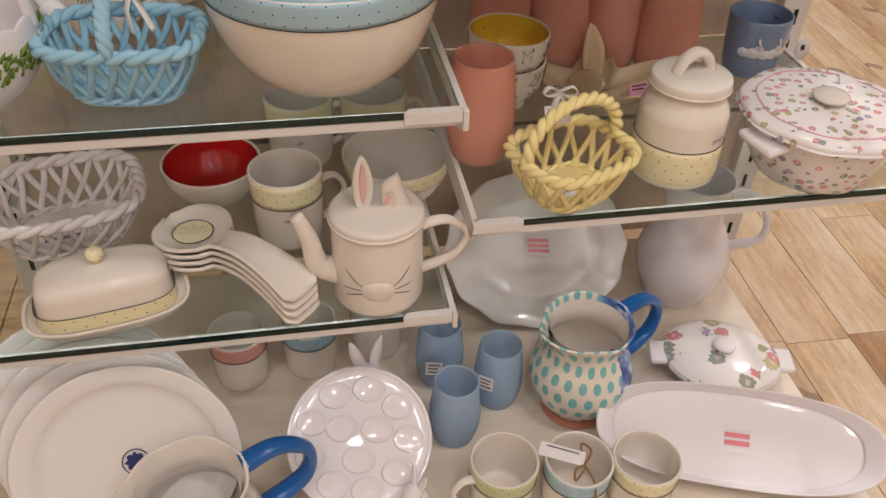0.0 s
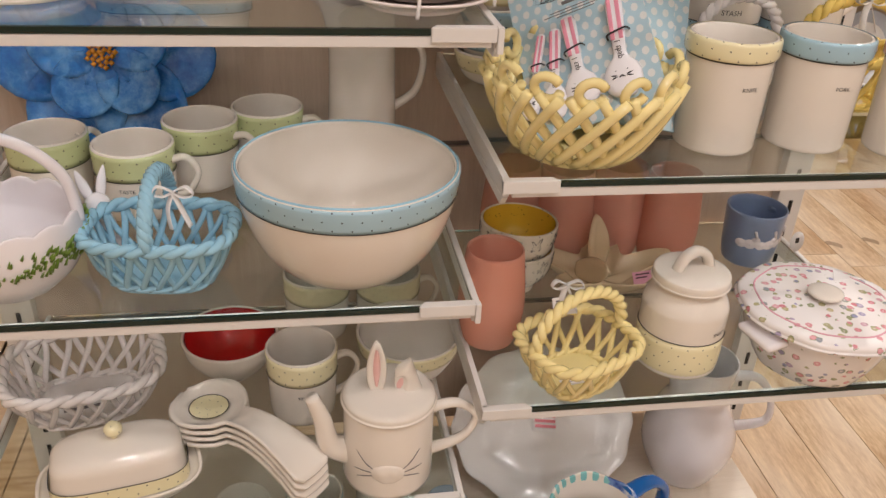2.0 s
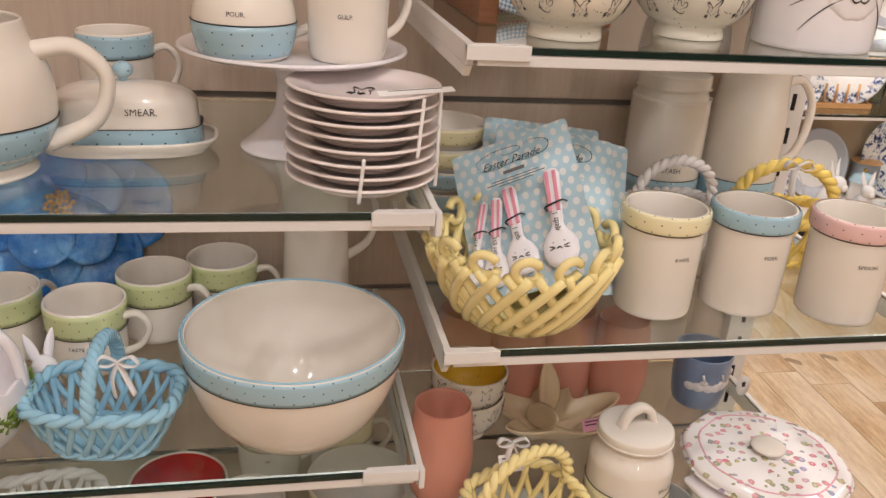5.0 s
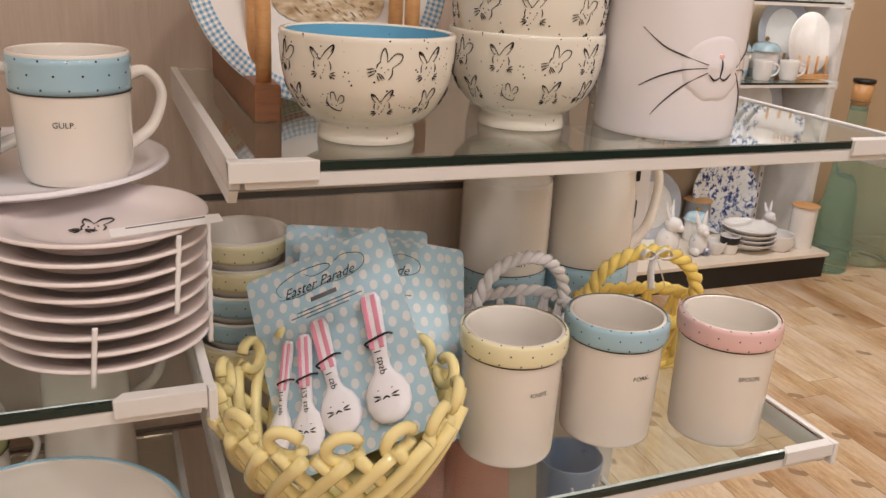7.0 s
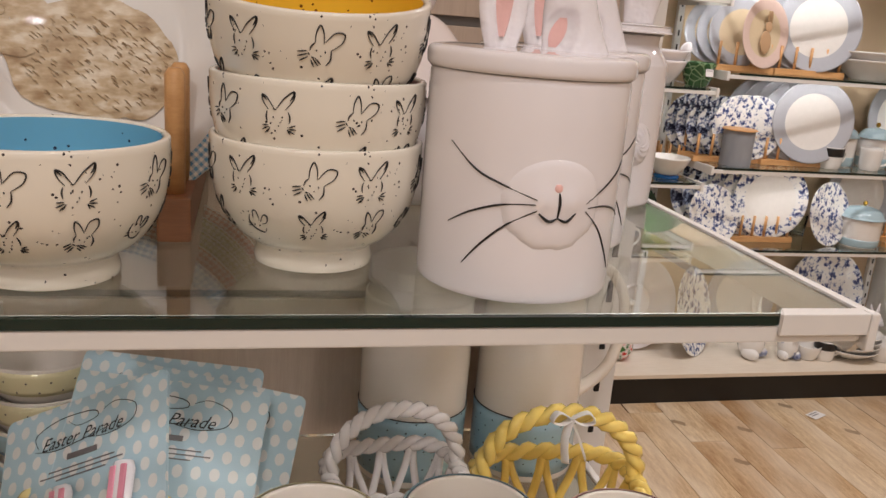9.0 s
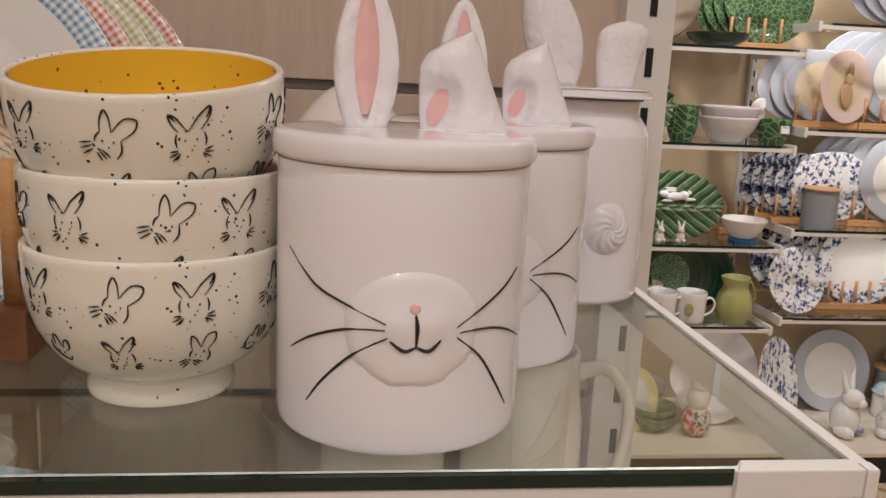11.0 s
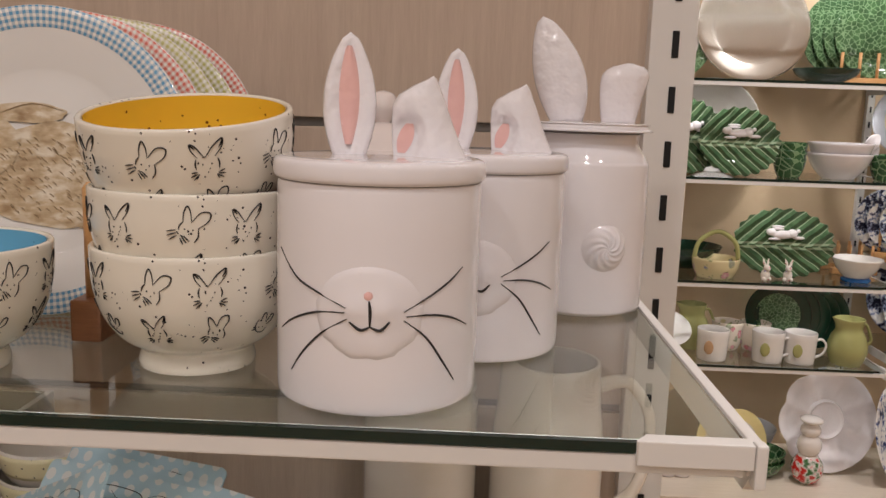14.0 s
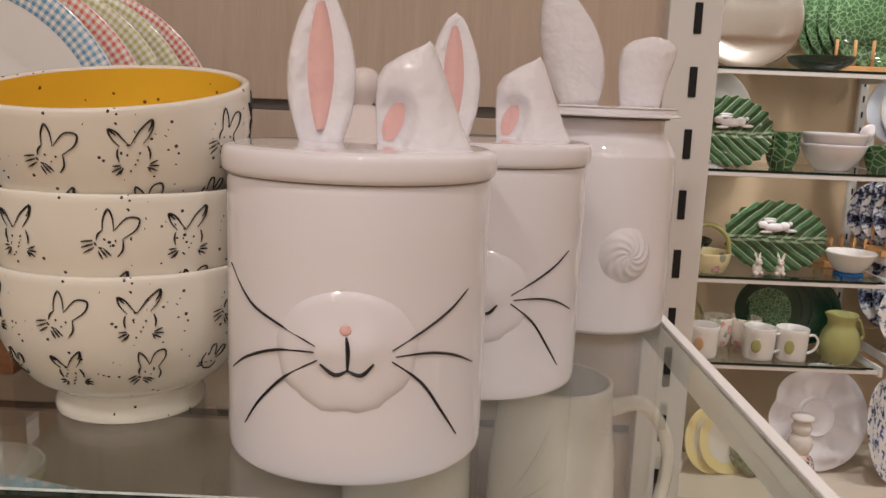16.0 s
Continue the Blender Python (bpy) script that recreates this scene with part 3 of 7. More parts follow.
FOLD_LEFT = [(0.0, -0.0195), (0.010, -0.0205), (0.020, -0.0210), (0.028, -0.0208), (0.034, -0.0175), (0.039, -0.0095), (0.0425, -0.0020), (0.0438, 0.0004)]
FOLD_RIGHT = [(0.0, 0.0200), (0.010, 0.0152), (0.020, 0.0112), (0.030, 0.0075), (0.039, 0.0040), (0.0425, 0.0024), (0.0438, 0.0010)]


def fold_front(x, z):
    """Depth of the folded ear's front: a flap hanging over a hollow at its left foot."""
    l = np.interp(z, *zip(*FOLD_LEFT))
    r = np.interp(z, *zip(*FOLD_RIGHT))
    q = min(max((x - l) / max(r - l, 1e-6) * 2 - 1, -1), 1)
    d = 0.0105 * math.sqrt(max(1 - q * q, 0)) * (0.45 + 0.55 * min((0.0445 - z) / 0.012, 1))
    rho = math.hypot((x + 0.0145 - 0.25 * (z - 0.009)) / 0.0092, (z - 0.008) / 0.0150)
    hollow = 1 / (1 + math.exp(min((rho - 1) / 0.07, 50)))
    return -d + 0.0062 * hollow * math.sqrt(max(1 - q * q, 0))


def folded_ear(name):
    verts, faces, n, ns = [], [], 26, 26
    for i in range(n + 1):
        z = 0.0438 * (i / n)
        l = np.interp(z, *zip(*FOLD_LEFT))
        r = np.interp(z, *zip(*FOLD_RIGHT))
        for k in range(ns):
            x = (l + r) / 2 - (r - l) / 2 * math.cos(math.pi * k / ns)
            verts.append((x, fold_front(x, z), z))
        for k in range(ns):
            x = (l + r) / 2 + (r - l) / 2 * math.cos(math.pi * k / ns)
            q = math.cos(math.pi * k / ns)
            verts.append((x, 0.0085 * math.sqrt(1 - q * q) * (0.4 + 0.6 * (1 - z / 0.0445)), z))
    seg = 2 * ns
    for i in range(n):
        for k in range(seg):
            k2 = (k + 1) % seg
            faces.append((i * seg + k, i * seg + k2, (i + 1) * seg + k2, (i + 1) * seg + k))
    faces.append(tuple(n * seg + k for k in range(seg)))
    return mesh_of(name, verts, faces)


def fold_patch(name):
    verts, faces = [], []
    for i in range(9):
        for k in range(7):
            q, s = k / 3 - 1, i / 8
            w = 0.0042 * math.sin(math.pi * (0.1 + 0.8 * s)) ** 0.7
            x, z = -0.0140 + 0.25 * (s - 0.3) * 0.016 + q * w, 0.0035 + 0.0155 * s
            verts.append((x, fold_front(x, z) - 0.0004, z))
    for i in range(8):
        for k in range(6):
            a = i * 7 + k
            faces.append((a, a + 1, a + 8, a + 7))
    return mesh_of(name, verts, faces)


CAN = smooth_profile([(0.0562, 0.0), (0.0582, 0.0010), (0.0590, 0.0040), (0.0592, 0.0090), (0.0592, 0.0090), (0.0592, 0.125), (0.0592, 0.125), (0.0588, 0.1278)], 4)
FACE_W = [[(-0.0120, 0.0637), (-0.030, 0.0700), (-0.046, 0.0765), (-0.064, 0.0900)], [(-0.0125, 0.0610), (-0.030, 0.0585), (-0.048, 0.0515), (-0.062, 0.0430)], [(-0.0112, 0.0575), (-0.026, 0.0475), (-0.040, 0.0335), (-0.050, 0.0205)]]
FACE_W += [[(0.0190, 0.0616), (0.034, 0.0690), (0.047, 0.0760), (0.058, 0.0830)], [(0.0205, 0.0588), (0.036, 0.0580), (0.050, 0.0545), (0.064, 0.0480)], [(0.0190, 0.0568), (0.032, 0.0455), (0.043, 0.0305), (0.053, 0.0170)]]
MOUTH = [[(0.0005, 0.0680), (0.0012, 0.0620), (0.0010, 0.0535)], [(0.0010, 0.0535), (-0.0040, 0.0515), (-0.0100, 0.0560)], [(0.0010, 0.0535), (0.0065, 0.0515), (0.0115, 0.0565)]]
NOSE_Y = 0.0705


def muzzle(name, profile, zc, w, h, lift):
    """A raised oval muzzle with two soft cheeks on the front of a turned pot."""
    verts, faces, nr, ns = [], [], 12, 40
    for i in range(nr + 1):
        s = i / nr
        for k in range(ns):
            a = 2 * math.pi * k / ns
            ragged = 1 + (0.03 * math.sin(9 * a) + 0.02 * math.sin(17 * a + 1)) * (0.5 - 0.5 * math.sin(a)) * s
            u, v = w * s * math.cos(a) * ragged, h * s * math.sin(a) * ragged
            out = lift * (1 - s ** 4) ** 0.8 - 0.0006 * (s > 0.99)
            for cx in (-0.0085, 0.0085):
                out += 0.0022 * math.exp(-((u - cx) / 0.0078) ** 2 - ((v - 0.003) / 0.0080) ** 2)
            verts.append(on_pot(profile, u, zc + v, out))
    for i in range(nr):
        for k in range(ns):
            k2 = (k + 1) % ns
            faces.append((i * ns + k, i * ns + k2, (i + 1) * ns + k2, (i + 1) * ns + k))
    return mesh_of(name, verts, faces)


def muzzle_lift(u, v):
    out = 0.0
    for cx in (-0.0085, 0.0085):
        out += 0.0022 * math.exp(-((u - cx) / 0.0078) ** 2 - ((v - 0.063) / 0.0080) ** 2)
    s = math.hypot(u / 0.031, (v - 0.060) / 0.027)
    return out + (0.0026 * (1 - min(s, 1) ** 4) ** 0.8 if s < 1 else 0) + 0.0004


def rabbit_canister(m, label, pink=True):
    c = thing("rabbit_canister", m @ Matrix.Diagonal((1.035, 1.035, 1.0, 1)), label, "canister", "rabbit face canisters")
    body = part("body", lathe("body", vessel(CAN, 0.004, 0.006), 72), WHITE, c)
    part("muzzle", muzzle("muzzle", CAN, 0.060, 0.031, 0.027, 0.0026), WHITE, body, "raised muzzle")
    for wline in FACE_W:
        part("whisker_drawing", strokes("whisker_drawing", [wline], lambda u, v: on_pot(CAN, u, v, muzzle_lift(u, v) if abs(u) < 0.031 else 0.0003), 0.00046), INK, body)
    part("mouth_drawing", strokes("mouth_drawing", MOUTH, lambda u, v: on_pot(CAN, u, v, muzzle_lift(u, v)), 0.00062), INK, body)
    nose = lathe("nose", smooth_profile([(0.0, -0.002), (0.0022, -0.0012), (0.0022, 0.0008), (0.0, 0.0014)], 3), 14)
    nb = part("nose", nose, PINK_EAR, body, "small pink nose")
    nb.matrix_basis = Matrix.Translation(on_pot(CAN, 0, NOSE_Y, 0.0028)) @ pose(0, 0, 0, 90, 0, 0)
    lid = part("lid", lathe("lid", smooth_profile([(0.0, 0.1265), (0.0565, 0.1265), (0.0565, 0.1265), (0.0600, 0.1300), (0.0600, 0.1300), (0.0612, 0.1315), (0.0616, 0.1355), (0.0610, 0.1400), (0.0585, 0.1418), (0.05, 0.1425), (0.0, 0.143)], 4), 72), WHITE, c)
    part("lid_seam", ring("lid_seam", 0.0592, 0.1297, 0.0007), GREY_INK, c)
    e1 = part("ear", leaf_ear("ear", 0.073, 0.031, 0.017, 0.05), MOULDED, lid, "upright ear with pink inside")
    e1.matrix_basis = at(-0.019, 0.004, 0.1415, 6)
    part("inner_ear", ear_inner("inner_ear", 0.058, 0.0165, -0.0012), PINK_EAR, e1, "pink inner ear").matrix_basis = at(-0.0005, -0.0008, 0.007, 0)
    e2 = part("ear", folded_ear("ear"), MOULDED, lid, "ear folded over to the front")
    e2.matrix_basis = at(0.0285, 0.004, 0.1405, 0) @ Matrix.Diagonal((1.10, 1.1, 1.14, 1))
    part("inner_ear", fold_patch("inner_ear"), PINK_EAR, e2, "pink inner ear")
    return c


rabbit_canister(at(0.4292, 0.0765, ZR3, 1.5), "white glazed canister with rabbit face, whiskers and ears on lid")
rabbit_canister(at(0.4905, 0.186, ZR3, -3.0), "white rabbit face canister standing behind a like one")

JAR3 = smooth_profile([(0.043, 0.0), (0.047, 0.004), (0.0495, 0.012), (0.0495, 0.110), (0.0475, 0.127), (0.041, 0.138), (0.040, 0.142), (0.0405, 0.148)], 5)
jar3 = thing("rabbit_tail_jar", at(0.584, 0.320, ZR3) @ Matrix.Diagonal((1.12, 1.12, 1.04, 1)), "white lidded jar with embossed cotton tail and ears on lid", "jar")
jb = part("body", lathe("body", vessel(JAR3, 0.004, 0.006), 64), WHITE, jar3)
tv, tf = [], []
for i in range(15):
    for k in range(72):
        q, a0 = i / 14, 2 * math.pi * k / 72
        swirl = 0.5 + 0.5 * math.cos(9 * (a0 - 2.0 * q))
        u, v = 0.0185 * q * math.cos(a0), 0.0195 * q * math.sin(a0)
        tv.append(on_pot(JAR3, u, 0.058 + v, (0.0052 * (1 - q ** 2.2) + 0.0022 * swirl * math.sin(math.pi * min(q * 1.05, 1))) - 0.0004))
for i in range(14):
    for k in range(72):
        k2 = (k + 1) % 72
        tf.append((i * 72 + k, (i + 1) * 72 + k, (i + 1) * 72 + k2, i * 72 + k2))
part("cotton_tail", mesh_of("cotton_tail", tv, [f[::-1] for f in tf]), WHITE, jb, "embossed swirl tail").rotation_euler = (0, 0, radians(14))
lid3 = part("lid", lathe("lid", smooth_profile([(0.0, 0.150), (0.0470, 0.150), (0.0480, 0.1525), (0.0470, 0.1555), (0.044, 0.157), (0.0, 0.1585)], 4), 64), WHITE, jar3)
part("lid_seam", ring("lid_seam", 0.0425, 0.1492, 0.0009), GREY_INK, jar3)
part("ear", leaf_ear("ear", 0.088, 0.040, 0.018, 0.05, None, 0.10), MOULDED, lid3, "upright ear seen from behind").matrix_basis = at(-0.016, 0.0, 0.1565, 172) @ pose(0, 0, 0, 0, 9, 0)
part("ear", blunt_ear("ear", 0.050, 0.026, 0.041, 0.018), MOULDED, lid3, "ear folded away to the far side").matrix_basis = at(0.0235, 0.0, 0.1565, 4)

dome = thing("dome_jar", at(0.405, 0.31, ZR3), "white lidded jar with ball knob on domed lid", "jar")
part("body", lathe("body", vessel(smooth_profile([(0.045, 0), (0.055, 0.01), (0.060, 0.05), (0.058, 0.09)], 5), 0.004), 48), WHITE, dome)
dl = part("lid", lathe("lid", smooth_profile([(0.0, 0.0925), (0.062, 0.0925), (0.063, 0.096), (0.058, 0.104), (0.045, 0.122), (0.026, 0.146), (0.012, 0.156), (0.0, 0.158)], 5), 48), PINKISH, dome)
part("knob", lathe("knob", smooth_profile([(0.0, 0.155), (0.006, 0.157), (0.0115, 0.166), (0.0125, 0.174), (0.009, 0.182), (0.0, 0.185)], 5), 24), PINKISH, dl)


# plates in the wooden rack
def gingham(name, rgb):
    m = Nodes(name)
    tc = m.add("ShaderNodeTexCoord")
    sep = m.add("ShaderNodeSeparateXYZ")
    m.link(tc.outputs["UV"], sep.inputs[0])
    a = m.math("LESS_THAN", m.math("FRACT", m.math("DIVIDE", sep.outputs[0], 0.0058)), 0.5)
    b = m.math("LESS_THAN", m.math("FRACT", m.math("DIVIDE", sep.outputs[1], 0.0056)), 0.5)
    f = m.math("MULTIPLY", m.math("ADD", a, b), 0.5)
    m.set(m.mix(f, lin((240, 236, 228)), lin(rgb)), 0.16, 0, 0.3)
    return m.mat


PLATE_R = 0.132
PLATE_PROF = smooth_profile([(0.0, 0.002), (0.075, 0.002), (0.078, 0.0), (0.082, 0.0), (0.085, 0.004), (0.118, 0.012), (PLATE_R, 0.0155), (PLATE_R + 0.0005, 0.0175), (PLATE_R - 0.002, 0.0182), (0.115, 0.0155), (0.086, 0.0085), (0.07, 0.006), (0.0, 0.006)], 3)
PLATE_ME = lathe("plate_body", PLATE_PROF, 72)
RIM_ME = lathe("rim", [(0.1145, 0.0156), (0.116, 0.01625), (0.123, 0.0175), (0.1315, 0.0190), (0.1325, 0.0185)], 72)
rack = thing("plate_rack", at(0.1525, 0.235, ZR3), "brown wooden plate rack holding gingham rimmed plates", "plate rack")
for xr in (-0.0635, 0.0635):
    part("base_rail", box("base_rail", xr - 0.011, xr + 0.011, -0.098, 0.17, 0.0, 0.030, 0.002), DARKWOOD, rack)
    for k in range(6):
        part("dowel", tube("dowel", [(xr, -0.080 + k * 0.044, 0.028), (xr, -0.080 + k * 0.044, 0.108), (xr, -0.080 + k * 0.044, 0.112)], lambda s: 0.0066 if s < 0.9 else 0.004, 12), STANDWOOD, rack)
part("cross_rail", box("cross_rail", -0.049, 0.049, 0.09, 0.11, 0.006, 0.026, 0.002), DARKWOOD, rack)
for i, (nm, rgb) in enumerate((("blue", (104, 158, 196)), ("red", (222, 120, 104)), ("olive", (196, 190, 120)), ("olive", (190, 186, 116)), ("red", (220, 116, 100)))):
    p = thing("plate", at(0.1500 + i * 0.006, 0.222 + i * 0.032, ZR3 + 0.1195, 3 - i, 82) @ Matrix.Diagonal((0.895, 0.895, 0.895, 1)), f"white dinner plate with {nm} gingham rim standing in a rack", "plate", "gingham plates in the rack")
    part("plate_body", PLATE_ME, PLATE, p)
    me = RIM_ME.copy()
    me.materials.clear()
    part("rim", me, gingham(f"{nm}_gingham", rgb), p, f"{nm} gingham rim")
    if i == 0:
        m = Nodes("brown_fur_paint")
        f = m.noise(60, 5.0, stretch=(1, 2, 1))
        m.set(m.ramp(f, [(0.3, lin((164, 136, 104))), (0.5, lin((204, 182, 150))), (0.68, lin((234, 222, 202)))]), 0.2, 0, 0.2)
        for pn, cx, cy, rx, ry, up in (("painted_body", 0.006, -0.012, 0.062, 0.046, 0.0), ("painted_haunch", 0.034, -0.016, 0.036, 0.042, 0.0004), ("painted_head", -0.050, 0.014, 0.030, 0.028, 0.0008), ("painted_ear", -0.014, 0.042, 0.034, 0.009, 0.0004)):
            vv = [(cx + rx * s * math.cos(a) * (1 + 0.04 * math.sin(7 * a)), cy + ry * s * math.sin(a) * (1 + 0.05 * math.sin(5 * a + 1)), 0.0072 + up) for s in (0.02, 1.0) for a in np.linspace(0, 2 * math.pi, 37)[:-1]]
            part(pn, mesh_of(pn, vv, [(k, (k + 1) % 36, 36 + (k + 1) % 36, 36 + k) for k in range(36)]), m.mat, p, "painted brown fur")
        random.seed(7)
        furs = []
        for k in range(170):
            fa, fr = random.uniform(0, 6.28), math.sqrt(random.random()) * 0.92
            fx, fy = 0.010 + 0.060 * fr * math.cos(fa), -0.012 + 0.042 * fr * math.sin(fa)
            furs.append([(fx, fy), (fx + 0.002, fy - 0.001), (fx + 0.004, fy - 0.003)])
        furs += [[(-0.057 + 0.004 * math.cos(q), 0.020 + 0.004 * math.sin(q)) for q in np.linspace(0, 6.3, 9)], [(-0.078, 0.004), (-0.074, -0.002), (-0.066, -0.004)], [(-0.040, 0.040), (-0.010, 0.050), (0.018, 0.044)]]
        part("brush_stroke", strokes("brush_stroke", furs, lambda u, v: (u, v, 0.0082), 0.00028), plain("brown_brush_paint", (170, 142, 108), 0.3), p, "fine brown brush strokes")


# ---- middle right shelf ----
def lettering(words, size, profile, z, parent, u=0.0, angle=-90.0, mat=None):
    return part("lettering", text_mesh("lettering", words, size, lambda a, b: on_pot(profile, u + a, z + b, 0.0005, angle)), mat or INK, parent, "printed black word")


CROCK = [(0.044, 0.0), (0.0462, 0.0025), (0.0468, 0.006), (0.0482, 0.108), (0.0484, 0.137)]
COLLAR = smooth_profile([(0.0484, 0.1150), (0.0484, 0.1150), (0.0510, 0.1164), (0.0520, 0.1205), (0.0523, 0.1300), (0.0515, 0.1370), (0.0488, 0.1388)], 3)


def crock(m, words, mat, label, face):
    c = thing("utensil_crock", m @ Matrix.Diagonal((1, 1, 0.935, 1)), label, "crock", "lettered utensil crocks")
    part("body", lathe("body", vessel(CROCK, 0.004, 0.006), 64), CREAM, c)
    part("collar", lathe("collar", COLLAR, 64), mat, c, "raised dotted collar")
    part("line", ring("line", 0.0488, 0.1143, 0.0007), INK, c)
    lettering(words, 0.0070, CROCK, 0.084, c, 0.0, face)
    return c


crock(at(0.311, 0.099, ZR2), "KNIFE.", YELLOW_DOT, "cream utensil crock with yellow dotted collar and word", -82)
crock(at(0.426, 0.100, ZR2), "FORK.", BLUE_DOT, "cream utensil crock with blue dotted collar and word", -86)
crock(at(0.540, 0.068, ZR2), "SPOON.", PINK_DOT, "cream utensil crock with pink dotted collar and word", -97)

# yellow woven bowl with loops
yb = thing("woven_bowl", at(0.137, 0.085, ZR2), "glossy yellow woven ceramic bowl with looped rim", "bowl")
part("base", lathe("base", smooth_profile([(0.0, 0.0), (0.055, 0.0), (0.061, 0.003), (0.058, 0.007), (0.0, 0.007)], 3), 40), PALE_YELLOW, yb)


def wall_point(a, s, lift=0.0):
    r = 0.058 + (0.106 - 0.058) * s ** 0.8 + lift
    return (r * math.cos(a), r * math.sin(a), 0.006 + 0.085 * s ** 1.25)


NS = 20
for i in range(NS):
    a0 = 2 * math.pi * i / NS
    for sgn, lift in ((1, 0.003), (-1, -0.003)):
        pts = [wall_point(a0 + sgn * 0.75 * s, s, lift) for s in np.linspace(0, 1, 9)]
        part("strand", tube("strand", pts, 0.0056, 8), PALE_YELLOW, yb)
loop_pts = []
for q in np.linspace(0, 1.75 * math.pi, 15):
    loop_pts.append((0.100 + 0.004 * math.sin(q), 0.0135 * math.cos(q + 0.5), 0.092 + 0.0125 * math.sin(q + 0.5) + 0.006))
LOOP = tube("loop", loop_pts, 0.0052, 8)
for i in range(14):
    part("loop", LOOP, PALE_YELLOW, yb).rotation_euler = (0, 0, 2 * math.pi * i / 14)

# cards with measuring spoons
m = Nodes("egg_print_card")
tc = m.add("ShaderNodeTexCoord")
sep = m.add("ShaderNodeSeparateXYZ")
m.link(tc.outputs["Object"], sep.inputs[0])
row = m.math("DIVIDE", sep.outputs[2], 0.0115)
sh = m.math("MULTIPLY", m.math("MODULO", m.math("FLOOR", m.math("ADD", row, 40.0)), 2.0), 0.5)
fu = m.math("SUBTRACT", m.math("FRACT", m.math("ADD", m.math("DIVIDE", sep.outputs[0], 0.0115), m.math("ADD", sh, 40.0))), 0.5)
fv = m.math("SUBTRACT", m.math("FRACT", m.math("ADD", row, 40.0)), 0.5)
rr = m.math("SQRT", m.math("ADD", m.math("MULTIPLY", m.math("MULTIPLY", fu, fu), 1.7), m.math("MULTIPLY", fv, fv)))
egg = m.math("LESS_THAN", m.math("ADD", rr, m.math("MULTIPLY", m.noise(220.0), 0.08)), 0.40)
m.set(m.mix(egg, m.mix(m.noise(14.0), lin((162, 190, 202)), lin((180, 204, 212))), lin((216, 215, 212))), 0.36)
EGGCARD = m.mat
PINK_STRIPE = plain("pink_stripe_paint", (230, 150, 170), 0.3)


def rounded_card(name, w, h, t=0.0009):
    pts = []
    r = 0.005
    for cx, cz, a0 in ((w / 2 - r, r, -90), (w / 2 - r, h - r, 0), (-w / 2 + r, h - r, 90), (-w / 2 + r, r, 180)):
        for k in range(5):
            a = radians(a0 + k * 22.5)
            pts.append((cx + r * math.cos(a), cz + r * math.sin(a)))
    n = len(pts)
    v = [(x, -t, z) for x, z in pts] + [(x, t, z) for x, z in pts]
    f = [tuple(range(n)), tuple(range(2 * n - 1, n - 1, -1))] + [(i, n + i, n + (i + 1) % n, (i + 1) % n) for i in range(n)]
    return mesh_of(name, v, f, smooth=False)


def spoon(parent, x, z, turn, s, measure, broad=1.0):
    sp = part("measuring_spoon", mesh_of("measuring_spoon", *spoon_data()), WHITE, parent, "small white ceramic measuring spoon with striped handle")
    sp.matrix_basis = Matrix.Translation((x, -0.004, z)) @ pose(0, 0, 0, 0, turn, 0) @ Matrix.Diagonal((s * broad, s, s, 1))
    for dx in (-0.0035, 0.0035):
        part("stripe", box("stripe", dx - 0.0018, dx + 0.0018, -0.0066, -0.0050, 0.034, 0.074, 0.0006), PINK_STRIPE, sp, "pink painted stripe")
    part("tie", tube("tie", spline([(-0.009, 0.002, 0.040), (-0.008, -0.006, 0.0395), (0.0, -0.0075, 0.041), (0.008, -0.006, 0.043), (0.010, 0.002, 0.045)], 4), 0.0009, 5), INK, sp, "black elastic tie")
    face = [[(-0.005, 0.004), (-0.005, 0.0033)], [(0.005, 0.004), (0.005, 0.0033)], [(-0.0025, -0.003), (0.0, -0.0015), (0.0025, -0.003)], [(-0.004, -0.001), (-0.009, 0.0005)], [(-0.004, -0.002), (-0.009, -0.003)], [(0.004, -0.001), (0.009, 0.0005)], [(0.004, -0.002), (0.009, -0.003)]]
    part("face_drawing", strokes("face_drawing", face, lambda u, v: (u, -0.0064 + 12.0 * u * u, v + 0.001), 0.0005), INK, sp)
    part("lettering", text_mesh("lettering", measure, 0.0075, lambda a, b: (b * -1.0, -0.0066, 0.024 - a)), INK, sp)


def spoon_data():
    v, f = [], []
    prof = [(-0.0180, 0.0003), (-0.0168, 0.0078), (-0.0125, 0.0130), (-0.005, 0.0163), (0.004, 0.0163), (0.0115, 0.0132), (0.0175, 0.0078), (0.022, 0.0058), (0.032, 0.0058), (0.055, 0.0072), (0.072, 0.0078), (0.0765, 0.0060), (0.078, 0.0003)]
    for z, w in prof:
        for k in range(12):
            a = 2 * math.pi * k / 12
            v.append((w * math.cos(a), -0.0018 + 0.0042 * math.sin(a) * min(1.0, w / 0.006), z))
    for i in range(len(prof) - 1):
        for k in range(12):
            k2 = (k + 1) % 12
            f.append((i * 12 + k, i * 12 + k2, (i + 1) * 12 + k2, (i + 1) * 12 + k))
    return v, f


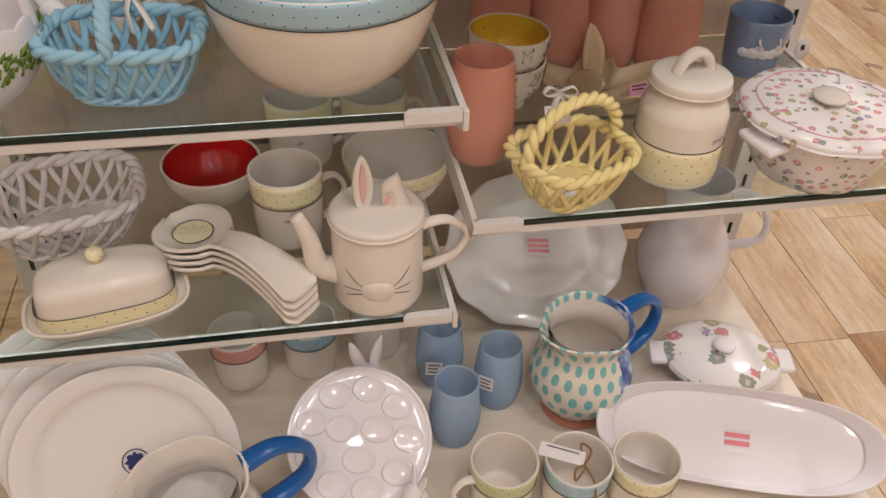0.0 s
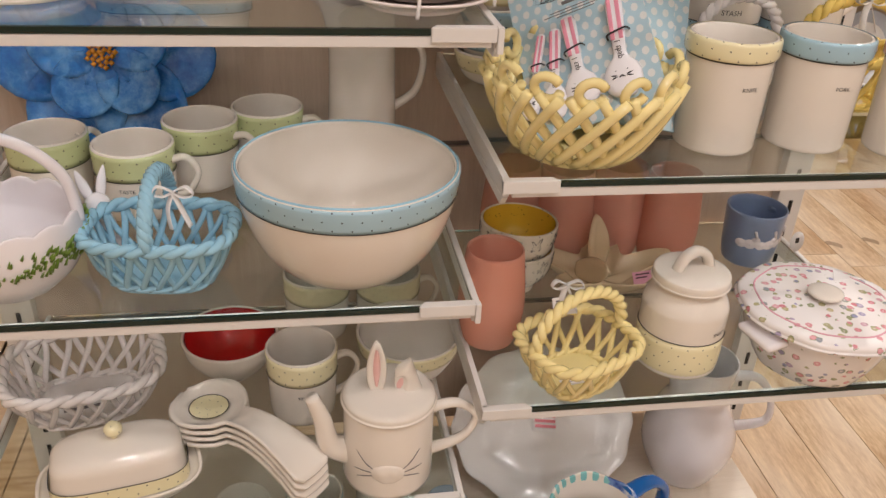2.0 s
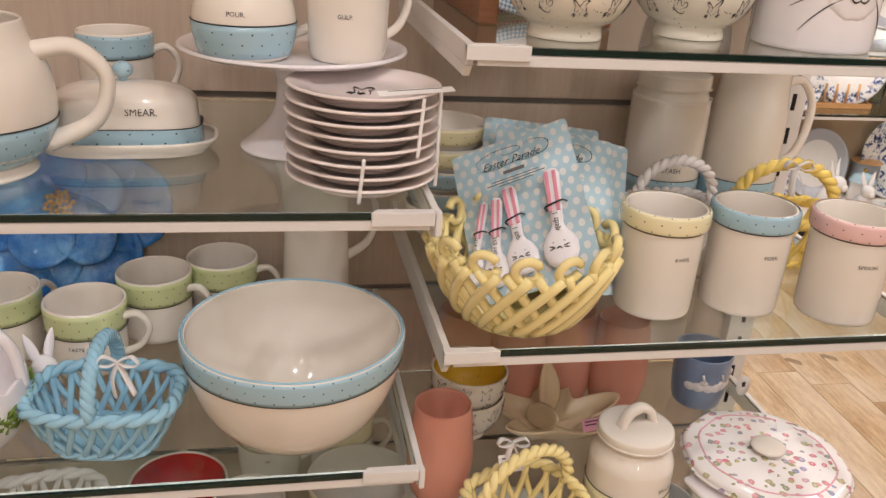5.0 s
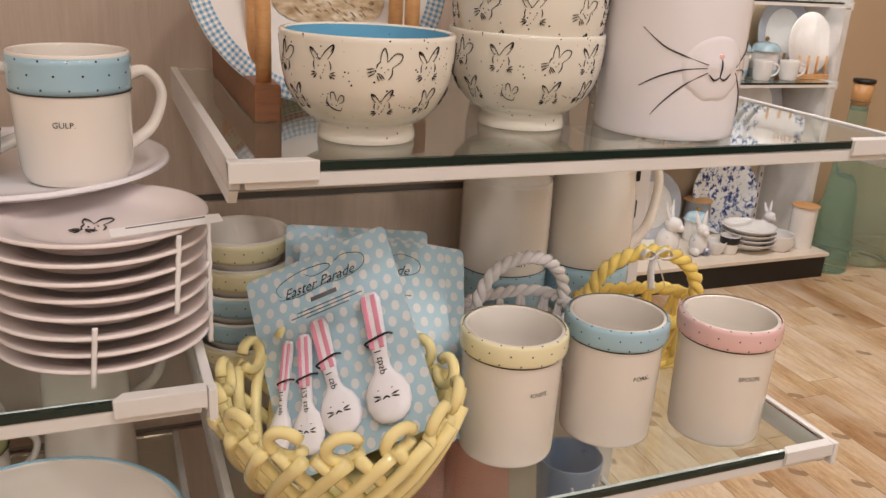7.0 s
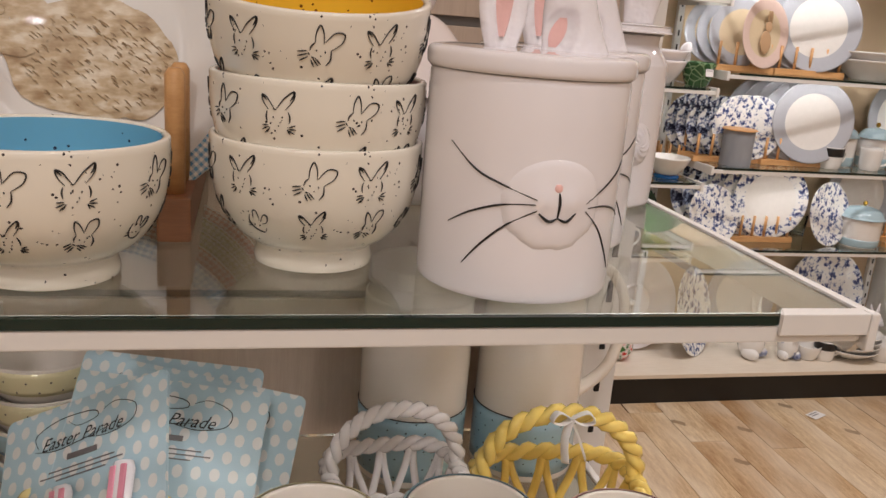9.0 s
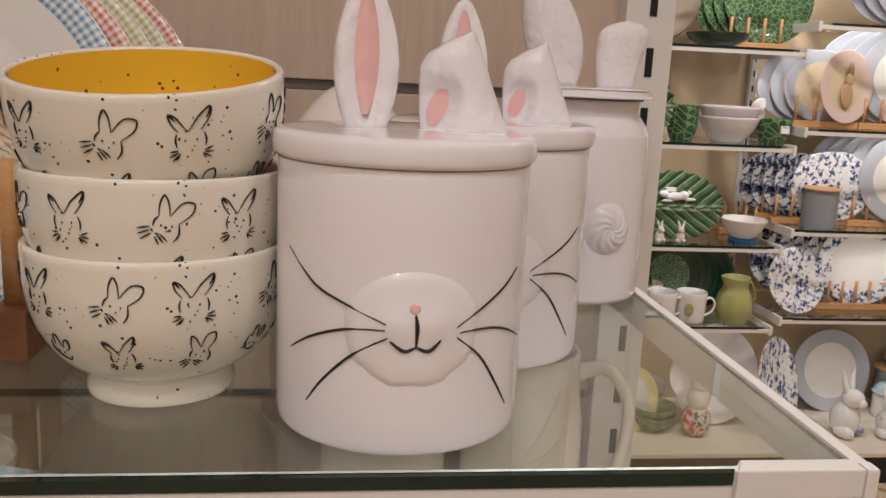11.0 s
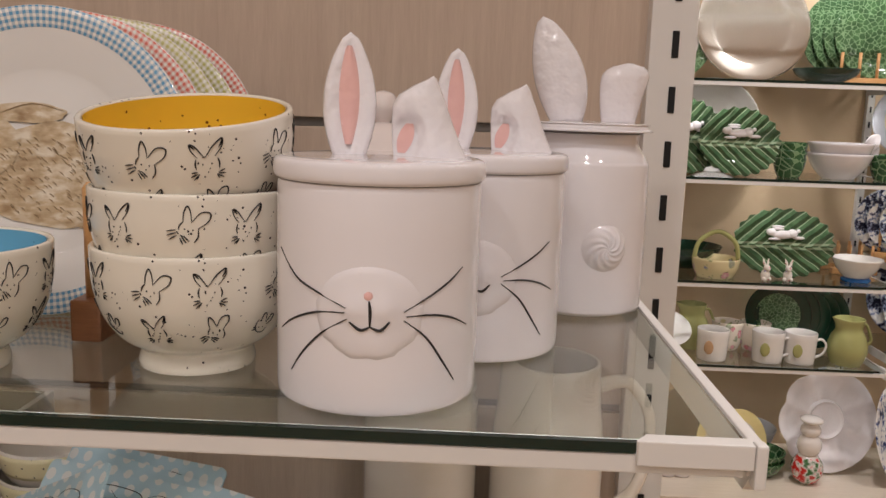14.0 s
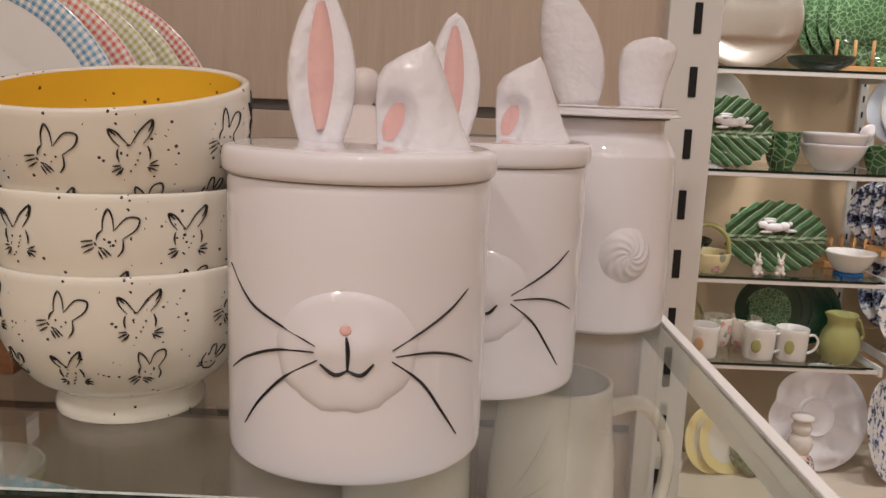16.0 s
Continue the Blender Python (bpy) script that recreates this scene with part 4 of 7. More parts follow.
def spoon_card(mat4, label, full=True):
    c = thing("spoon_card", mat4, label, "spoon set", "measuring spoon cards")
    part("card", rounded_card("card", 0.122, 0.166), EGGCARD, c, "pale blue card printed with eggs")
    part("lettering", text_mesh("lettering", "Easter Parade", 0.0118, lambda a, b: (a * 0.92 + 0.45 * b, -0.0014, 0.141 + b)), INK, c, "script words printed in black")
    for zz, w in ((0.1295, 0.011), (0.1225, 0.024), (0.1195, 0.030), (0.1165, 0.018)):
        part("print_bar", box("print_bar", -w, w, -0.0014, -0.001, zz - (0.0018 if w < 0.012 else 0.0004), zz + (0.0018 if w < 0.012 else 0.0004)), GREY_INK, c)
    part("swash", strokes("swash", [[(-0.034, 0.141), (-0.036, 0.150), (-0.018, 0.156), (0.006, 0.155), (0.010, 0.150), (-0.004, 0.148), (-0.012, 0.153)], [(0.0, 0.139), (0.018, 0.136), (0.036, 0.140), (0.038, 0.150), (0.024, 0.156), (0.014, 0.153)], [(-0.036, 0.139), (-0.02, 0.136), (0.0, 0.138), (0.02, 0.141)]], lambda u, v: (u, -0.0013, v), 0.00022), INK, c)
    if full:
        spoon(c, 0.0285, 0.031, 5, 1.06, "1 tbsp")
        spoon(c, -0.0085, 0.034, 0, 0.98, "1 tsp")
        spoon(c, -0.0355, 0.029, 11, 0.96, "1/2 tsp", 0.8)
        spoon(c, -0.0570, 0.036, 19, 0.90, "1/4 tsp", 0.62)
    return c


CARD_SIZE = Matrix.Diagonal((1.23, 1.23, 1.23, 1))
spoon_card(Matrix.Translation((0.1545, 0.0565, ZR2 + 0.0435)) @ pose(0, 0, 0, -45, -27, -21) @ CARD_SIZE, "blue egg print card holding four rabbit measuring spoons")
spoon_card(Matrix.Translation((0.178, 0.093, ZR2 + 0.028)) @ pose(0, 0, 0, -43, 7, -6) @ CARD_SIZE, "blue egg print spoon card leaning behind another card", False)
spoon_card(Matrix.Translation((0.197, 0.112, ZR2 + 0.024)) @ pose(0, 0, 0, -43, 12, -6) @ CARD_SIZE, "blue egg print spoon card behind two others", False)
spoon_card(Matrix.Translation((0.172, 0.136, ZR2 + 0.030)) @ pose(0, 0, 0, -44, 4, -10) @ CARD_SIZE, "pale blue spoon card at the back of the bowl", False)


def handled_basket(name, m, mat, label, rx=0.058, ry=0.047, h=0.062, handle=0.062, strand=0.0042, along="x", strands=22):
    """A ceramic basket: base, woven ribs, rope rim and a rope handle."""
    b = thing(name, m, label, "basket", "woven ceramic baskets")
    part("base", lathe("base", smooth_profile([(0.0, 0.0), (0.62, 0.0), (0.66, 0.003), (0.63, 0.007), (0.0, 0.007)], 3), 32, lambda x, y, z, a: (squircle(a, 1, 1)[0] * math.hypot(x, y) * rx, squircle(a, 1, 1)[1] * math.hypot(x, y) * ry, z)), mat, b)

    def wp(a, s, lift=0.0):
        k = 0.64 + 0.36 * s ** 0.7 + lift
        x, y = squircle(a, rx * k, ry * k)
        return (x, y, 0.004 + h * s)

    for i in range(strands):
        a0 = 2 * math.pi * i / strands
        sg = 1 if i % 2 else -1
        pts = [wp(a0 + sg * 0.34 * math.sin(math.pi * 0.5 * s), s, 0.02 * sg * math.sin(math.pi * s)) for s in np.linspace(0, 1, 8)]
        part("rib", tube("rib", pts, strand * 0.92, 7, False, 0.8), mat, b)
    rim = [wp(a, 1.0) for a in np.linspace(0, 2 * math.pi, 97)[:-1]]
    part("rim_rope", mesh_of("rim_rope", *torus_rope(rim, strand * 1.15, 13, 2)), mat, b, "twisted rope rim")
    foot = [wp(a, 0.06) for a in np.linspace(0, 2 * math.pi, 65)[:-1]]
    part("foot_rope", mesh_of("foot_rope", *torus_rope(foot, strand * 0.7, 9, 2)), mat, b)
    if handle:
        arc = []
        for q in np.linspace(0, math.pi, 41):
            c, s = math.cos(q), math.sin(q)
            arc.append((rx * c, 0.0, h + 0.004 + handle * s ** 0.85) if along == "x" else (0.0, ry * c, h + 0.004 + handle * s ** 0.85))
        part("handle_rope", mesh_of("handle_rope", *torus_rope(arc, strand * 1.2, 7, 2 if along == "x" else 3, False)), mat, b, "twisted rope handle")
    return b


def paper_tag(m, w, h, label, bars=3, mat=None):
    t = thing("price_tag", m, label, "price tag", "paper tags and stickers")
    part("paper", box("paper", -w / 2, w / 2, -h / 2, h / 2, 0.0, 0.0006), mat or PAPER, t)
    for k in range(bars):
        y = h * (0.28 - 0.27 * k)
        part("print_bar", box("print_bar", -w * 0.36, w * (0.36 - 0.14 * (k % 2)), y - h * 0.05, y + h * 0.05, 0.0006, 0.0010), GREY_INK if mat is None else INK, t)
    return t


def ribbon(m, label):
    r = thing("ribbon_bow", m, label, "ribbon")
    for pts in ([(0, 0, 0), (-0.014, -0.003, 0.008), (-0.020, -0.004, 0.0), (-0.010, -0.003, -0.004), (0, 0, 0)], [(0, 0, 0), (0.014, -0.003, 0.007), (0.021, -0.004, -0.002), (0.010, -0.003, -0.005), (0, 0, 0)], [(0, 0, 0), (-0.006, -0.005, -0.018), (-0.004, -0.008, -0.04)], [(0, 0, 0), (0.008, -0.004, -0.018), (0.016, -0.006, -0.038)]):
        part("ribbon_band", tube("ribbon_band", spline(pts, 5), 0.0042, 8, False, 0.16), PAPER, r)


WHITE_BASKET = glaze("white_basket_glaze", (240, 234, 232), 0.12)
handled_basket("handled_basket", at(0.398, 0.250, ZR2, 6), WHITE_BASKET, "white woven ceramic basket with twisted handle", 0.060, 0.048, 0.070, 0.062, 0.0042, "x", 26)
handled_basket("handled_basket", at(0.548, 0.225, ZR2, -4), YELLOW, "yellow woven ceramic basket with twisted handle", 0.074, 0.052, 0.068, 0.068, 0.0048, "x", 26)
ribbon(at(0.548, 0.214, ZR2 + 0.140), "white ribbon bow tied round a basket handle")

TALL = smooth_profile([(0.054, 0.0), (0.0575, 0.004), (0.058, 0.01), (0.058, 0.175), (0.055, 0.192), (0.050, 0.204)], 5)
tj = thing("tall_canister", at(0.442, 0.395, ZR2), "tall cream lidded canister with blue dotted base", "canister")
part("body", lathe("body", vessel(TALL, 0.004, 0.006), 56), CREAM, tj)
part("dotted_base", band("dotted_base", TALL, 0.006, 0.075), BLUE_DOT, tj, "blue dotted base band")
part("line", ring("line", 0.0588, 0.0755, 0.0007), INK, tj)
part("lid", lathe("lid", smooth_profile([(0.0, 0.2065), (0.052, 0.2065), (0.0535, 0.2085), (0.0535, 0.222), (0.051, 0.2265), (0.03, 0.229), (0.0, 0.2295)], 4), 56), CREAM, tj)
lettering("STASH", 0.010, TALL, 0.092, tj, 0.0, -100)
TALLP = smooth_profile([(0.054, 0.0), (0.0575, 0.004), (0.058, 0.01), (0.057, 0.150), (0.052, 0.200), (0.050, 0.238)], 5)
tp = thing("tall_pitcher", at(0.572, 0.395, ZR2), "tall cream pitcher with blue dotted base", "pitcher")
part("body", lathe("body", vessel(TALLP, 0.004, 0.006), 56, lambda x, y, z, a: (x, y, z + (0.010 * max(0, math.cos(a - math.pi)) ** 4 if z > 0.2 else 0))), CREAM, tp)
part("dotted_base", band("dotted_base", TALLP, 0.006, 0.072), BLUE_DOT, tp, "blue dotted base band")
part("line", ring("line", 0.0585, 0.0725, 0.0007), INK, tp)
part("handle", bar_handle("handle", 0.052, 0.215, 0.056, 0.075, 0.052, 0.009), CREAM, tp)
for i, mt in enumerate((YELLOW_DOT, BLUE_DOT, BLUE_DOT, YELLOW_DOT, YELLOW_DOT)):
    pr = smooth_profile([(0.022, 0.0), (0.040, 0.012), (0.050, 0.036), (0.0515, 0.046)], 4)
    cb = thing("small_bowl", at(0.092, 0.325, ZR2 + i * 0.030), "cream cereal bowl with dotted coloured band, in a stack", "bowl", "stacked small bowls")
    part("body", lathe("body", vessel(pr, 0.003), 40), CREAM, cb)
    part("dotted_band", band("dotted_band", pr, 0.022, 0.045), mt, cb)


# ---- lower right shelf ----
PINKGLASS = glassy("frosted_pink_glass", (255, 196, 176), 0.25, 1.1, 0.5)
BLUEGLASS = glassy("frosted_blue_glass", (206, 228, 250), 0.25, 1.1, 0.5)
TUMBLER = smooth_profile([(0.026, 0.0), (0.031, 0.004), (0.0375, 0.03), (0.0395, 0.055), (0.037, 0.09), (0.0335, 0.122)], 5)
TUMBLER_ME = lathe("tumbler", vessel(TUMBLER, 0.0025, 0.006), 48)


def tumbler(mat, x, y, z, label, group, s=1.0):
    t = thing("stemless_glass", at(x, y, z) @ Matrix.Diagonal((s, s, s, 1)), label, "glass", group)
    me = TUMBLER_ME.copy()
    me.materials.clear()
    part("bowl", me, mat, t)
    part("rim", ring("rim", 0.0323, 0.1237, 0.0011), mat, t, "smooth rounded rim")
    return t


tumbler(PINKGLASS, 0.075, 0.15, ZR1, "frosted coral pink stemless glass", "frosted pink glasses", 1.12)
for x, y in ((0.155, 0.385), (0.235, 0.365), (0.325, 0.375), (0.40, 0.34)):
    tumbler(PINKGLASS, x, y, ZR1, "frosted coral pink stemless glass at the back", "frosted pink glasses", 1.2)
for i in range(2):
    rabbit_bowl("bowl", Matrix.Translation((0.140, 0.285, ZR1 + 0.040 * i)) @ Matrix.Diagonal((0.86, 0.86, 0.86, 1)) @ pose(0, 0, 0, 0, 2 * i, 20 * i), SPECK_YELLOW, 30, "small cream rabbit bowl with mustard inside, in a stack")
BEIGE_GLAZE = glaze("beige_glaze", (222, 200, 166), 0.14)
dish = thing("rabbit_dish", at(0.275, 0.275, ZR1, 8), "beige glazed rabbit shaped dish with upright ears", "dish")


def dish_warp(x, y, z, a):
    k = 1 + 0.30 * math.cos(5 * a) * min(1, math.hypot(x, y) / 0.06)
    return (x * k * 1.05, y * k * 0.8, z + 0.008 * math.cos(5 * a) * (math.hypot(x, y) / 0.08))


part("body", lathe("body", smooth_profile([(0.0, 0.004), (0.035, 0.0), (0.06, 0.012), (0.082, 0.032), (0.080, 0.036), (0.058, 0.018), (0.035, 0.008), (0.0, 0.007)], 5), 60, dish_warp), BEIGE_GLAZE, dish)
for ex, tn in ((-0.03, 70), (0.004, 10)):
    part("ear", leaf_ear("ear", 0.080, 0.040, 0.014, 0.25), BEIGE_GLAZE, dish).matrix_basis = Matrix.Translation((ex, 0.02, 0.018)) @ pose(0, 0, 0, 0 if tn < 50 else 40, 0 if tn < 50 else -62, tn)
paper_tag(Matrix.Translation((0.318, 0.222, ZR1 + 0.040)) @ pose(0, 0, 0, 55, 0, 10), 0.032, 0.018, "pink and white paper price sticker", 2, plain("pink_sticker", (224, 160, 180), 0.6))

handled_basket("handled_basket", at(0.166, 0.052, ZR1, 24), PALE_YELLOW, "pale yellow woven ceramic basket with rope handle", 0.070, 0.060, 0.056, 0.066, 0.0045, "x", 30)
paper_tag(Matrix.Translation((0.158, 0.034, ZR1 + 0.0085)) @ pose(0, 0, 0, 0, 0, 10), 0.030, 0.012, "white barcode sticker inside a basket", 2)
paper_tag(Matrix.Translation((0.148, 0.072, ZR1 + 0.098)) @ pose(0, 0, 0, 60, 0, 6), 0.030, 0.022, "white paper tag tied to a basket handle", 2)
ribbon(at(0.150, 0.078, ZR1 + 0.125), "white ribbon bow on a yellow basket")

JAR = smooth_profile([(0.049, 0.0), (0.0535, 0.004), (0.0550, 0.015), (0.0550, 0.078), (0.0535, 0.095), (0.0455, 0.110), (0.0405, 0.117), (0.0405, 0.122)], 5)
cj = thing("cookie_jar", at(0.315, 0.083, ZR1), "cream lidded jar with yellow dotted base and loop handle", "jar")
part("body", lathe("body", vessel(JAR, 0.004, 0.006), 64), CREAM, cj)
part("dotted_base", band("dotted_base", JAR, 0.004, 0.056), YELLOW_DOT, cj, "pale yellow dotted base")
part("line", ring("line", 0.0556, 0.0565, 0.0007), INK, cj)
lettering("SNACK", 0.0075, JAR, 0.069, cj, 0.0, -58)
cl = part("lid", lathe("lid", smooth_profile([(0.0, 0.1235), (0.046, 0.1235), (0.0485, 0.1255), (0.0485, 0.133), (0.0455, 0.1365), (0.03, 0.140), (0.0, 0.142)], 4), 64), CREAM, cj)
part("lid_handle", tube("lid_handle", spline([(-0.024, 0, 0.138), (-0.016, 0, 0.155), (0.0, 0, 0.163), (0.016, 0, 0.155), (0.024, 0, 0.138)], 6), 0.0065, 10, False, 1.4), CREAM, cl).rotation_euler = (0, 0, radians(12))

BUNNYBLUE = glaze("matte_wedgwood_blue", (132, 150, 182), 0.3)
MUG = smooth_profile([(0.034, 0.0), (0.0385, 0.004), (0.043, 0.03), (0.047, 0.092)], 5)
bm_ = thing("rabbit_mug", at(0.545, 0.335, ZR1, 25), "matte blue mug with raised white rabbits", "mug")
part("body", lathe("body", vessel(MUG, 0.0035, 0.006), 56), BUNNYBLUE, bm_)
part("handle", bar_handle("handle", 0.044, 0.078, 0.040, 0.022, 0.028), BUNNYBLUE, bm_)
for ang in (-150, -110, -70, -30):
    sil = [(-0.010, 0.0, 0.0075), (0.004, 0.001, 0.0085), (0.012, 0.009, 0.0055)]
    pieces = []
    for cu_, cv_, rr_ in sil:
        pts = [on_pot(MUG, cu_ + rr_ * s * math.cos(a) * 1.25, 0.045 + cv_ + rr_ * s * math.sin(a), 0.0022 * (1 - s) + 0.0003, ang) for s in (0.05, 0.6, 1.0) for a in np.linspace(0, 2 * math.pi, 15)[:-1]]
        pieces.append((pts, [(r * 14 + k, r * 14 + (k + 1) % 14, (r + 1) * 14 + (k + 1) % 14, (r + 1) * 14 + k) for r in range(2) for k in range(14)]))
    pieces.append(tube_data([on_pot(MUG, 0.013, 0.058, 0.001, ang), on_pot(MUG, 0.010, 0.066, 0.001, ang), on_pot(MUG, 0.009, 0.070, 0.001, ang)], 0.0022, 6))
    part("raised_rabbit", mesh_of("raised_rabbit", *joined(pieces)), WHITE, bm_, "raised white rabbit")
tagm = thing("swing_tag", Matrix.Translation((0.585, 0.272, ZR1 + 0.062)) @ pose(0, 0, 0, 80, 0, 20), "round paper swing tag hanging on a mug", "price tag")
part("paper", lathe("paper", [(0.0, 0.0), (0.016, 0.0), (0.016, 0.0008), (0.0, 0.0008)], 24), PAPER, tagm)
part("print_bar", box("print_bar", -0.004, 0.004, -0.002, 0.006, 0.0008, 0.0012), INK, tagm)


def floral(name, ground, scale=46.0):
    """White glaze with scattered pink, blue and green painted blossoms."""
    m = Nodes(name)
    tc = m.add("ShaderNodeTexCoord")
    v = m.add("ShaderNodeTexVoronoi")
    v.inputs["Scale"].default_value = scale
    m.link(tc.outputs["Object"], v.inputs["Vector"])
    wob = m.math("ADD", v.outputs["Distance"], m.math("MULTIPLY", m.noise(170.0, 3.0), 0.34))
    hue = m.add("ShaderNodeSeparateColor")
    m.link(v.outputs["Color"], hue.inputs[0])
    tint = m.ramp(hue.outputs[0], [(0.0, lin((214, 130, 142))), (0.38, lin((228, 172, 178))), (0.52, lin((158, 160, 196))), (0.75, lin((158, 164, 128))), (1.0, lin((206, 192, 150)))])
    bloom = m.math("LESS_THAN", wob, 0.50)
    core = m.math("LESS_THAN", wob, 0.30)
    leaf = m.math("MULTIPLY", m.math("LESS_THAN", wob, 0.56), m.math("GREATER_THAN", m.noise(95.0), 0.54))
    col = m.mix(leaf, lin(ground), lin((134, 146, 100)))
    col = m.mix(bloom, col, tint)
    col = m.mix(core, col, m.mix(m.noise(230.0), tint, lin((246, 225, 225))))
    m.set(col, 0.12, 0, 0.3)
    return m.mat


FLORAL = floral("floral_print_glaze", (242, 236, 234), 88.0)
PINKRIM = glaze("pink_rim_glaze", (232, 170, 184))
WRAP = glassy("clear_plastic_wrap", (250, 250, 250), 0.02, 1.15)


def lobed(x, y, z, a, n=8, amp=0.013):
    k = 1 + amp * math.cos(n * a)
    return (x * k, y * k, z)


cas = thing("casserole", at(0.500, 0.068, ZR1, 12) @ Matrix.Diagonal((1.17, 1.17, 1.10, 1)), "white lidded casserole with pink rose print and side handles", "casserole")
part("body", lathe("body", vessel(smooth_profile([(0.058, 0.0), (0.062, 0.004), (0.074, 0.03), (0.083, 0.058), (0.086, 0.070)], 4), 0.005), 64, lobed), FLORAL, cas)
clid = part("lid", lathe("lid", smooth_profile([(0.0, 0.071), (0.086, 0.071), (0.091, 0.074), (0.090, 0.079), (0.084, 0.0815), (0.070, 0.0830), (0.035, 0.0845), (0.0, 0.085)], 4), 64, lobed), FLORAL, cas)
part("pink_ring", tube("pink_ring", [lobed(0.074 * math.cos(a), 0.074 * math.sin(a), 0.0826, a) for a in np.linspace(0, 2 * math.pi, 65)[:-1]], 0.0011, 6, True), PINKRIM, clid, "painted pink ring")
part("knob", lathe("knob", smooth_profile([(0.010, 0.084), (0.010, 0.087), (0.018, 0.090), (0.019, 0.094), (0.012, 0.097), (0.0, 0.098)], 4), 28), CREAM, clid, "cream knob")
for sx in (-1, 1):
    hv, hf = box_data(-0.016, 0.016, -0.026, 0.026, -0.005, 0.005, 0.0045)
    part("side_handle", mesh_of("side_handle", hv, hf), WHITE, cas).matrix_basis = Matrix.Translation((sx * 0.084, -0.01, 0.058)) @ pose(0, 0, 0, 0, 8 * sx, 0)
paper_tag(Matrix.Translation((0.565, 0.10, ZR1 + 0.088)) @ pose(0, 0, 0, 8, 10, -25), 0.055, 0.045, "blank white paper slip on a casserole", 0)
single("small_cup", lathe("small_cup", vessel(smooth_profile([(0.028, 0), (0.034, 0.02), (0.037, 0.05)], 5), 0.003), 40), WHITE, at(0.385, 0.20, ZR1), "plain white ceramic cup", "cup")


# ---- upper left shelf ----
def mug(name, m, mat, label, category="mug", r=0.046, h=0.092, words="", handle=20, group="", split=0.028, face=-100, base=False, size=0.0070):
    pr = smooth_profile([(r * 0.80, 0.0), (r * 0.88, 0.003), (r * 0.95, 0.02), (r, h)], 5)
    c = thing(name, m, label, category, group)
    part("body", lathe("body", vessel(pr, 0.0035, 0.006), 48), CREAM, c)
    z0, z1 = (0.004, split) if base else (h - split, h - 0.001)
    if mat:
        part("dotted_band", band("dotted_band", pr, z0, z1), mat, c, "dotted colour band")
        part("line", ring("line", radius_at(pr, split if base else z0) + 0.0006, split if base else z0, 0.0006), INK, c)
    if handle is not None:
        part("handle", bar_handle("handle", r - 0.001, h * 0.80, r * 0.93, h * 0.2, 0.030), CREAM, c).rotation_euler = (0, 0, radians(handle))
    if words:
        lettering(words, size, pr, h * 0.5 if not base else h * 0.62, c, 0.0, face)
    return c


def pitcher(name, m, prof, mat, label, spout=0.02, handle_mat=None, hz=(0.75, 0.25), out=0.05, thick=0.008, wave=0.0, turn=0.0):
    """A pitcher with a pulled lip at -x and a handle at +x."""
    h = prof[-1][1]

    def w(x, y, z, a):
        k = max(0.0, (z / h - 0.72) / 0.28) ** 1.5
        c = max(0.0, math.cos(a - math.pi)) ** 6
        return (x - spout * c * k, y, z + (0.35 * spout * c + wave * math.cos(6 * a)) * k)

    c = thing(name, m, label, "pitcher")
    part("body", lathe("body", vessel(prof, 0.004, 0.006), 64, w), mat, c)
    part("handle", bar_handle("handle", radius_at(prof, h * hz[0]), h * hz[0], radius_at(prof, h * hz[1]), h * hz[1], out, thick), handle_mat or mat, c).rotation_euler = (0, 0, radians(turn))
    return c


KET = smooth_profile([(0.056, 0.0), (0.060, 0.004), (0.056, 0.012), (0.074, 0.030), (0.083, 0.062), (0.080, 0.100), (0.066, 0.130), (0.060, 0.150)], 5)
kt = pitcher("pitcher", at(-0.430, 0.125, ZL3, 5), KET, CREAM, "large cream pitcher with blue dotted lower half", 0.02, None, (0.82, 0.2), 0.062, 0.0125)
part("dotted_base", band("dotted_base", KET, 0.014, 0.056), BLUE_DOT, kt, "blue dotted base")
part("line", ring("line", radius_at(KET, 0.057) + 0.0008, 0.057, 0.0008), INK, kt)


def slab(name, w, d, h, r, top=0.72, steps=6, z0=0.0):
    """A soft rounded block: a rounded-rectangle section that draws in to its top."""
    prof = [(0.0, z0)] + [(1.0, z0)] + [(1.0 - 0.02 * k, z0 + h * top * k / 3) for k in range(1, 4)]
    prof += [(0.94 - 0.94 * (1 - math.cos(k / steps * math.pi / 2)) ** 1.2, z0 + h * (top + (1 - top) * math.sin(k / steps * math.pi / 2))) for k in range(1, steps + 1)]

    def w_(x, y, z, a):
        k = math.hypot(x, y)
        px, py = squircle(a, w / 2, d / 2, r)
        return (px * k, py * k, z)

    return lathe(name, prof, 64, w_)


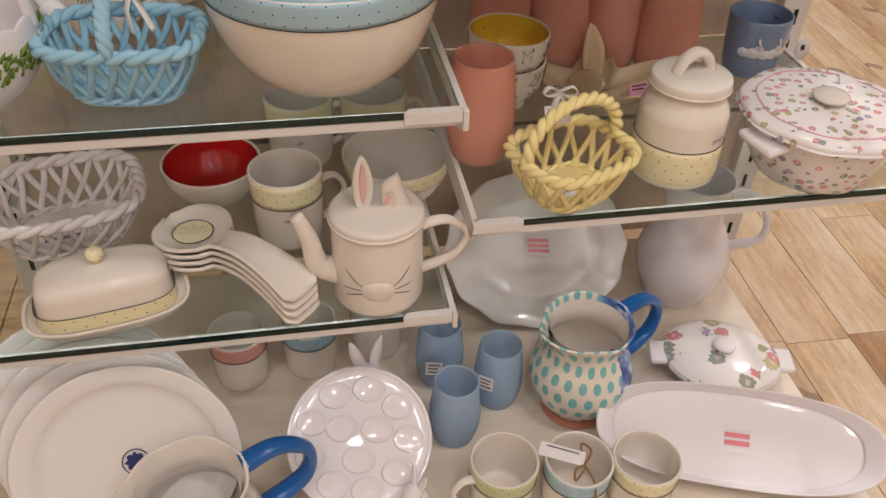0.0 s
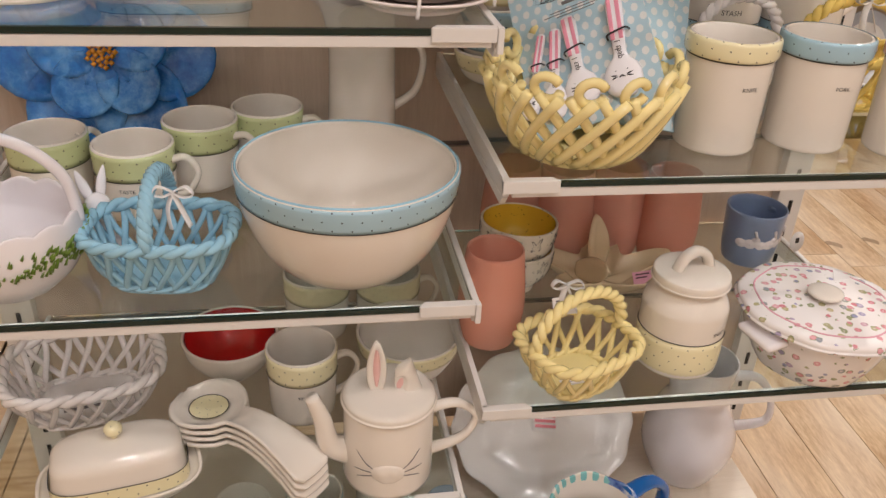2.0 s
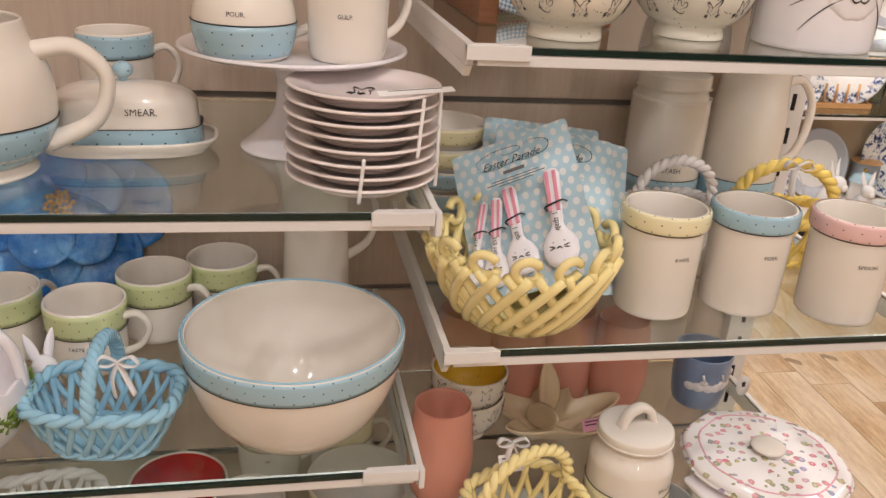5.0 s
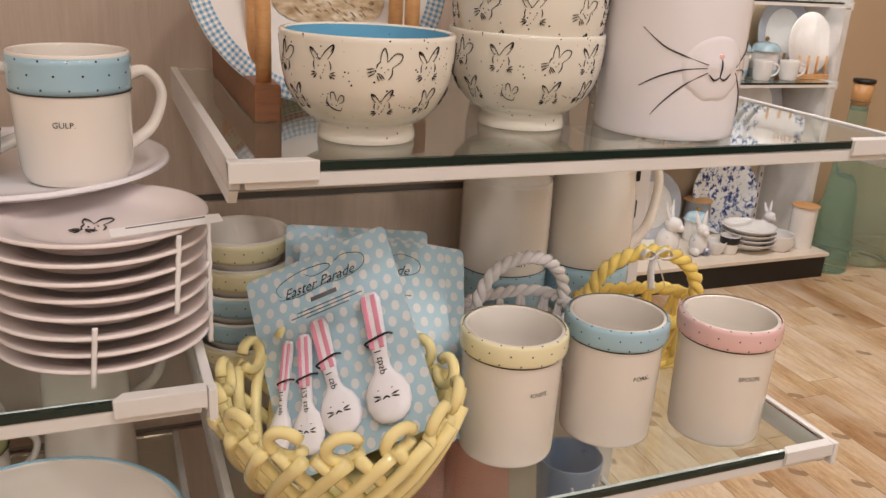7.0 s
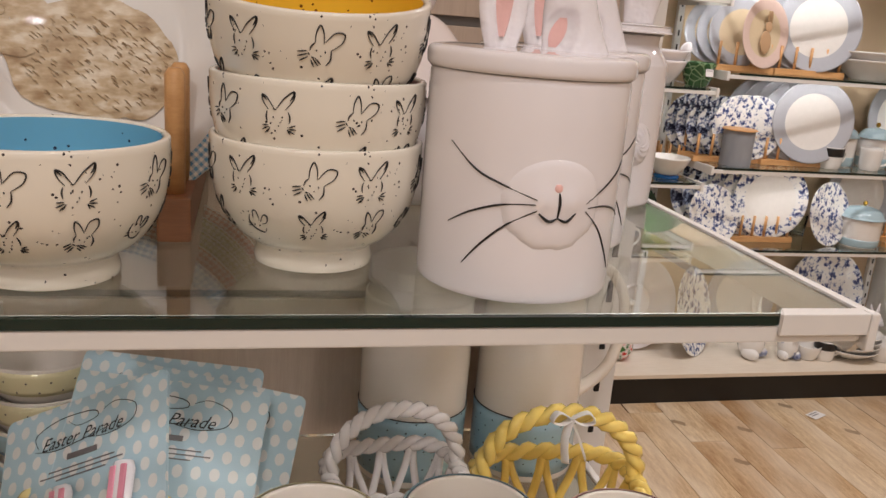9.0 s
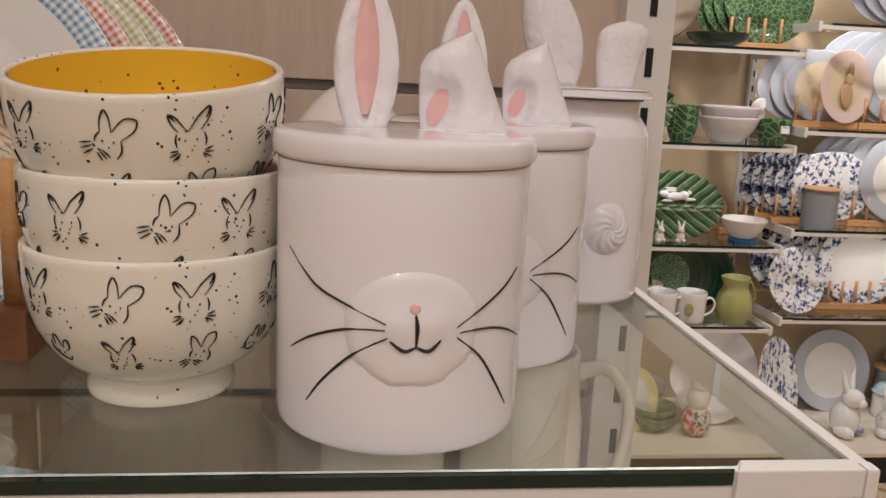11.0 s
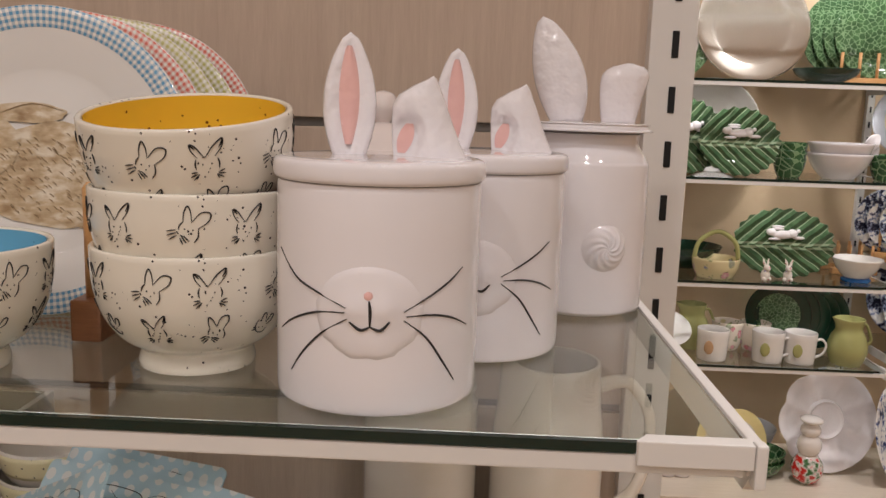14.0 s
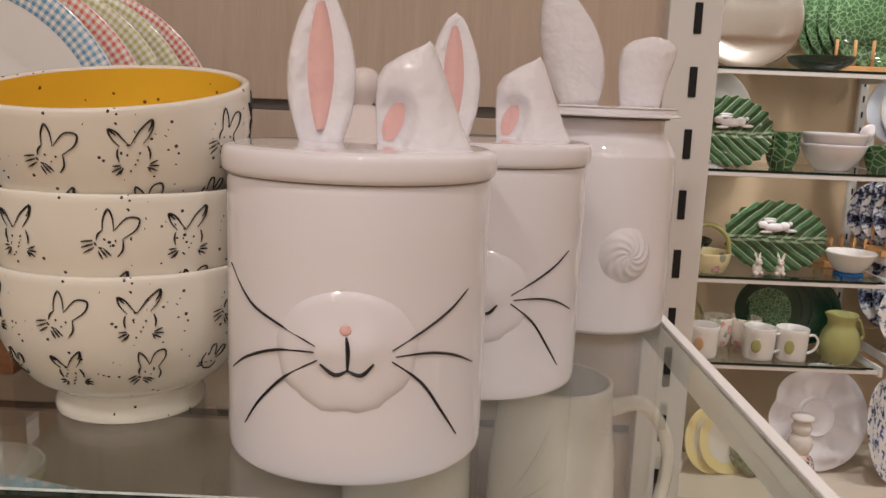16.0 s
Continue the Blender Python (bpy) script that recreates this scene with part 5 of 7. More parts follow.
def butter_dish(m, mat, words, label, knob_mat):
    b = thing("butter_dish", m, label, "butter dish", "covered butter dishes")
    sq = lambda p, k: (lambda x, y, z, a: (squircle(a, 0.098, 0.056, p)[0] * math.hypot(x, y), squircle(a, 0.098, 0.056, p)[1] * math.hypot(x, y), z))
    part("tray", lathe("tray", smooth_profile([(0.0, 0.002), (0.78, 0.0), (0.90, 0.004), (1.0, 0.014), (1.0, 0.0175), (0.96, 0.017), (0.86, 0.009), (0.0, 0.008)], 4), 64, sq(3.0, 1)), CREAM, b)
    c = part("cover", slab("cover", 0.165, 0.088, 0.066, 3.6, 0.62, 6, 0.010), CREAM, b)

    def bw(x, y, z, a):
        k = 1.008 - 0.010 * (z - 0.012) / 0.02
        px, py = squircle(a, 0.0825 * k, 0.044 * k, 3.6)
        return (px, py, z)

    part("dotted_band", lathe("dotted_band", [(0.075, 0.011), (0.075, 0.020), (0.075, 0.031)], 64, bw), mat, c, "dotted colour band")
    part("line", tube("line", [bw(1, 0, 0.0313, a) for a in np.linspace(0, 2 * math.pi, 65)[:-1]], 0.0006, 4, True), INK, c)
    part("knob", lathe("knob", smooth_profile([(0.004, 0.075), (0.005, 0.079), (0.0105, 0.084), (0.0105, 0.091), (0.006, 0.096), (0.0, 0.097)], 4), 24), knob_mat, c, "round dotted knob")
    if words:
        part("lettering", text_mesh("lettering", words, 0.0105, lambda u, v: (u + 0.02, -0.0440 + 0.00035 * max(v, 0) * 0 + max(0.0, (0.052 + v) - 0.048) * 0.4, 0.050 + v)), INK, c)
    return b


butter_dish(at(-0.297, 0.215, ZL3, 3), BLUE_DOT, "SMEAR.", "cream butter dish with blue dotted band and knob", BLUE_DOT)
mug("mug", at(-0.325, 0.345, ZL3 + 0.0), BLUE_DOT, "cream mug with blue dotted band at the back", "mug", 0.045, 0.108, "SIP.", 10)
cake = thing("cake_stand", at(-0.112, 0.225, ZL3), "white ceramic cake stand with flared foot", "cake stand")
part("foot", lathe("foot", smooth_profile([(0.0, 0.010), (0.045, 0.004), (0.060, 0.0), (0.062, 0.004), (0.050, 0.014), (0.026, 0.040), (0.020, 0.075), (0.026, 0.108), (0.0, 0.110)], 5), 48), WHITE, cake)
part("plate", lathe("plate", smooth_profile([(0.0, 0.108), (0.10, 0.110), (0.126, 0.116), (0.128, 0.119), (0.124, 0.120), (0.10, 0.116), (0.0, 0.1155)], 4), 64), WHITE, cake)
CRE = smooth_profile([(0.042, 0.0), (0.047, 0.006), (0.052, 0.030), (0.050, 0.052), (0.042, 0.074), (0.044, 0.092)], 5)
cr = pitcher("creamer", at(-0.164, 0.166, ZL3 + 0.1162, 8) @ Matrix.Diagonal((1.03, 1.03, 1.03, 1)), CRE, CREAM, "cream creamer jug with blue dotted base on a cake stand", 0.018, None, (0.86, 0.24), 0.036, 0.0065)
part("dotted_base", band("dotted_base", CRE, 0.004, 0.036), BLUE_DOT, cr)
part("line", ring("line", radius_at(CRE, 0.0365) + 0.0007, 0.0365, 0.0007), INK, cr)
lettering("POUR.", 0.0065, CRE, 0.047, cr, 0.0, -105)
mug("mug", at(-0.057, 0.163, ZL3 + 0.1162), BLUE_DOT, "cream mug with blue dotted rim on a cake stand", "mug", 0.0440, 0.098, "GULP.", 22, face=-98, size=0.0062)
mug("mug", at(-0.165, 0.293, ZL3 + 0.1162), BLUE_DOT, "cream mug with blue dotted rim behind a creamer", "mug", 0.0440, 0.098, "", 160)

SMALLPLATE = lathe("side_plate", smooth_profile([(0.0, 0.003), (0.045, 0.003), (0.047, 0.0), (0.050, 0.0), (0.053, 0.004), (0.066, 0.010), (0.0755, 0.0135), (0.0762, 0.0155), (0.0740, 0.0162), (0.060, 0.0125), (0.045, 0.0075), (0.0, 0.0075)], 3), 64)
for i in range(8):
    single("side_plate", SMALLPLATE, PINKISH, at(-0.046 + 0.0015 * math.sin(i * 2.1), 0.093 + 0.0012 * math.cos(i * 1.7), ZL3 + i * 0.0130, i * 47) @ Matrix.Diagonal((1.03, 1.03, 1.0, 1)), "white side plate in a tied stack of eight", "plate", "stack of side plates")
for ang, za, zb in ((-97, 0.004, 0.052), (-52, 0.046, 0.107), (-18, 0.004, 0.107)):
    a = radians(ang)
    rb = []
    for k in range(int((zb - za) / 0.00325) + 1):
        z = za + 0.00325 * k
        r = 0.0794 + 0.0003 * math.cos(2 * math.pi * (z - 0.0146) / 0.013)
        rb.append((-0.046 + r * math.cos(a + 1.2 * (z - za)), 0.093 + r * math.sin(a + 1.2 * (z - za)), ZL3 + z))
    single("ribbon", tube("ribbon", rb, 0.0019, 6, False, 0.3), PAPER, ORIGIN, "narrow white ribbon tied round a plate stack", "ribbon", "ribbons round the plates")
top = thing("rabbit_print", at(-0.040, 0.085, ZL3 + 0.0990), "small ink rabbit print on the top plate", "print")
part("rabbit_drawing", strokes("rabbit_drawing", tilt_lines(bunny_lines(1), 15, 1.3), lambda u, v: (u - 0.01, v, 0.0004), 0.0005), INK, top)
paper_tag(Matrix.Translation((0.0, 0.041, ZL3 + 0.1095)) @ pose(0, 0, 0, 6, -4, 4), 0.075, 0.014, "white paper gift tag on a stack of plates", 1)

# ---- middle left shelf ----
BIG = smooth_profile([(0.052, 0.0), (0.056, 0.002), (0.075, 0.012), (0.100, 0.040), (0.117, 0.080), (0.1245, 0.118), (0.1250, 0.132)], 6)
bb = thing("mixing_bowl", at(-0.116, 0.098, ZL2), "large cream mixing bowl with blue dotted rim band", "bowl")
part("body", lathe("body", vessel(BIG, 0.006, 0.008), 96), CREAM, bb)
part("dotted_band", band("dotted_band", BIG, 0.106, 0.1325, 0.0007, 6), BLUE_DOT, bb, "blue dotted rim band")
part("line", ring("line", radius_at(BIG, 0.1055) + 0.0006, 0.1055, 0.0008), INK, bb)
part("rim_line", ring("rim_line", 0.1222, 0.1338, 0.0016), BLUE_GLAZE, bb)
handled_basket("handled_basket", at(-0.322, 0.088, ZL2, -6), BLUE_GLAZE, "sky blue woven ceramic basket with plaited handle", 0.079, 0.058, 0.060, 0.062, 0.0044, "y", 44)
ribbon(at(-0.300, 0.06, ZL2 + 0.118), "small white ribbon tied to a basket handle")
for x, y, w, hd in ((-0.485, 0.300, "TAKE", 50), (-0.374, 0.262, "TASTE", -10), (-0.300, 0.345, "", -20), (-0.212, 0.392, "", -5)):
    mug("mug", at(x, y, ZL2), GREEN_DOT, "wide cream mug with green dotted band", "mug", 0.050, 0.092, w, hd, "green dotted mugs", 0.034, -95)

fl = thing("flower_platter", Matrix.Translation((-0.430, 0.425, ZL2 + 0.006)) @ pose(0, 0, 0, 78, 0, 0), "glossy blue flower shaped platter leaning on the panel", "platter")
m = Nodes("streaked_blue_glaze")
f = m.noise(16.0, 5.0, stretch=(1, 1, 1), rough=0.7)
m.set(m.ramp(f, [(0.25, lin((16, 62, 140))), (0.5, lin((50, 120, 190))), (0.75, lin((120, 178, 222)))]), 0.08, 0, 0.5)
m.bump(m.noise(24.0, 4.0), 0.8, 0.006)
PETAL = m.mat
for k in range(11):
    ring2 = k >= 6
    a = 2 * math.pi * (k - 6) / 5 + 0.4 if ring2 else 2 * math.pi * k / 6
    rr_ = 0.048 if ring2 else 0.082
    pw = 0.046 if ring2 else 0.070
    verts, faces, n1, n2 = [], [], 8, 24
    for i in range(n1 + 1):
        s = i / n1
        for j in range(n2):
            b = 2 * math.pi * j / n2
            u, v = pw * s * math.cos(b), pw * s * math.sin(b) * 0.95
            rad = rr_ + u
            zz = 0.012 + (0.014 if ring2 else 0.0) + 0.022 * (s ** 2) * (0.5 + 0.5 * math.cos(b)) + 0.004 * math.sin(7 * b) * s * s + 0.0015 * math.sin(40 * b) * s
            verts.append((rad * math.cos(a) - v * math.sin(a), 0.147 + rad * math.sin(a) + v * math.cos(a), zz))
    for i in range(n1):
        for j in range(n2):
            faces.append((i * n2 + j, i * n2 + (j + 1) % n2, (i + 1) * n2 + (j + 1) % n2, (i + 1) * n2 + j))
    me = mesh_of("petal", verts, faces)
    pt = part("petal", me, PETAL, fl)
    sol = pt.modifiers.new("thickness", "SOLIDIFY")
    sol.thickness = 0.004
ORANGE = glaze("amber_glaze", (214, 150, 60), 0.2)
seeds = []
for k in range(26):
    q = math.sqrt(k / 26) * 0.020
    seeds.append(([(q * math.cos(k * 2.4) + 0.0045 * x, 0.147 + q * math.sin(k * 2.4) + 0.0045 * y, 0.036 + 0.005 * z) for x, y, z in ((1, 0, 0), (0, 1, 0), (-1, 0, 0), (0, -1, 0), (0, 0, 1.2), (0, 0, -1.6))], [(0, 1, 4), (1, 2, 4), (2, 3, 4), (3, 0, 4), (1, 0, 5), (2, 1, 5), (3, 2, 5), (0, 3, 5)]))
part("flower_centre", mesh_of("flower_centre", *joined(seeds)), ORANGE, fl, "beaded amber flower centre")

pitcher("pitcher", at(-0.078, 0.395, ZL2, 0), smooth_profile([(0.048, 0.0), (0.051, 0.005), (0.051, 0.02), (0.047, 0.120), (0.046, 0.235)], 5), CREAM, "tall plain cream pitcher at the back", 0.015, None, (0.80, 0.38), 0.040, 0.008)

GRASS = plain("green_painted_grass", (120, 150, 60), 0.35, 0.0, 0.4, 60.0)
gb = thing("rabbit_basket", at(-0.482, 0.088, ZL2), "white egg basket with green grass band and sitting rabbit", "basket")
GBP = smooth_profile([(0.045, 0.0), (0.050, 0.004), (0.070, 0.025), (0.082, 0.055), (0.080, 0.085)], 5)
part("body", lathe("body", vessel(GBP, 0.004), 56, lambda x, y, z, a: (x, y, z + (0.006 * abs(math.sin(7 * a)) if z > 0.075 else 0))), WHITE, gb)
blades = []
random.seed(4)
for k in range(420):
    a = random.uniform(0, 2 * math.pi)
    z = random.uniform(0.040, 0.068)
    r0 = radius_at(GBP, z)
    blades.append(tube_data([(r0 * math.cos(a), r0 * math.sin(a), z), ((r0 + 0.004) * math.cos(a + 0.02), (r0 + 0.004) * math.sin(a + 0.02), z + random.uniform(0.003, 0.009))], lambda s: 0.0022 * (1 - 0.8 * s), 4))
tagged(part("grass_band", mesh_of("grass_band", *joined(blades)), GRASS, gb, "raised green grass tufts"), kind="stuff")
part("handle", tube("handle", spline([(0.078, 0, 0.075), (0.070, 0, 0.125), (0.035, 0, 0.160), (-0.01, 0, 0.170), (-0.06, 0, 0.145), (-0.080, 0, 0.08)], 7), 0.0065, 10), WHITE, gb)


def rabbit_figure(name, m, mat, label, s=1.0):
    """A sitting rabbit figurine: one plain moulded shape."""
    bits = [ball_data((0, 0, 0.026), (0.020, 0.022, 0.028)), ball_data((0, -0.008, 0.060), (0.0145, 0.0165, 0.0145)), ball_data((0, -0.021, 0.056), (0.008, 0.008, 0.007)), ball_data((-0.014, -0.008, 0.010), (0.009, 0.016, 0.010)), ball_data((0.014, -0.008, 0.010), (0.009, 0.016, 0.010))]
    for sg in (-1, 1):
        bits.append(tube_data(spline([(0.006 * sg, -0.003, 0.068), (0.011 * sg, 0.002, 0.085), (0.016 * sg, 0.004, 0.102)], 4), lambda q: 0.0058 * math.sin(math.pi * min(0.25 + q * 0.74, 0.985)) + 0.0004, 10, False, 0.5))
    return single(name, mesh_of(name, *joined(bits)), mat, m @ Matrix.Diagonal((s, s, s, 1)), label, "figurine", "rabbit figurines")


rabbit_figure("rabbit_figurine", at(-0.403, 0.160, ZL2, 30), WHITE, "white ceramic sitting rabbit figurine beside a basket", 1.0)

# ---- lower left shelf ----
TEA = [(0.047, 0.0), (0.0505, 0.003), (0.0515, 0.008), (0.0500, 0.092), (0.0490, 0.096)]
tp_ = thing("rabbit_teapot", at(-0.0690, 0.0590, ZL1) @ Matrix.Diagonal((1.13, 1.13, 1.25, 1)), "cream teapot with rabbit face, ears on the lid", "teapot")
tb = part("body", lathe("body", vessel(TEA, 0.004, 0.006), 64), CREAM, tp_)
tl = part("lid", lathe("lid", smooth_profile([(0.0, 0.0965), (0.0495, 0.0965), (0.0515, 0.099), (0.0505, 0.104), (0.04, 0.1075), (0.0, 0.109)], 4), 64), CREAM, tp_)
e = part("ear", leaf_ear("ear", 0.058, 0.023, 0.012, 0.05), CREAM, tl)
e.matrix_basis = at(-0.014, 0.0, 0.106, 5)
part("inner_ear", ear_inner("inner_ear", 0.044, 0.011, -0.001), PINK_EAR, e).matrix_basis = at(0, -0.0006, 0.006)
e = part("ear", folded_ear("ear"), CREAM, tl, "ear folded over to the front")
e.matrix_basis = at(0.022, 0.0, 0.1050, 0) @ Matrix.Diagonal((0.80, 0.8, 0.88, 1))
part("inner_ear", fold_patch("inner_ear"), PINK_EAR, e)
part("spout", tube("spout", spline([(-0.044, -0.004, 0.034), (-0.066, -0.006, 0.046), (-0.074, -0.008, 0.080), (-0.085, -0.010, 0.110)], 6), lambda q: 0.0155 * (1 - 0.52 * q), 14), CREAM, tp_)
part("handle", bar_handle("handle", 0.050, 0.082, 0.050, 0.024, 0.050, 0.0068), CREAM, tp_)
for ln in [[(-0.014, 0.040), (-0.026, 0.047), (-0.038, 0.058)], [(-0.014, 0.037), (-0.028, 0.036), (-0.042, 0.034)], [(-0.013, 0.034), (-0.026, 0.030), (-0.038, 0.025)], [(0.014, 0.040), (0.026, 0.048), (0.038, 0.060)], [(0.014, 0.037), (0.028, 0.038), (0.042, 0.038)], [(0.013, 0.034), (0.026, 0.031), (0.038, 0.027)]]:
    part("whisker_drawing", strokes("whisker_drawing", [ln], lambda u, v: on_pot(TEA, u, v, 0.0004, -96), 0.0005), GREY_INK, tb)
part("mouth_drawing", strokes("mouth_drawing", [[(-0.005, 0.029), (0.0, 0.032), (0.0, 0.040)], [(0.0, 0.032), (0.005, 0.029)]], lambda u, v: on_pot(TEA, u, v, 0.001, -96), 0.0006), INK, tb)
part("muzzle", muzzle("muzzle", TEA, 0.036, 0.020, 0.012, 0.0016), CREAM, tb).rotation_euler = (0, 0, radians(-6))
mug("mug", at(-0.176, 0.195, ZL1), YELLOW_DOT, "cream mug with yellow dotted band", "mug", 0.049, 0.108, "SIP.", 5, "", 0.036, -92)
RED = glaze("red_glaze", (190, 30, 28), 0.1)
RBP = smooth_profile([(0.030, 0.0), (0.033, 0.004), (0.050, 0.020), (0.066, 0.045), (0.0705, 0.068)], 5)
rb_ = thing("red_bowl", at(-0.280, 0.290, ZL1), "cream bowl with bright red glaze inside", "bowl")
part("body", lathe("body", vessel(RBP, 0.004), 56), CREAM, rb_)
part("lining", lathe("lining", [(max(r - 0.0046, 0), z) for r, z in RBP[::-1] if z > 0.012] + [(0.02, 0.0085), (0.0, 0.008)], 56), RED, rb_, "bright red glaze inside")
ybp = smooth_profile([(0.034, 0.0), (0.038, 0.004), (0.058, 0.022), (0.074, 0.052), (0.078, 0.078)], 5)
yb_ = thing("cereal_bowl", at(-0.018, 0.262, ZL1), "wide cream bowl with yellow dotted band", "bowl")
part("body", lathe("body", vessel(ybp, 0.004), 56), CREAM, yb_)
part("dotted_band", band("dotted_band", ybp, 0.054, 0.0775), YELLOW_DOT, yb_)
for x in (-0.150, -0.036):
    mug("mug", at(x, 0.392, ZL1), YELLOW_DOT, "cream mug with yellow dotted band behind the bowls", "mug", 0.052, 0.105, "SIP.", 0, "yellow mugs at the back", 0.036, -92)

# spoon rests, nested
def spoon_rest_data():
    v, f, n, k = [], [], 26, 15
    for i in range(n + 1):
        s = i / n
        L = 0.235
        if s < 0.42:
            q = (s / 0.42 - 0.5) * 2
            w = 0.054 * math.sqrt(max(1 - q * q * 0.985, 0.0)) if q < 0.55 else 0.054 * math.sqrt(1 - 0.3025) * (1 - 0.95 * (q - 0.55)) + 0.0004
            w = max(w, 0.003 if q < 0 else 0.0205)
        else:
            q = (s - 0.42) / 0.58
            w = 0.0205 + 0.012 * q ** 2 - 0.03 * max(0, q - 0.93) / 0.07 * 0.35
        for j in range(k):
            c = j / (k - 1) * 2 - 1
            deep = 0.011 * math.sin(math.pi * min(s / 0.46, 1)) ** 0.6 if s < 0.46 else 0.0
            z = 0.030 - deep * (1 - c * c) + 0.010 * math.sin(math.pi * max(s - 0.38, 0) / 0.62) * (s > 0.38) - 0.024 * max(0, s - 0.55) ** 1.3 / 0.45 ** 1.3
            z += 0.006 * abs(c) ** 2.5 * (1 - 0.6 * s)
            v.append((s * L, c * w, z))
    for i in range(n):
        for j in range(k - 1):
            a = i * k + j
            f.append((a, a + 1, a + k + 1, a + k))
    return v, f


SR = mesh_of("spoon_rest_body", *spoon_rest_data())
for i in range(4):
    sr = thing("spoon_rest", Matrix.Translation((-0.335, 0.178, ZL1 - 0.006 + i * 0.0088)) @ pose(0, 0, 0, 0, -1.0 * i, -42.5), "cream ceramic spoon rest, one of a nested stack", "spoon rest", "nested spoon rests")
    body = part("body", SR, CREAM, sr)
    sol = body.modifiers.new("thickness", "SOLIDIFY")
    sol.thickness, sol.offset = 0.0048, -1
    if i == 3:
        part("dotted_oval", lathe("dotted_oval", [(0.0, 0.0275), (0.018, 0.0282), (0.026, 0.0292)], 40, lambda x, y, z, a: (0.049 + x * 1.02, y * 0.98, z)), YELLOW_DOT, sr, "yellow dotted oval")
        part("oval_line", tube("oval_line", [(0.049 + 0.0266 * math.cos(a), 0.0256 * math.sin(a), 0.0296) for a in np.linspace(0, 2 * math.pi, 41)[:-1]], 0.0007, 4, True), INK, sr)
        part("lettering", text_mesh("lettering", "LICK", 0.0085, lambda a, b: (0.165 + a, b, 0.0365)), INK, sr)
butter_dish(at(-0.405, 0.072, ZL1, 11), YELLOW_DOT, "", "cream butter dish with yellow dotted band and knob", YELLOW_DOT)
handled_basket("handled_basket", at(-0.475, 0.235, ZL1, 12), WHITE_BASKET, "white woven lattice basket holding a paper label", 0.102, 0.080, 0.066, 0.0, 0.0050, "x", 42)
paper_tag(Matrix.Translation((-0.470, 0.205, ZL1 + 0.016)) @ pose(0, 0, 0, 14, 0, 14), 0.085, 0.050, "white barcode label lying in a basket", 2)

# ---- deck ----
D = DECK_Z


def leaning(name, m, prof, mat, label, warp=None, seg=72):
    return single(name, lathe(name, prof, seg, warp), mat, m, label, "plate")


OVAL = smooth_profile([(0.0, 0.003), (0.085, 0.003), (0.088, 0.0), (0.092, 0.0), (0.096, 0.005), (0.118, 0.012), (0.135, 0.018), (0.136, 0.021), (0.133, 0.0215), (0.112, 0.0165), (0.094, 0.0095), (0.0, 0.0085)], 3)
for i in range(5):
    leaning("oval_plate", Matrix.Translation((-0.404 - 0.017 * i, -0.030 + 0.026 * i, D + 0.118)) @ pose(0, 0, 0, 58, 0, 4), OVAL, PLATE, "white oval platter with embossed rim, standing in a row", lambda x, y, z, a: (x * 1.03, y * 0.93, z + 0.0012 * math.sin(36 * a) * (math.hypot(x, y) > 0.1)))
mk = thing("maker_mark", Matrix.Translation((-0.396, -0.0315, D + 0.1165)) @ pose(0, 0, 0, 58, 0, 4), "round blue printed mark on a platter", "print")
MARK = plain("navy_print", (44, 50, 110), 0.4, wear=0.0)
part("mark_ring", ring("mark_ring", 0.0165, 0.0092, 0.0008), MARK, mk)
part("mark_disc", lathe("mark_disc", [(0.0, 0.0094), (0.012, 0.0094)], 20, lambda x, y, z, a: (x * (1 + 0.2 * math.cos(8 * a)), y * (1 + 0.2 * math.cos(8 * a)), z)), MARK, mk)

m = Nodes("teal_brush_dots")
tc = m.add("ShaderNodeTexCoord")
sep = m.add("ShaderNodeSeparateXYZ")
m.link(tc.outputs["UV"], sep.inputs[0])
row = m.math("DIVIDE", sep.outputs[1], 0.024)
sh = m.math("MULTIPLY", m.math("MODULO", m.math("FLOOR", row), 2.0), 0.5)
fu = m.math("SUBTRACT", m.math("FRACT", m.math("ADD", m.math("DIVIDE", sep.outputs[0], 0.021), sh)), 0.5)
fv = m.math("SUBTRACT", m.math("FRACT", row), 0.5)
rr = m.math("ADD", m.math("SQRT", m.math("ADD", m.math("MULTIPLY", m.math("MULTIPLY", fu, fu), 1.6), m.math("MULTIPLY", fv, fv))), m.math("MULTIPLY", m.noise(60.0), 0.12))
dots = m.math("LESS_THAN", rr, 0.42)
col = m.mix(dots, lin((238, 230, 216)), m.mix(m.noise(50.0), lin((110, 184, 186)), lin((150, 205, 204))))
obj = m.add("ShaderNodeSeparateXYZ")
m.link(tc.outputs["Object"], obj.inputs[0])
side = m.math("GREATER_THAN", m.math("ADD", m.math("ADD", obj.outputs[0], m.math("MULTIPLY", obj.outputs[1], -0.35)), m.math("MULTIPLY", m.noise(24.0, 3.0), 0.05)), 0.058)
col = m.mix(side, col, m.ramp(m.noise(45.0, 4.0), [(0.35, lin((46, 74, 150))), (0.5, lin((120, 150, 205))), (0.62, lin((226, 226, 226)))]))
m.set(col, 0.12, 0, 0.3)
TEALDOT = m.mat
DP = smooth_profile([(0.046, 0.0), (0.048, 0.004), (0.044, 0.014), (0.058, 0.032), (0.070, 0.062), (0.068, 0.092), (0.055, 0.120), (0.053, 0.138), (0.060, 0.160)], 5)
COBALT = glaze("cobalt_handle_glaze", (22, 96, 170), 0.1)
TERRA = glaze("terracotta_glaze", (206, 130, 112), 0.3)
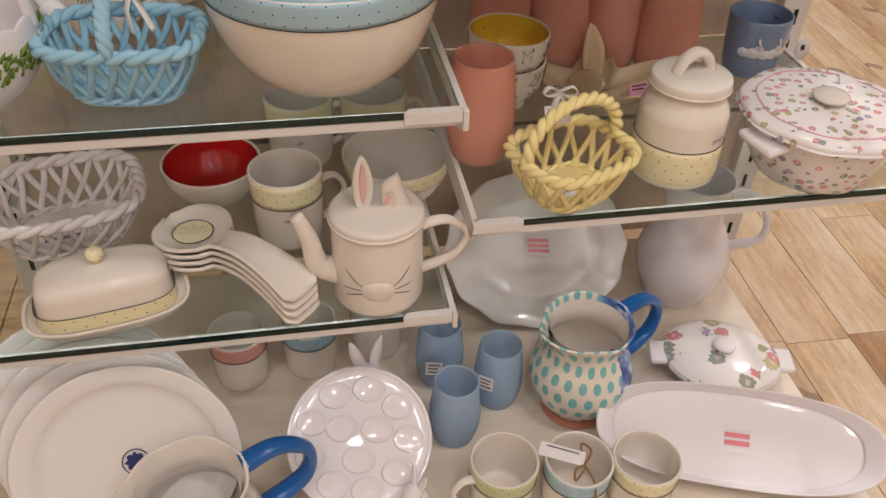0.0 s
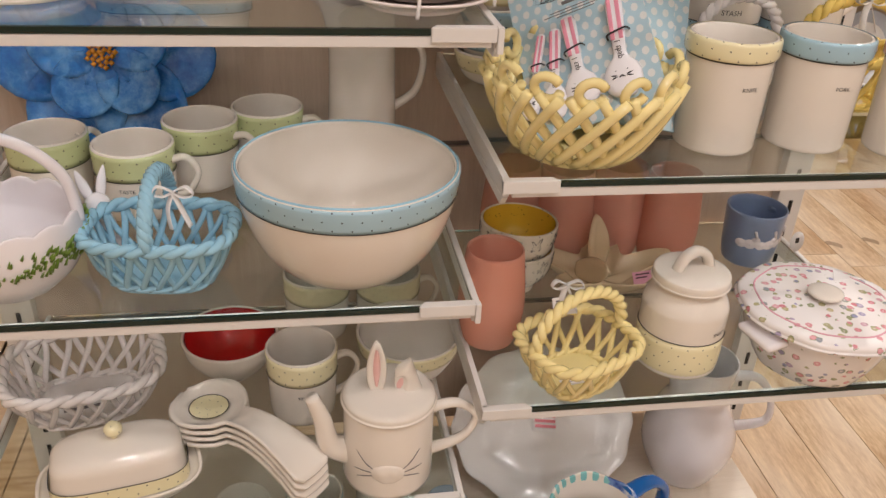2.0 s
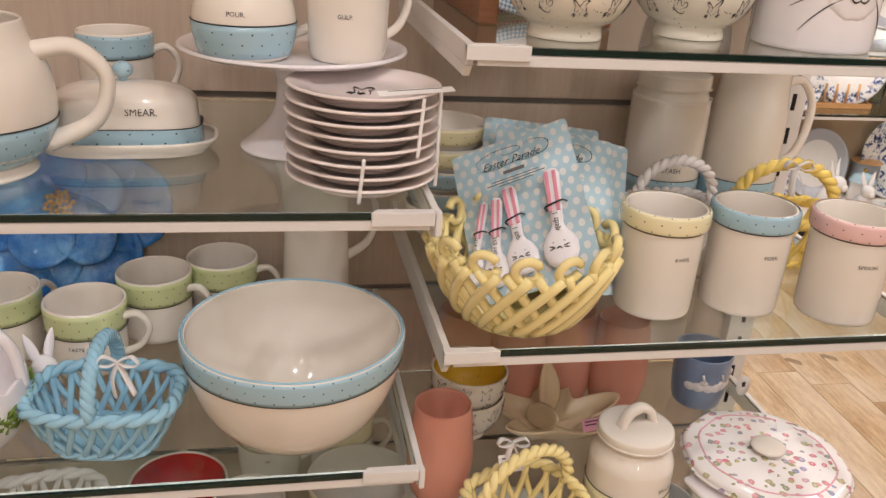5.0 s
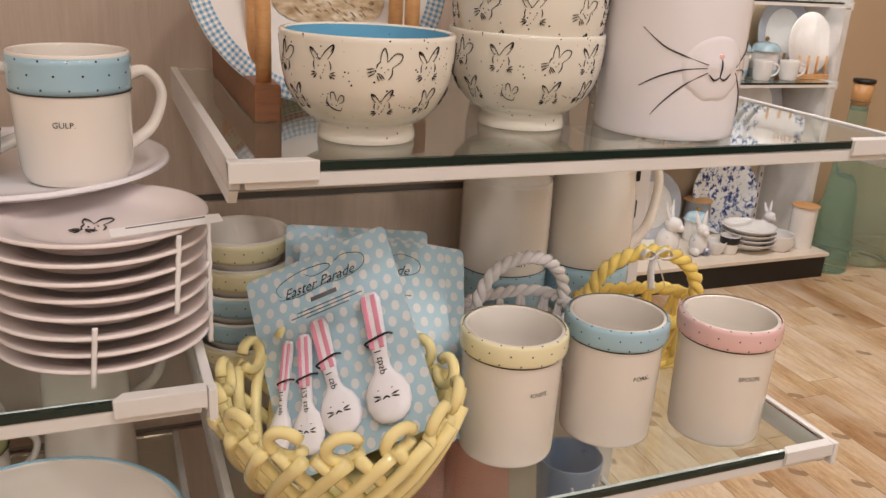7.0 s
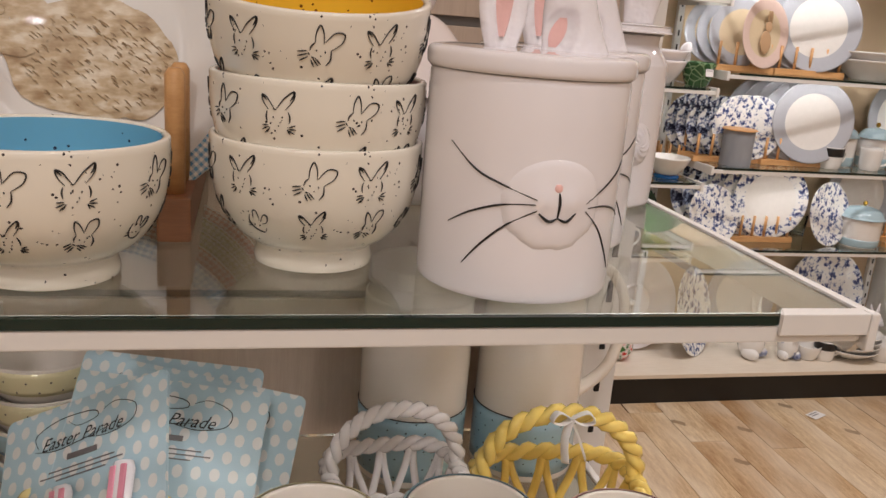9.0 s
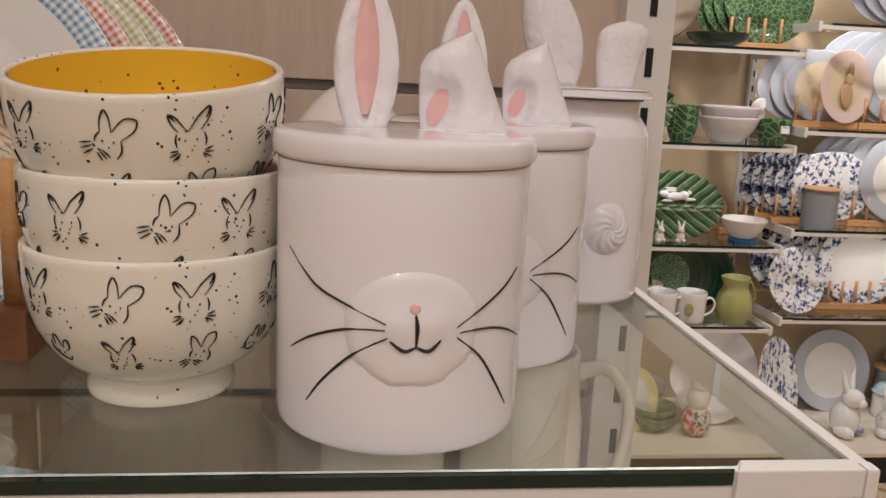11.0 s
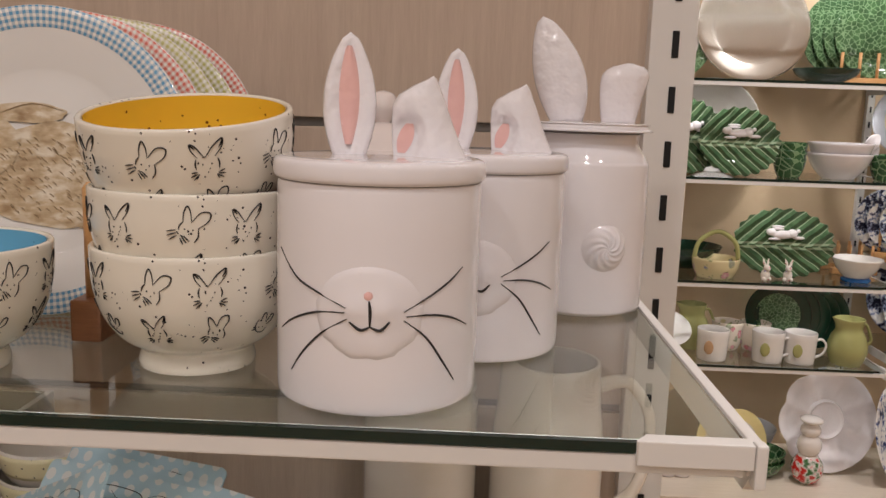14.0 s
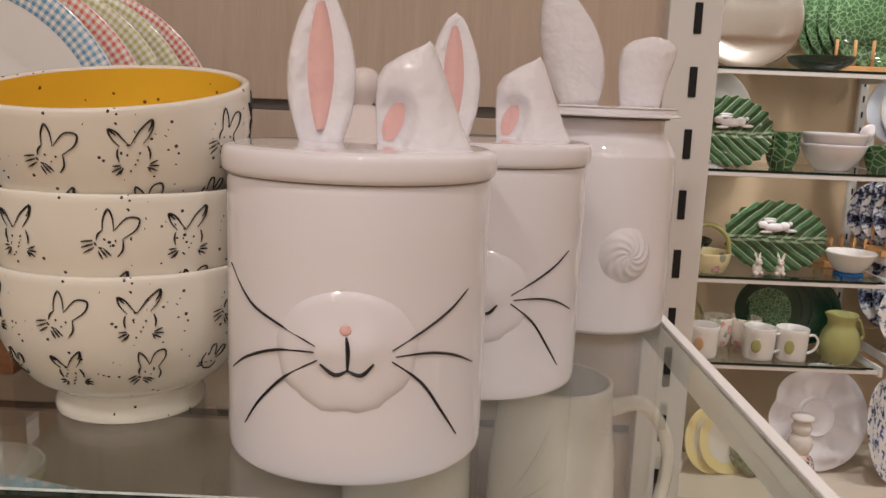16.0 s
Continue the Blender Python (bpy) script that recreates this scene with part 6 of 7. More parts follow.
for x, y, tn, lb in ((0.238, 0.066, 22, "cream pitcher with teal brush dots and cobalt blue handle"), (-0.318, -0.125, 22, "wide mouthed cream pitcher with cobalt blue handle")):
    big = x < 0
    dp = pitcher("dotted_pitcher", at(x, y, D, tn) @ Matrix.Diagonal((1.18, 1.18, 1.1, 1) if big else (1.10, 1.10, 1.12, 1)), DP, CREAM if big else TEALDOT, lb, 0.018, COBALT, (0.97, 0.38), 0.070, 0.0120, 0.002)
    part("lining", lathe("lining", [(max(r - 0.0046, 0), z) for r, z in DP[::-1] if 0.012 < z < 0.156] + [(0.0, 0.0085)], 48), CREAM, dp, "cream glaze inside")
    part("foot_band", band("foot_band", DP, 0.001, 0.013, 0.0012), TERRA, dp, "terracotta foot")

# egg plate with rabbits
ep = thing("egg_plate", Matrix.Translation((-0.118, -0.085, D + 0.006)) @ pose(0, 0, 0, 38, 0, -8), "white round egg plate with moulded hollows", "plate")
part("body", lathe("body", smooth_profile([(0.0, 0.004), (0.085, 0.0), (0.098, 0.004), (0.1015, 0.010), (0.098, 0.012), (0.085, 0.0095), (0.0, 0.010)], 4), 64, lambda x, y, z, a: (x, y + 0.101, z)), WHITE, ep)
for k in range(12):
    a, q = (2 * math.pi * k / 9, 0.070) if k < 9 else (2 * math.pi * (k - 9) / 3 + 0.5, 0.028)
    cx, cy = q * math.cos(a), 0.101 + q * math.sin(a)
    part("egg_hollow", lathe("egg_hollow", smooth_profile([(0.022, 0.0105), (0.0205, 0.0128), (0.0175, 0.0122), (0.013, 0.0112), (0.0, 0.0106)], 3), 24, lambda x, y, z, b, cx=cx, cy=cy, a=a: (cx + x * 1.05, cy + y * 0.85, z)), WHITE, ep)
rabbit_figure("rabbit_figurine", at(-0.085, 0.085, D + 0.02, 10), WHITE, "white rabbit figurine standing behind an egg plate", 1.45)
rabbit_figure("rabbit_figurine", at(-0.038, -0.090, D, -60), WHITE, "small white rabbit figurine beside an egg plate", 0.9)
single("figurine_block", box("figurine_block", -0.115, -0.055, 0.058, 0.114, D, D + 0.02, 0.004), WHITE, ORIGIN, "low white ceramic block under a figurine", "stand")

for x, y in ((0.036, 0.155), (0.118, 0.098), (0.038, 0.036)):
    tumbler(BLUEGLASS, x, y, D, "frosted pale blue stemless glass on the deck", "frosted blue glasses", 0.96)
paper_tag(Matrix.Translation((0.020, 0.116, D + 0.062)) @ pose(0, 0, 0, 86, 0, -12), 0.026, 0.026, "white price sticker on a blue glass", 3)
paper_tag(Matrix.Translation((0.090, 0.066, D + 0.072)) @ pose(0, 0, 0, 86, 0, -35), 0.024, 0.026, "white price sticker on a frosted glass", 3)
leaning("scalloped_plate", Matrix.Translation((0.232, 0.330, D + 0.103)) @ pose(0, 0, 0, 50, 0, 0), smooth_profile([(0.0, 0.003), (0.09, 0.003), (0.094, 0.0), (0.10, 0.003), (0.13, 0.016), (0.158, 0.021), (0.159, 0.024), (0.152, 0.024), (0.128, 0.019), (0.098, 0.009), (0.0, 0.0085)], 3), PLATE, "large white scalloped plate leaning back", lambda x, y, z, a: (x * (1 + 0.018 * math.cos(12 * a)), y * (1 + 0.018 * math.cos(12 * a)) * 0.84, z), 96)
PINKLABEL = plain("pink_white_label", (226, 130, 140), 0.6)
paper_tag(Matrix.Translation((0.236, 0.322, D + 0.117)) @ pose(0, 0, 0, 50, 0, -12), 0.040, 0.034, "pink and white paper sticker on a plate", 0)
for k in range(3):
    paper_tag(Matrix.Translation((0.236, 0.320 - 0.0005 + (k - 1) * 0.006, D + 0.1195 + (k - 1) * 0.007)) @ pose(0, 0, 0, 50, 0, -12), 0.036, 0.005, "pink printed stripe of a plate sticker", 0, PINKLABEL)
pitcher("white_pitcher", at(0.500, 0.300, D, -25) @ Matrix.Diagonal((1.0, 1.0, 1.2, 1)), smooth_profile([(0.050, 0.0), (0.056, 0.006), (0.078, 0.05), (0.080, 0.085), (0.062, 0.125), (0.050, 0.150), (0.056, 0.205)], 5), WHITE, "glossy white ceramic water pitcher", 0.022, None, (0.92, 0.50), 0.062, 0.0095)
fd = thing("covered_dish", at(0.487, 0.090, D, -14), "white covered dish with rose bouquet print and side grips", "dish")
ovw = lambda x, y, z, a: (x * 1.10, y * 0.95, z)
part("body", lathe("body", vessel(smooth_profile([(0.055, 0), (0.060, 0.004), (0.075, 0.03), (0.080, 0.042)], 4), 0.004), 56, ovw), WHITE, fd)
fdl = part("lid", lathe("lid", smooth_profile([(0.0, 0.0435), (0.080, 0.0435), (0.084, 0.046), (0.082, 0.050), (0.06, 0.058), (0.0, 0.063)], 4), 56, ovw), floral("bouquet_print_glaze", (242, 236, 234), 26.0), fd)
part("knob", lathe("knob", smooth_profile([(0.010, 0.062), (0.010, 0.066), (0.018, 0.070), (0.012, 0.075), (0.0, 0.076)], 3), 24), WHITE, fdl)
for sx in (-1, 1):
    part("side_grip", mesh_of("side_grip", *box_data(-0.018, 0.018, -0.024, 0.024, -0.005, 0.005, 0.004)), WHITE, fd).location = (sx * 0.097, 0, 0.044)
tray = thing("oval_tray", Matrix.Translation((0.436, -0.072, D + 0.046)) @ pose(0, 0, 0, 34, 0, -19), "long white oval tray propped on its edge", "tray")


def tw(x, y, z, a):
    px, py = squircle(a, 0.205, 0.072, 2.6)
    k = math.hypot(x, y)
    return (px * k, py * k, z)


part("body", lathe("body", smooth_profile([(0.0, 0.002), (0.80, 0.0), (0.90, 0.006), (0.99, 0.026), (1.0, 0.029), (0.975, 0.029), (0.88, 0.010), (0.78, 0.006), (0.0, 0.006)], 4), 80, tw), WHITE, tray)
for k in range(4):
    part("sticker_stripe", box("sticker_stripe", -0.018, 0.018, 0.012 - k * 0.011, 0.019 - k * 0.011, 0.0065, 0.0072), PINKLABEL if k in (1, 2) else PAPER, tray, "pink and white sticker")
for (x, y), mt, lb in zip(((0.082, -0.085), (0.183, -0.100), (0.276, -0.112)), (GREEN_DOT, BLUE_DOT, YELLOW_DOT), ("green", "blue", "yellow")):
    mug("mug", at(x, y, D), mt, f"cream mug with {lb} dotted rim at the deck front", "mug", 0.047, 0.088, "", 195 if lb == "green" else None, "front row mugs")
twn = thing("twine_bow", at(0.186, -0.112, D + 0.090), "brown twine bow with paper gift tag on a mug", "twine")
TWINE = plain("jute_twine", (150, 110, 70), 0.8)
for pts in ([(0, 0, 0), (-0.016, -0.010, 0.006), (-0.02, -0.024, 0.002), (0, -0.004, 0)], [(0, 0, 0), (0.012, 0.012, 0.012), (0.004, 0.03, 0.006), (0, 0, 0)], [(0, 0, 0), (0.006, -0.03, -0.004), (0.004, -0.045, -0.03)]):
    part("twine_strand", tube("twine_strand", spline(pts, 5), 0.0016, 6), TWINE, twn)
paper_tag(Matrix.Translation((0.160, -0.092, D + 0.094)) @ pose(0, 0, 0, 18, 0, -28), 0.062, 0.020, "white gift tag lying over a mug", 1)
BLUSH = glaze("blush_band_glaze", (224, 160, 150), 0.15)
for x, y, mt, lb in ((-0.275, 0.205, BLUSH, "cream mug with blush pink rim under the shelf"), (-0.165, 0.215, BLUE_DOT, "cream mug with blue band under the shelf"), (-0.055, 0.240, None, "plain cream mug under the shelf")):
    mug("mug", at(x, y, D), mt, lb, "mug", 0.044, 0.098, "", None)


# ---- the far display ----
def leaf_mat(name, dark, light, scale=30.0, grain=9.0):
    m = Nodes(name)
    tc = m.add("ShaderNodeTexCoord")
    v = m.add("ShaderNodeTexVoronoi")
    v.feature = "DISTANCE_TO_EDGE"
    v.inputs["Scale"].default_value = scale
    m.link(tc.outputs["Object"], v.inputs["Vector"])
    vein = m.math("MULTIPLY", m.math("LESS_THAN", v.outputs["Distance"], 0.06), 0.55)
    col = m.mix(vein, m.mix(m.noise(grain, 3.0), lin(dark), lin(light)), lin((150, 182, 138)))
    m.set(col, 0.12, 0, 0.4)
    m.bump(v.outputs["Distance"], 0.6, 0.004)
    return m.mat


def blue_print(name, scale=38.0, level=0.56, deep=(52, 64, 112)):
    m = Nodes(name)
    f = m.noise(scale, 4.0, rough=0.6)
    m.set(m.ramp(f, [(level - 0.05, lin((238, 236, 234))), (level, lin((150, 160, 190))), (level + 0.07, lin(deep))]), 0.14, 0, 0.3)
    return m.mat


CABBAGE = leaf_mat("cabbage_green_glaze", (18, 56, 34), (66, 110, 66), 34.0)
LEAFPLATE = leaf_mat("cabbage_plate_glaze", (10, 40, 26), (92, 128, 84), 9.0, 4.5)
DARKGREEN = glaze("dark_green_glaze", (26, 58, 44), 0.12, 0.6, 0.4, 3.0)
LIME = glaze("lime_glaze", (176, 176, 116), 0.14, 0.8)
BLUEPRINT = blue_print("blue_floral_print", 7.5, 0.55)
BLACKPRINT = blue_print("dark_floral_print", 6.0, 0.50, (44, 46, 66))
GREYPLATE = glaze("grey_rim_glaze", (186, 188, 196), 0.15)
AQUA = glaze("aqua_lid_glaze", (174, 198, 208), 0.15)
GREYPOT = plain("grey_stoneware", (150, 152, 158), 0.6, 0.0, 0.15)
SILVER = plain("hammered_silver", (214, 206, 196), 0.18, 0.9, 0.1)
TAN = glaze("tan_rabbit_glaze", (196, 160, 124), 0.25)
GREENGLASS = glassy("sea_green_glass", (206, 234, 224), 0.05, 1.12, 0.12)

FAR_FRONT, FAR_BACK = 2.34, 2.755
far = thing("wall_display", ORIGIN, "wall display with glass shelves and black plinth", "display stand")
part("plinth", box("plinth", 0.55, 3.09, 2.250, FAR_BACK, 0.0, 0.105, 0.004), KICK, far, "black painted plinth")
part("deck", box("deck", 0.55, 3.10, 2.240, FAR_BACK, 0.1055, 0.122, 0.002), DECK, far, "pale laminate deck")
part("end_panel", box("end_panel", 3.105, 3.14, 2.44, FAR_BACK, 0.0, 2.3, 0.002), METAL, far, "white end panel")
for x in (0.72, 1.93, 3.07):
    u = part("upright", box("upright", x - 0.013, x + 0.013, FAR_BACK - 0.02, FAR_BACK, 0.122, 2.3, 0.001), METAL, far, "slotted upright")
    me = box("slot", -0.003, 0.003, -0.001, 0.002, -0.011, 0.011)
    for k in range(34):
        s = part("slot", me, SLOT, u)
        s.location = (x, FAR_BACK - 0.0205, 0.16 + 0.055 * k)
FAR_L, FAR_R = (0.60, 1.910), (1.935, 3.035)
FZL, FZR = (1.842, 1.504, 1.188, 0.843, 0.555), (1.940, 1.595, 1.250, 0.905, 0.590)
for (x0, x1), zs in ((FAR_L, FZL), (FAR_R, FZR)):
    for z in zs:
        s = thing("far_glass_shelf", Matrix.Translation((x0, FAR_FRONT, z)), "glass shelf of the wall display with white rails", "shelf", "glass shelves of the wall display")
        w, dp = x1 - x0, FAR_BACK - 0.025 - FAR_FRONT
        part("glass_pane", box("glass_pane", 0.006, w - 0.006, 0.004, dp, -0.008, -0.0005), GLASS, s).visible_shadow = False
        part("glass_edge", box("glass_edge", 0.05, w - 0.05, 0.0, 0.0035, -0.008, -0.0005), GLASS_EDGE, s, "dark glass edge")
        part("front_rail", box("front_rail", 0.0, w, 0.001, 0.014, -0.022, -0.0085, 0.001), METAL, s)
        for xa in (0.0, w - 0.006):
            part("side_rail", box("side_rail", xa, xa + 0.006, 0.002, dp, -0.028, 0.001), METAL, s)
            part("end_cap", box("end_cap", xa - 0.002, xa + 0.01, -0.004, 0.06, -0.03, 0.003, 0.002), METAL, s)

FP = lathe("plate_body", smooth_profile([(0.0, 0.004), (0.62, 0.0), (0.66, 0.01), (1.0, 0.085), (1.0, 0.11), (0.68, 0.055), (0.60, 0.04), (0.0, 0.04)], 3), 40)
FC = lathe("plate_centre", [(0.0, 0.046), (0.60, 0.046), (0.70, 0.0625)], 40)


def far_plate(x, y, z, r, rim, centre, label, lean=80, turn=0, group="plates of the wall display", sx=1.0):
    p = thing("plate", Matrix.Translation((x, y, z + r * 0.985)) @ pose(0, 0, 0, lean, 0, turn) @ Matrix.Diagonal((r * sx, r, r * 0.9, 1)), label, "plate", group)
    me = FP.copy()
    me.materials.clear()
    part("plate_body", me, rim, p)
    me = FC.copy()
    me.materials.clear()
    part("plate_centre", me, centre, p)
    return p


def veined(name, dark, light, pale):
    """Leaf glaze: a midrib with side veins running out from it, on mottled green."""
    m = Nodes(name)
    tc = m.add("ShaderNodeTexCoord")
    sep = m.add("ShaderNodeSeparateXYZ")
    m.link(tc.outputs["Object"], sep.inputs[0])
    side = m.math("ABSOLUTE", m.math("ADD", sep.outputs[1], m.math("MULTIPLY", m.noise(3.0), 0.12)))
    run = m.math("SUBTRACT", sep.outputs[0], m.math("MULTIPLY", side, 0.85))
    saw = m.math("ABSOLUTE", m.math("SUBTRACT", m.math("FRACT", m.math("ADD", m.math("MULTIPLY", run, 3.4), 20.0)), 0.5))
    vein = m.math("MAXIMUM", m.math("LESS_THAN", saw, 0.065), m.math("LESS_THAN", m.math("ABSOLUTE", m.math("SUBTRACT", side, 0.06)), 0.035))
    col = m.mix(m.math("MULTIPLY", vein, 0.75), m.mix(m.noise(5.0, 4.0), lin(dark), lin(light)), lin(pale))
    m.set(col, 0.1, 0, 0.4)
    m.bump(saw, 0.7, 0.05)
    return m.mat


LEAFVEIN = veined("veined_leaf_glaze", (36, 70, 46), (100, 128, 90), (174, 192, 160))


def leaf_dish(x, y, z, rx, ry, label, lean=74):
    """An oval leaf dish with a frilled rim and a leaping rabbit moulded across its top."""
    p = thing("leaf_dish", Matrix.Translation((x, y, z + ry * 0.985)) @ pose(0, 0, 0, lean, 0, 0), label, "plate", "leaf dishes of the wall display")
    b = part("plate_body", lathe("plate_body", smooth_profile([(0.0, 0.02), (0.6, 0.0), (0.66, 0.03), (1.0, 0.14), (1.0, 0.18), (0.66, 0.10), (0.5, 0.07), (0.0, 0.06)], 5), 96, lambda u, v, w, a: (u * (1 + 0.035 * math.cos(22 * a)), v * (1 + 0.035 * math.cos(22 * a)), w + 0.035 * math.cos(22 * a) * max(math.hypot(u, v) - 0.5, 0))), LEAFVEIN, p)
    b.scale = (rx, ry, 0.11)
    s = min(rx, ry) / 0.115
    bits = [ball_data((0.0, 0.030, 0.016), (0.040, 0.015, 0.011)), ball_data((-0.042, 0.038, 0.017), (0.017, 0.013, 0.011)), ball_data((0.030, 0.034, 0.017), (0.018, 0.016, 0.012)), ball_data((0.052, 0.020, 0.014), (0.022, 0.006, 0.006)), ball_data((-0.030, 0.014, 0.014), (0.022, 0.005, 0.006)), ball_data((0.052, 0.044, 0.014), (0.007, 0.007, 0.007))]
    for dy in (0.0, 0.008):
        bits.append(ball_data((-0.018, 0.050 + dy, 0.016), (0.022, 0.0045, 0.005)))
    r = part("moulded_rabbit", mesh_of("moulded_rabbit", *joined(bits)), WHITE, p, "white moulded leaping rabbit")
    r.scale = (s, s, s)
    return p


def far_rack(x, y, z, w, n=5):
    k = thing("plate_rack", at(x, y, z), "light wooden plate rack with dowels", "plate rack", "racks of the wall display")
    for yy in (-0.05, 0.05):
        part("rail", box("rail", -w / 2, w / 2, yy - 0.012, yy + 0.012, 0.0, 0.022, 0.002), STANDWOOD, k)
        for i in range(n):
            part("dowel", tube("dowel", [(-w / 2 + 0.02 + i * (w - 0.04) / (n - 1), yy, 0.02), (-w / 2 + 0.02 + i * (w - 0.04) / (n - 1), yy, 0.105)], 0.0055, 8), STANDWOOD, k)


def far_row(x, z, n, r, rim, centre, label, step=0.036, turn=38, y=2.50):
    """Plates standing one behind another in a rack, turned towards the aisle."""
    far_rack(x + step * n * 0.5 + 0.02, y, z, step * n + 0.14, n + 1)
    for i in range(n):
        far_plate(x + i * step, y + 0.05 - 0.026 * i, z + 0.022, r, rim, centre, label, 84, -turn * 0.3)


def pot(name, x, y, z, prof, mat, label, category, lid=None, lid_mat=None, knob=None, handle=False, group="", turn=0):
    c = thing(name, at(x, y, z, turn), label, category, group)
    pr = smooth_profile(prof, 4)
    part("body", lathe("body", vessel(pr, 0.004), 36), mat, c)
    h, r = pr[-1][1], pr[-1][0]
    if lid:
        part("lid", lathe("lid", smooth_profile([(0.0, h + 0.002), (r + 0.003, h + 0.002), (r + 0.003, h + 0.008), (r * 0.75, h + lid * 0.75), (0.0, h + lid)], 4), 36), lid_mat, c)
    if knob:
        part("knob", lathe("knob", smooth_profile([(0.004, h + lid), (0.009, h + lid + 0.008), (0.006, h + lid + 0.018), (0.0, h + lid + 0.02)], 3), 16), knob, c)
    if handle:
        part("handle", bar_handle("handle", r - 0.002, h * 0.8, r * 0.95, h * 0.2, 0.03, 0.006), mat, c)
    return c


BLUSHRIM = glaze("blush_rim_glaze", (226, 200, 190), 0.14)
SANDY = glaze("sandy_plate_glaze", (222, 202, 170), 0.14)
GOLD = plain("gold_lustre", (200, 160, 70), 0.25, 0.9)
# right bay, second shelf from the top
z = FZR[2]
far_row(1.985, z, 3, 0.120, GREYPLATE, SANDY, "pale side plate standing in a rack")
far_plate(2.115, 2.44, z + 0.022, 0.122, BLUSHRIM, SANDY, "side plate with pink rim and rabbit picture", 84, 18)
rb = thing("rabbit_picture", Matrix.Translation((2.115, 2.428, z + 0.142)) @ pose(0, 0, 0, 84, 0, 18), "brown rabbit picture on a side plate", "print")
part("painted_body", mesh_of("painted_body", *ball_data((0, -0.03, 0.004), (0.030, 0.042, 0.003))), TAN, rb)
part("painted_head", mesh_of("painted_head", *ball_data((0.012, 0.025, 0.004), (0.020, 0.020, 0.003))), TAN, rb)
for e_ in (0.0, 0.012):
    part("painted_ear", mesh_of("painted_ear", *ball_data((0.012 + e_, 0.060, 0.004), (0.007, 0.024, 0.003))), TAN, rb)
far_row(2.24, z, 4, 0.160, GREYPLATE, PLATE, "grey rimmed dinner plate standing in a rack", 0.040)
for k in range(2):
    pot("serving_bowl", 2.62, 2.47, z + k * 0.03, [(0.06, 0), (0.11, 0.04), (0.15, 0.075)], PLATE, "wide white serving bowl in a nest", "bowl")
single("carton", box("carton", 2.545, 2.655, 2.62, 2.70, z, z + 0.20, 0.002), GREYPOT, ORIGIN, "grey printed product carton", "box")
for k in range(3):
    pot("jar", 2.82 + 0.11 * k, 2.55, z, [(0.045, 0), (0.05, 0.02), (0.05, 0.11)], PLATE, "white lidded kitchen jar", "jar", 0.02, AQUA, GOLD)
# right bay, third shelf
z = FZR[3]
for i in range(4):
    far_plate(1.975 + 0.033 * i, 2.60 - 0.024 * i, z + 0.02, 0.112, BLACKPRINT, BLACKPRINT, "dark blue floral side plate in a rack", 84, -8)
far_rack(2.09, 2.52, z, 0.34, 6)
for i in range(2):
    far_plate(2.115 + 0.05 * i, 2.48, z + 0.02, 0.118, BLUEPRINT, BLUEPRINT, "blue and white floral plate in a rack", 84, -5)
pot("canister", 2.075, 2.42, z, [(0.056, 0), (0.058, 0.005), (0.058, 0.13)], GREYPOT, "grey ribbed canister with wooden lid", "canister", 0.012, STANDWOOD)
far_row(2.25, z, 5, 0.155, GREYPLATE, PLATE, "white dinner plate with grey rim in a rack", 0.036)
mugp = [(0.034, 0), (0.040, 0.02), (0.045, 0.085)]
bm2 = pot("mug", 2.50, 2.43, z, mugp, PLATE, "white mug with broad black band", "mug", None, None, None, True, "banded mugs", 10)
part("black_band", band("black_band", smooth_profile(mugp, 4), 0.050, 0.083), INK, bm2)
for k, xx in enumerate((2.595, 2.76)):
    jr = pot("tureen", xx, 2.52, z, [(0.055, 0), (0.062, 0.02), (0.064, 0.115)], PLATE, "white lidded jar with aqua dome and gold knob", "jar", 0.045, AQUA, GOLD)
    part("aqua_foot", band("aqua_foot", smooth_profile([(0.055, 0), (0.062, 0.02), (0.064, 0.115)], 4), 0.004, 0.04), AQUA, jr)
for xx in (2.68, 2.83):
    pot("mug", xx, 2.43, z, mugp, PLATE, "plain white mug on a glass shelf", "mug", None, None, None, True, "plain mugs", -20)
far_plate(2.93, 2.62, z + 0.02, 0.165, GREYPLATE, PLATE, "large white plate standing at the back", 80, 5)
far_plate(2.98, 2.50, z + 0.02, 0.135, PLATE, PLATE, "plain white dinner plate in a rack", 82, 5)
far_rack(2.98, 2.50, z, 0.2, 4)
# right bay, lowest shelf
z = FZR[4]
far_plate(2.025, 2.43, z, 0.115, BLUEPRINT, BLUEPRINT, "blue floral salad plate leaning forward", 72, 10)
for i in range(6):
    far_plate(2.10 + 0.042 * i, 2.62 - 0.024 * i, z + 0.02, 0.150, BLACKPRINT if i < 2 else BLUEPRINT, PLATE, "floral rimmed dinner plate in a rack", 84, -10)
far_rack(2.24, 2.52, z, 0.36, 7)
for k in range(3):
    single("glass_cup", lathe("glass_cup", vessel([(0.03, 0), (0.035, 0.085)], 0.003), 24), GLASS, at(2.40 + 0.07 * k, 2.60, z), "clear glass cup on a glass shelf", "glass", "clear cups")
far_plate(2.56, 2.46, z, 0.125, BLUEPRINT, BLUEPRINT, "blue floral plate standing upright", 78, 12, sx=0.86)
jr = pot("tureen", 2.72, 2.45, z, [(0.07, 0), (0.078, 0.02), (0.080, 0.115)], PLATE, "large white jar with aqua dome lid", "jar", 0.05, AQUA, GOLD)
part("aqua_foot", band("aqua_foot", smooth_profile([(0.07, 0), (0.078, 0.02), (0.080, 0.115)], 4), 0.004, 0.035), AQUA, jr)
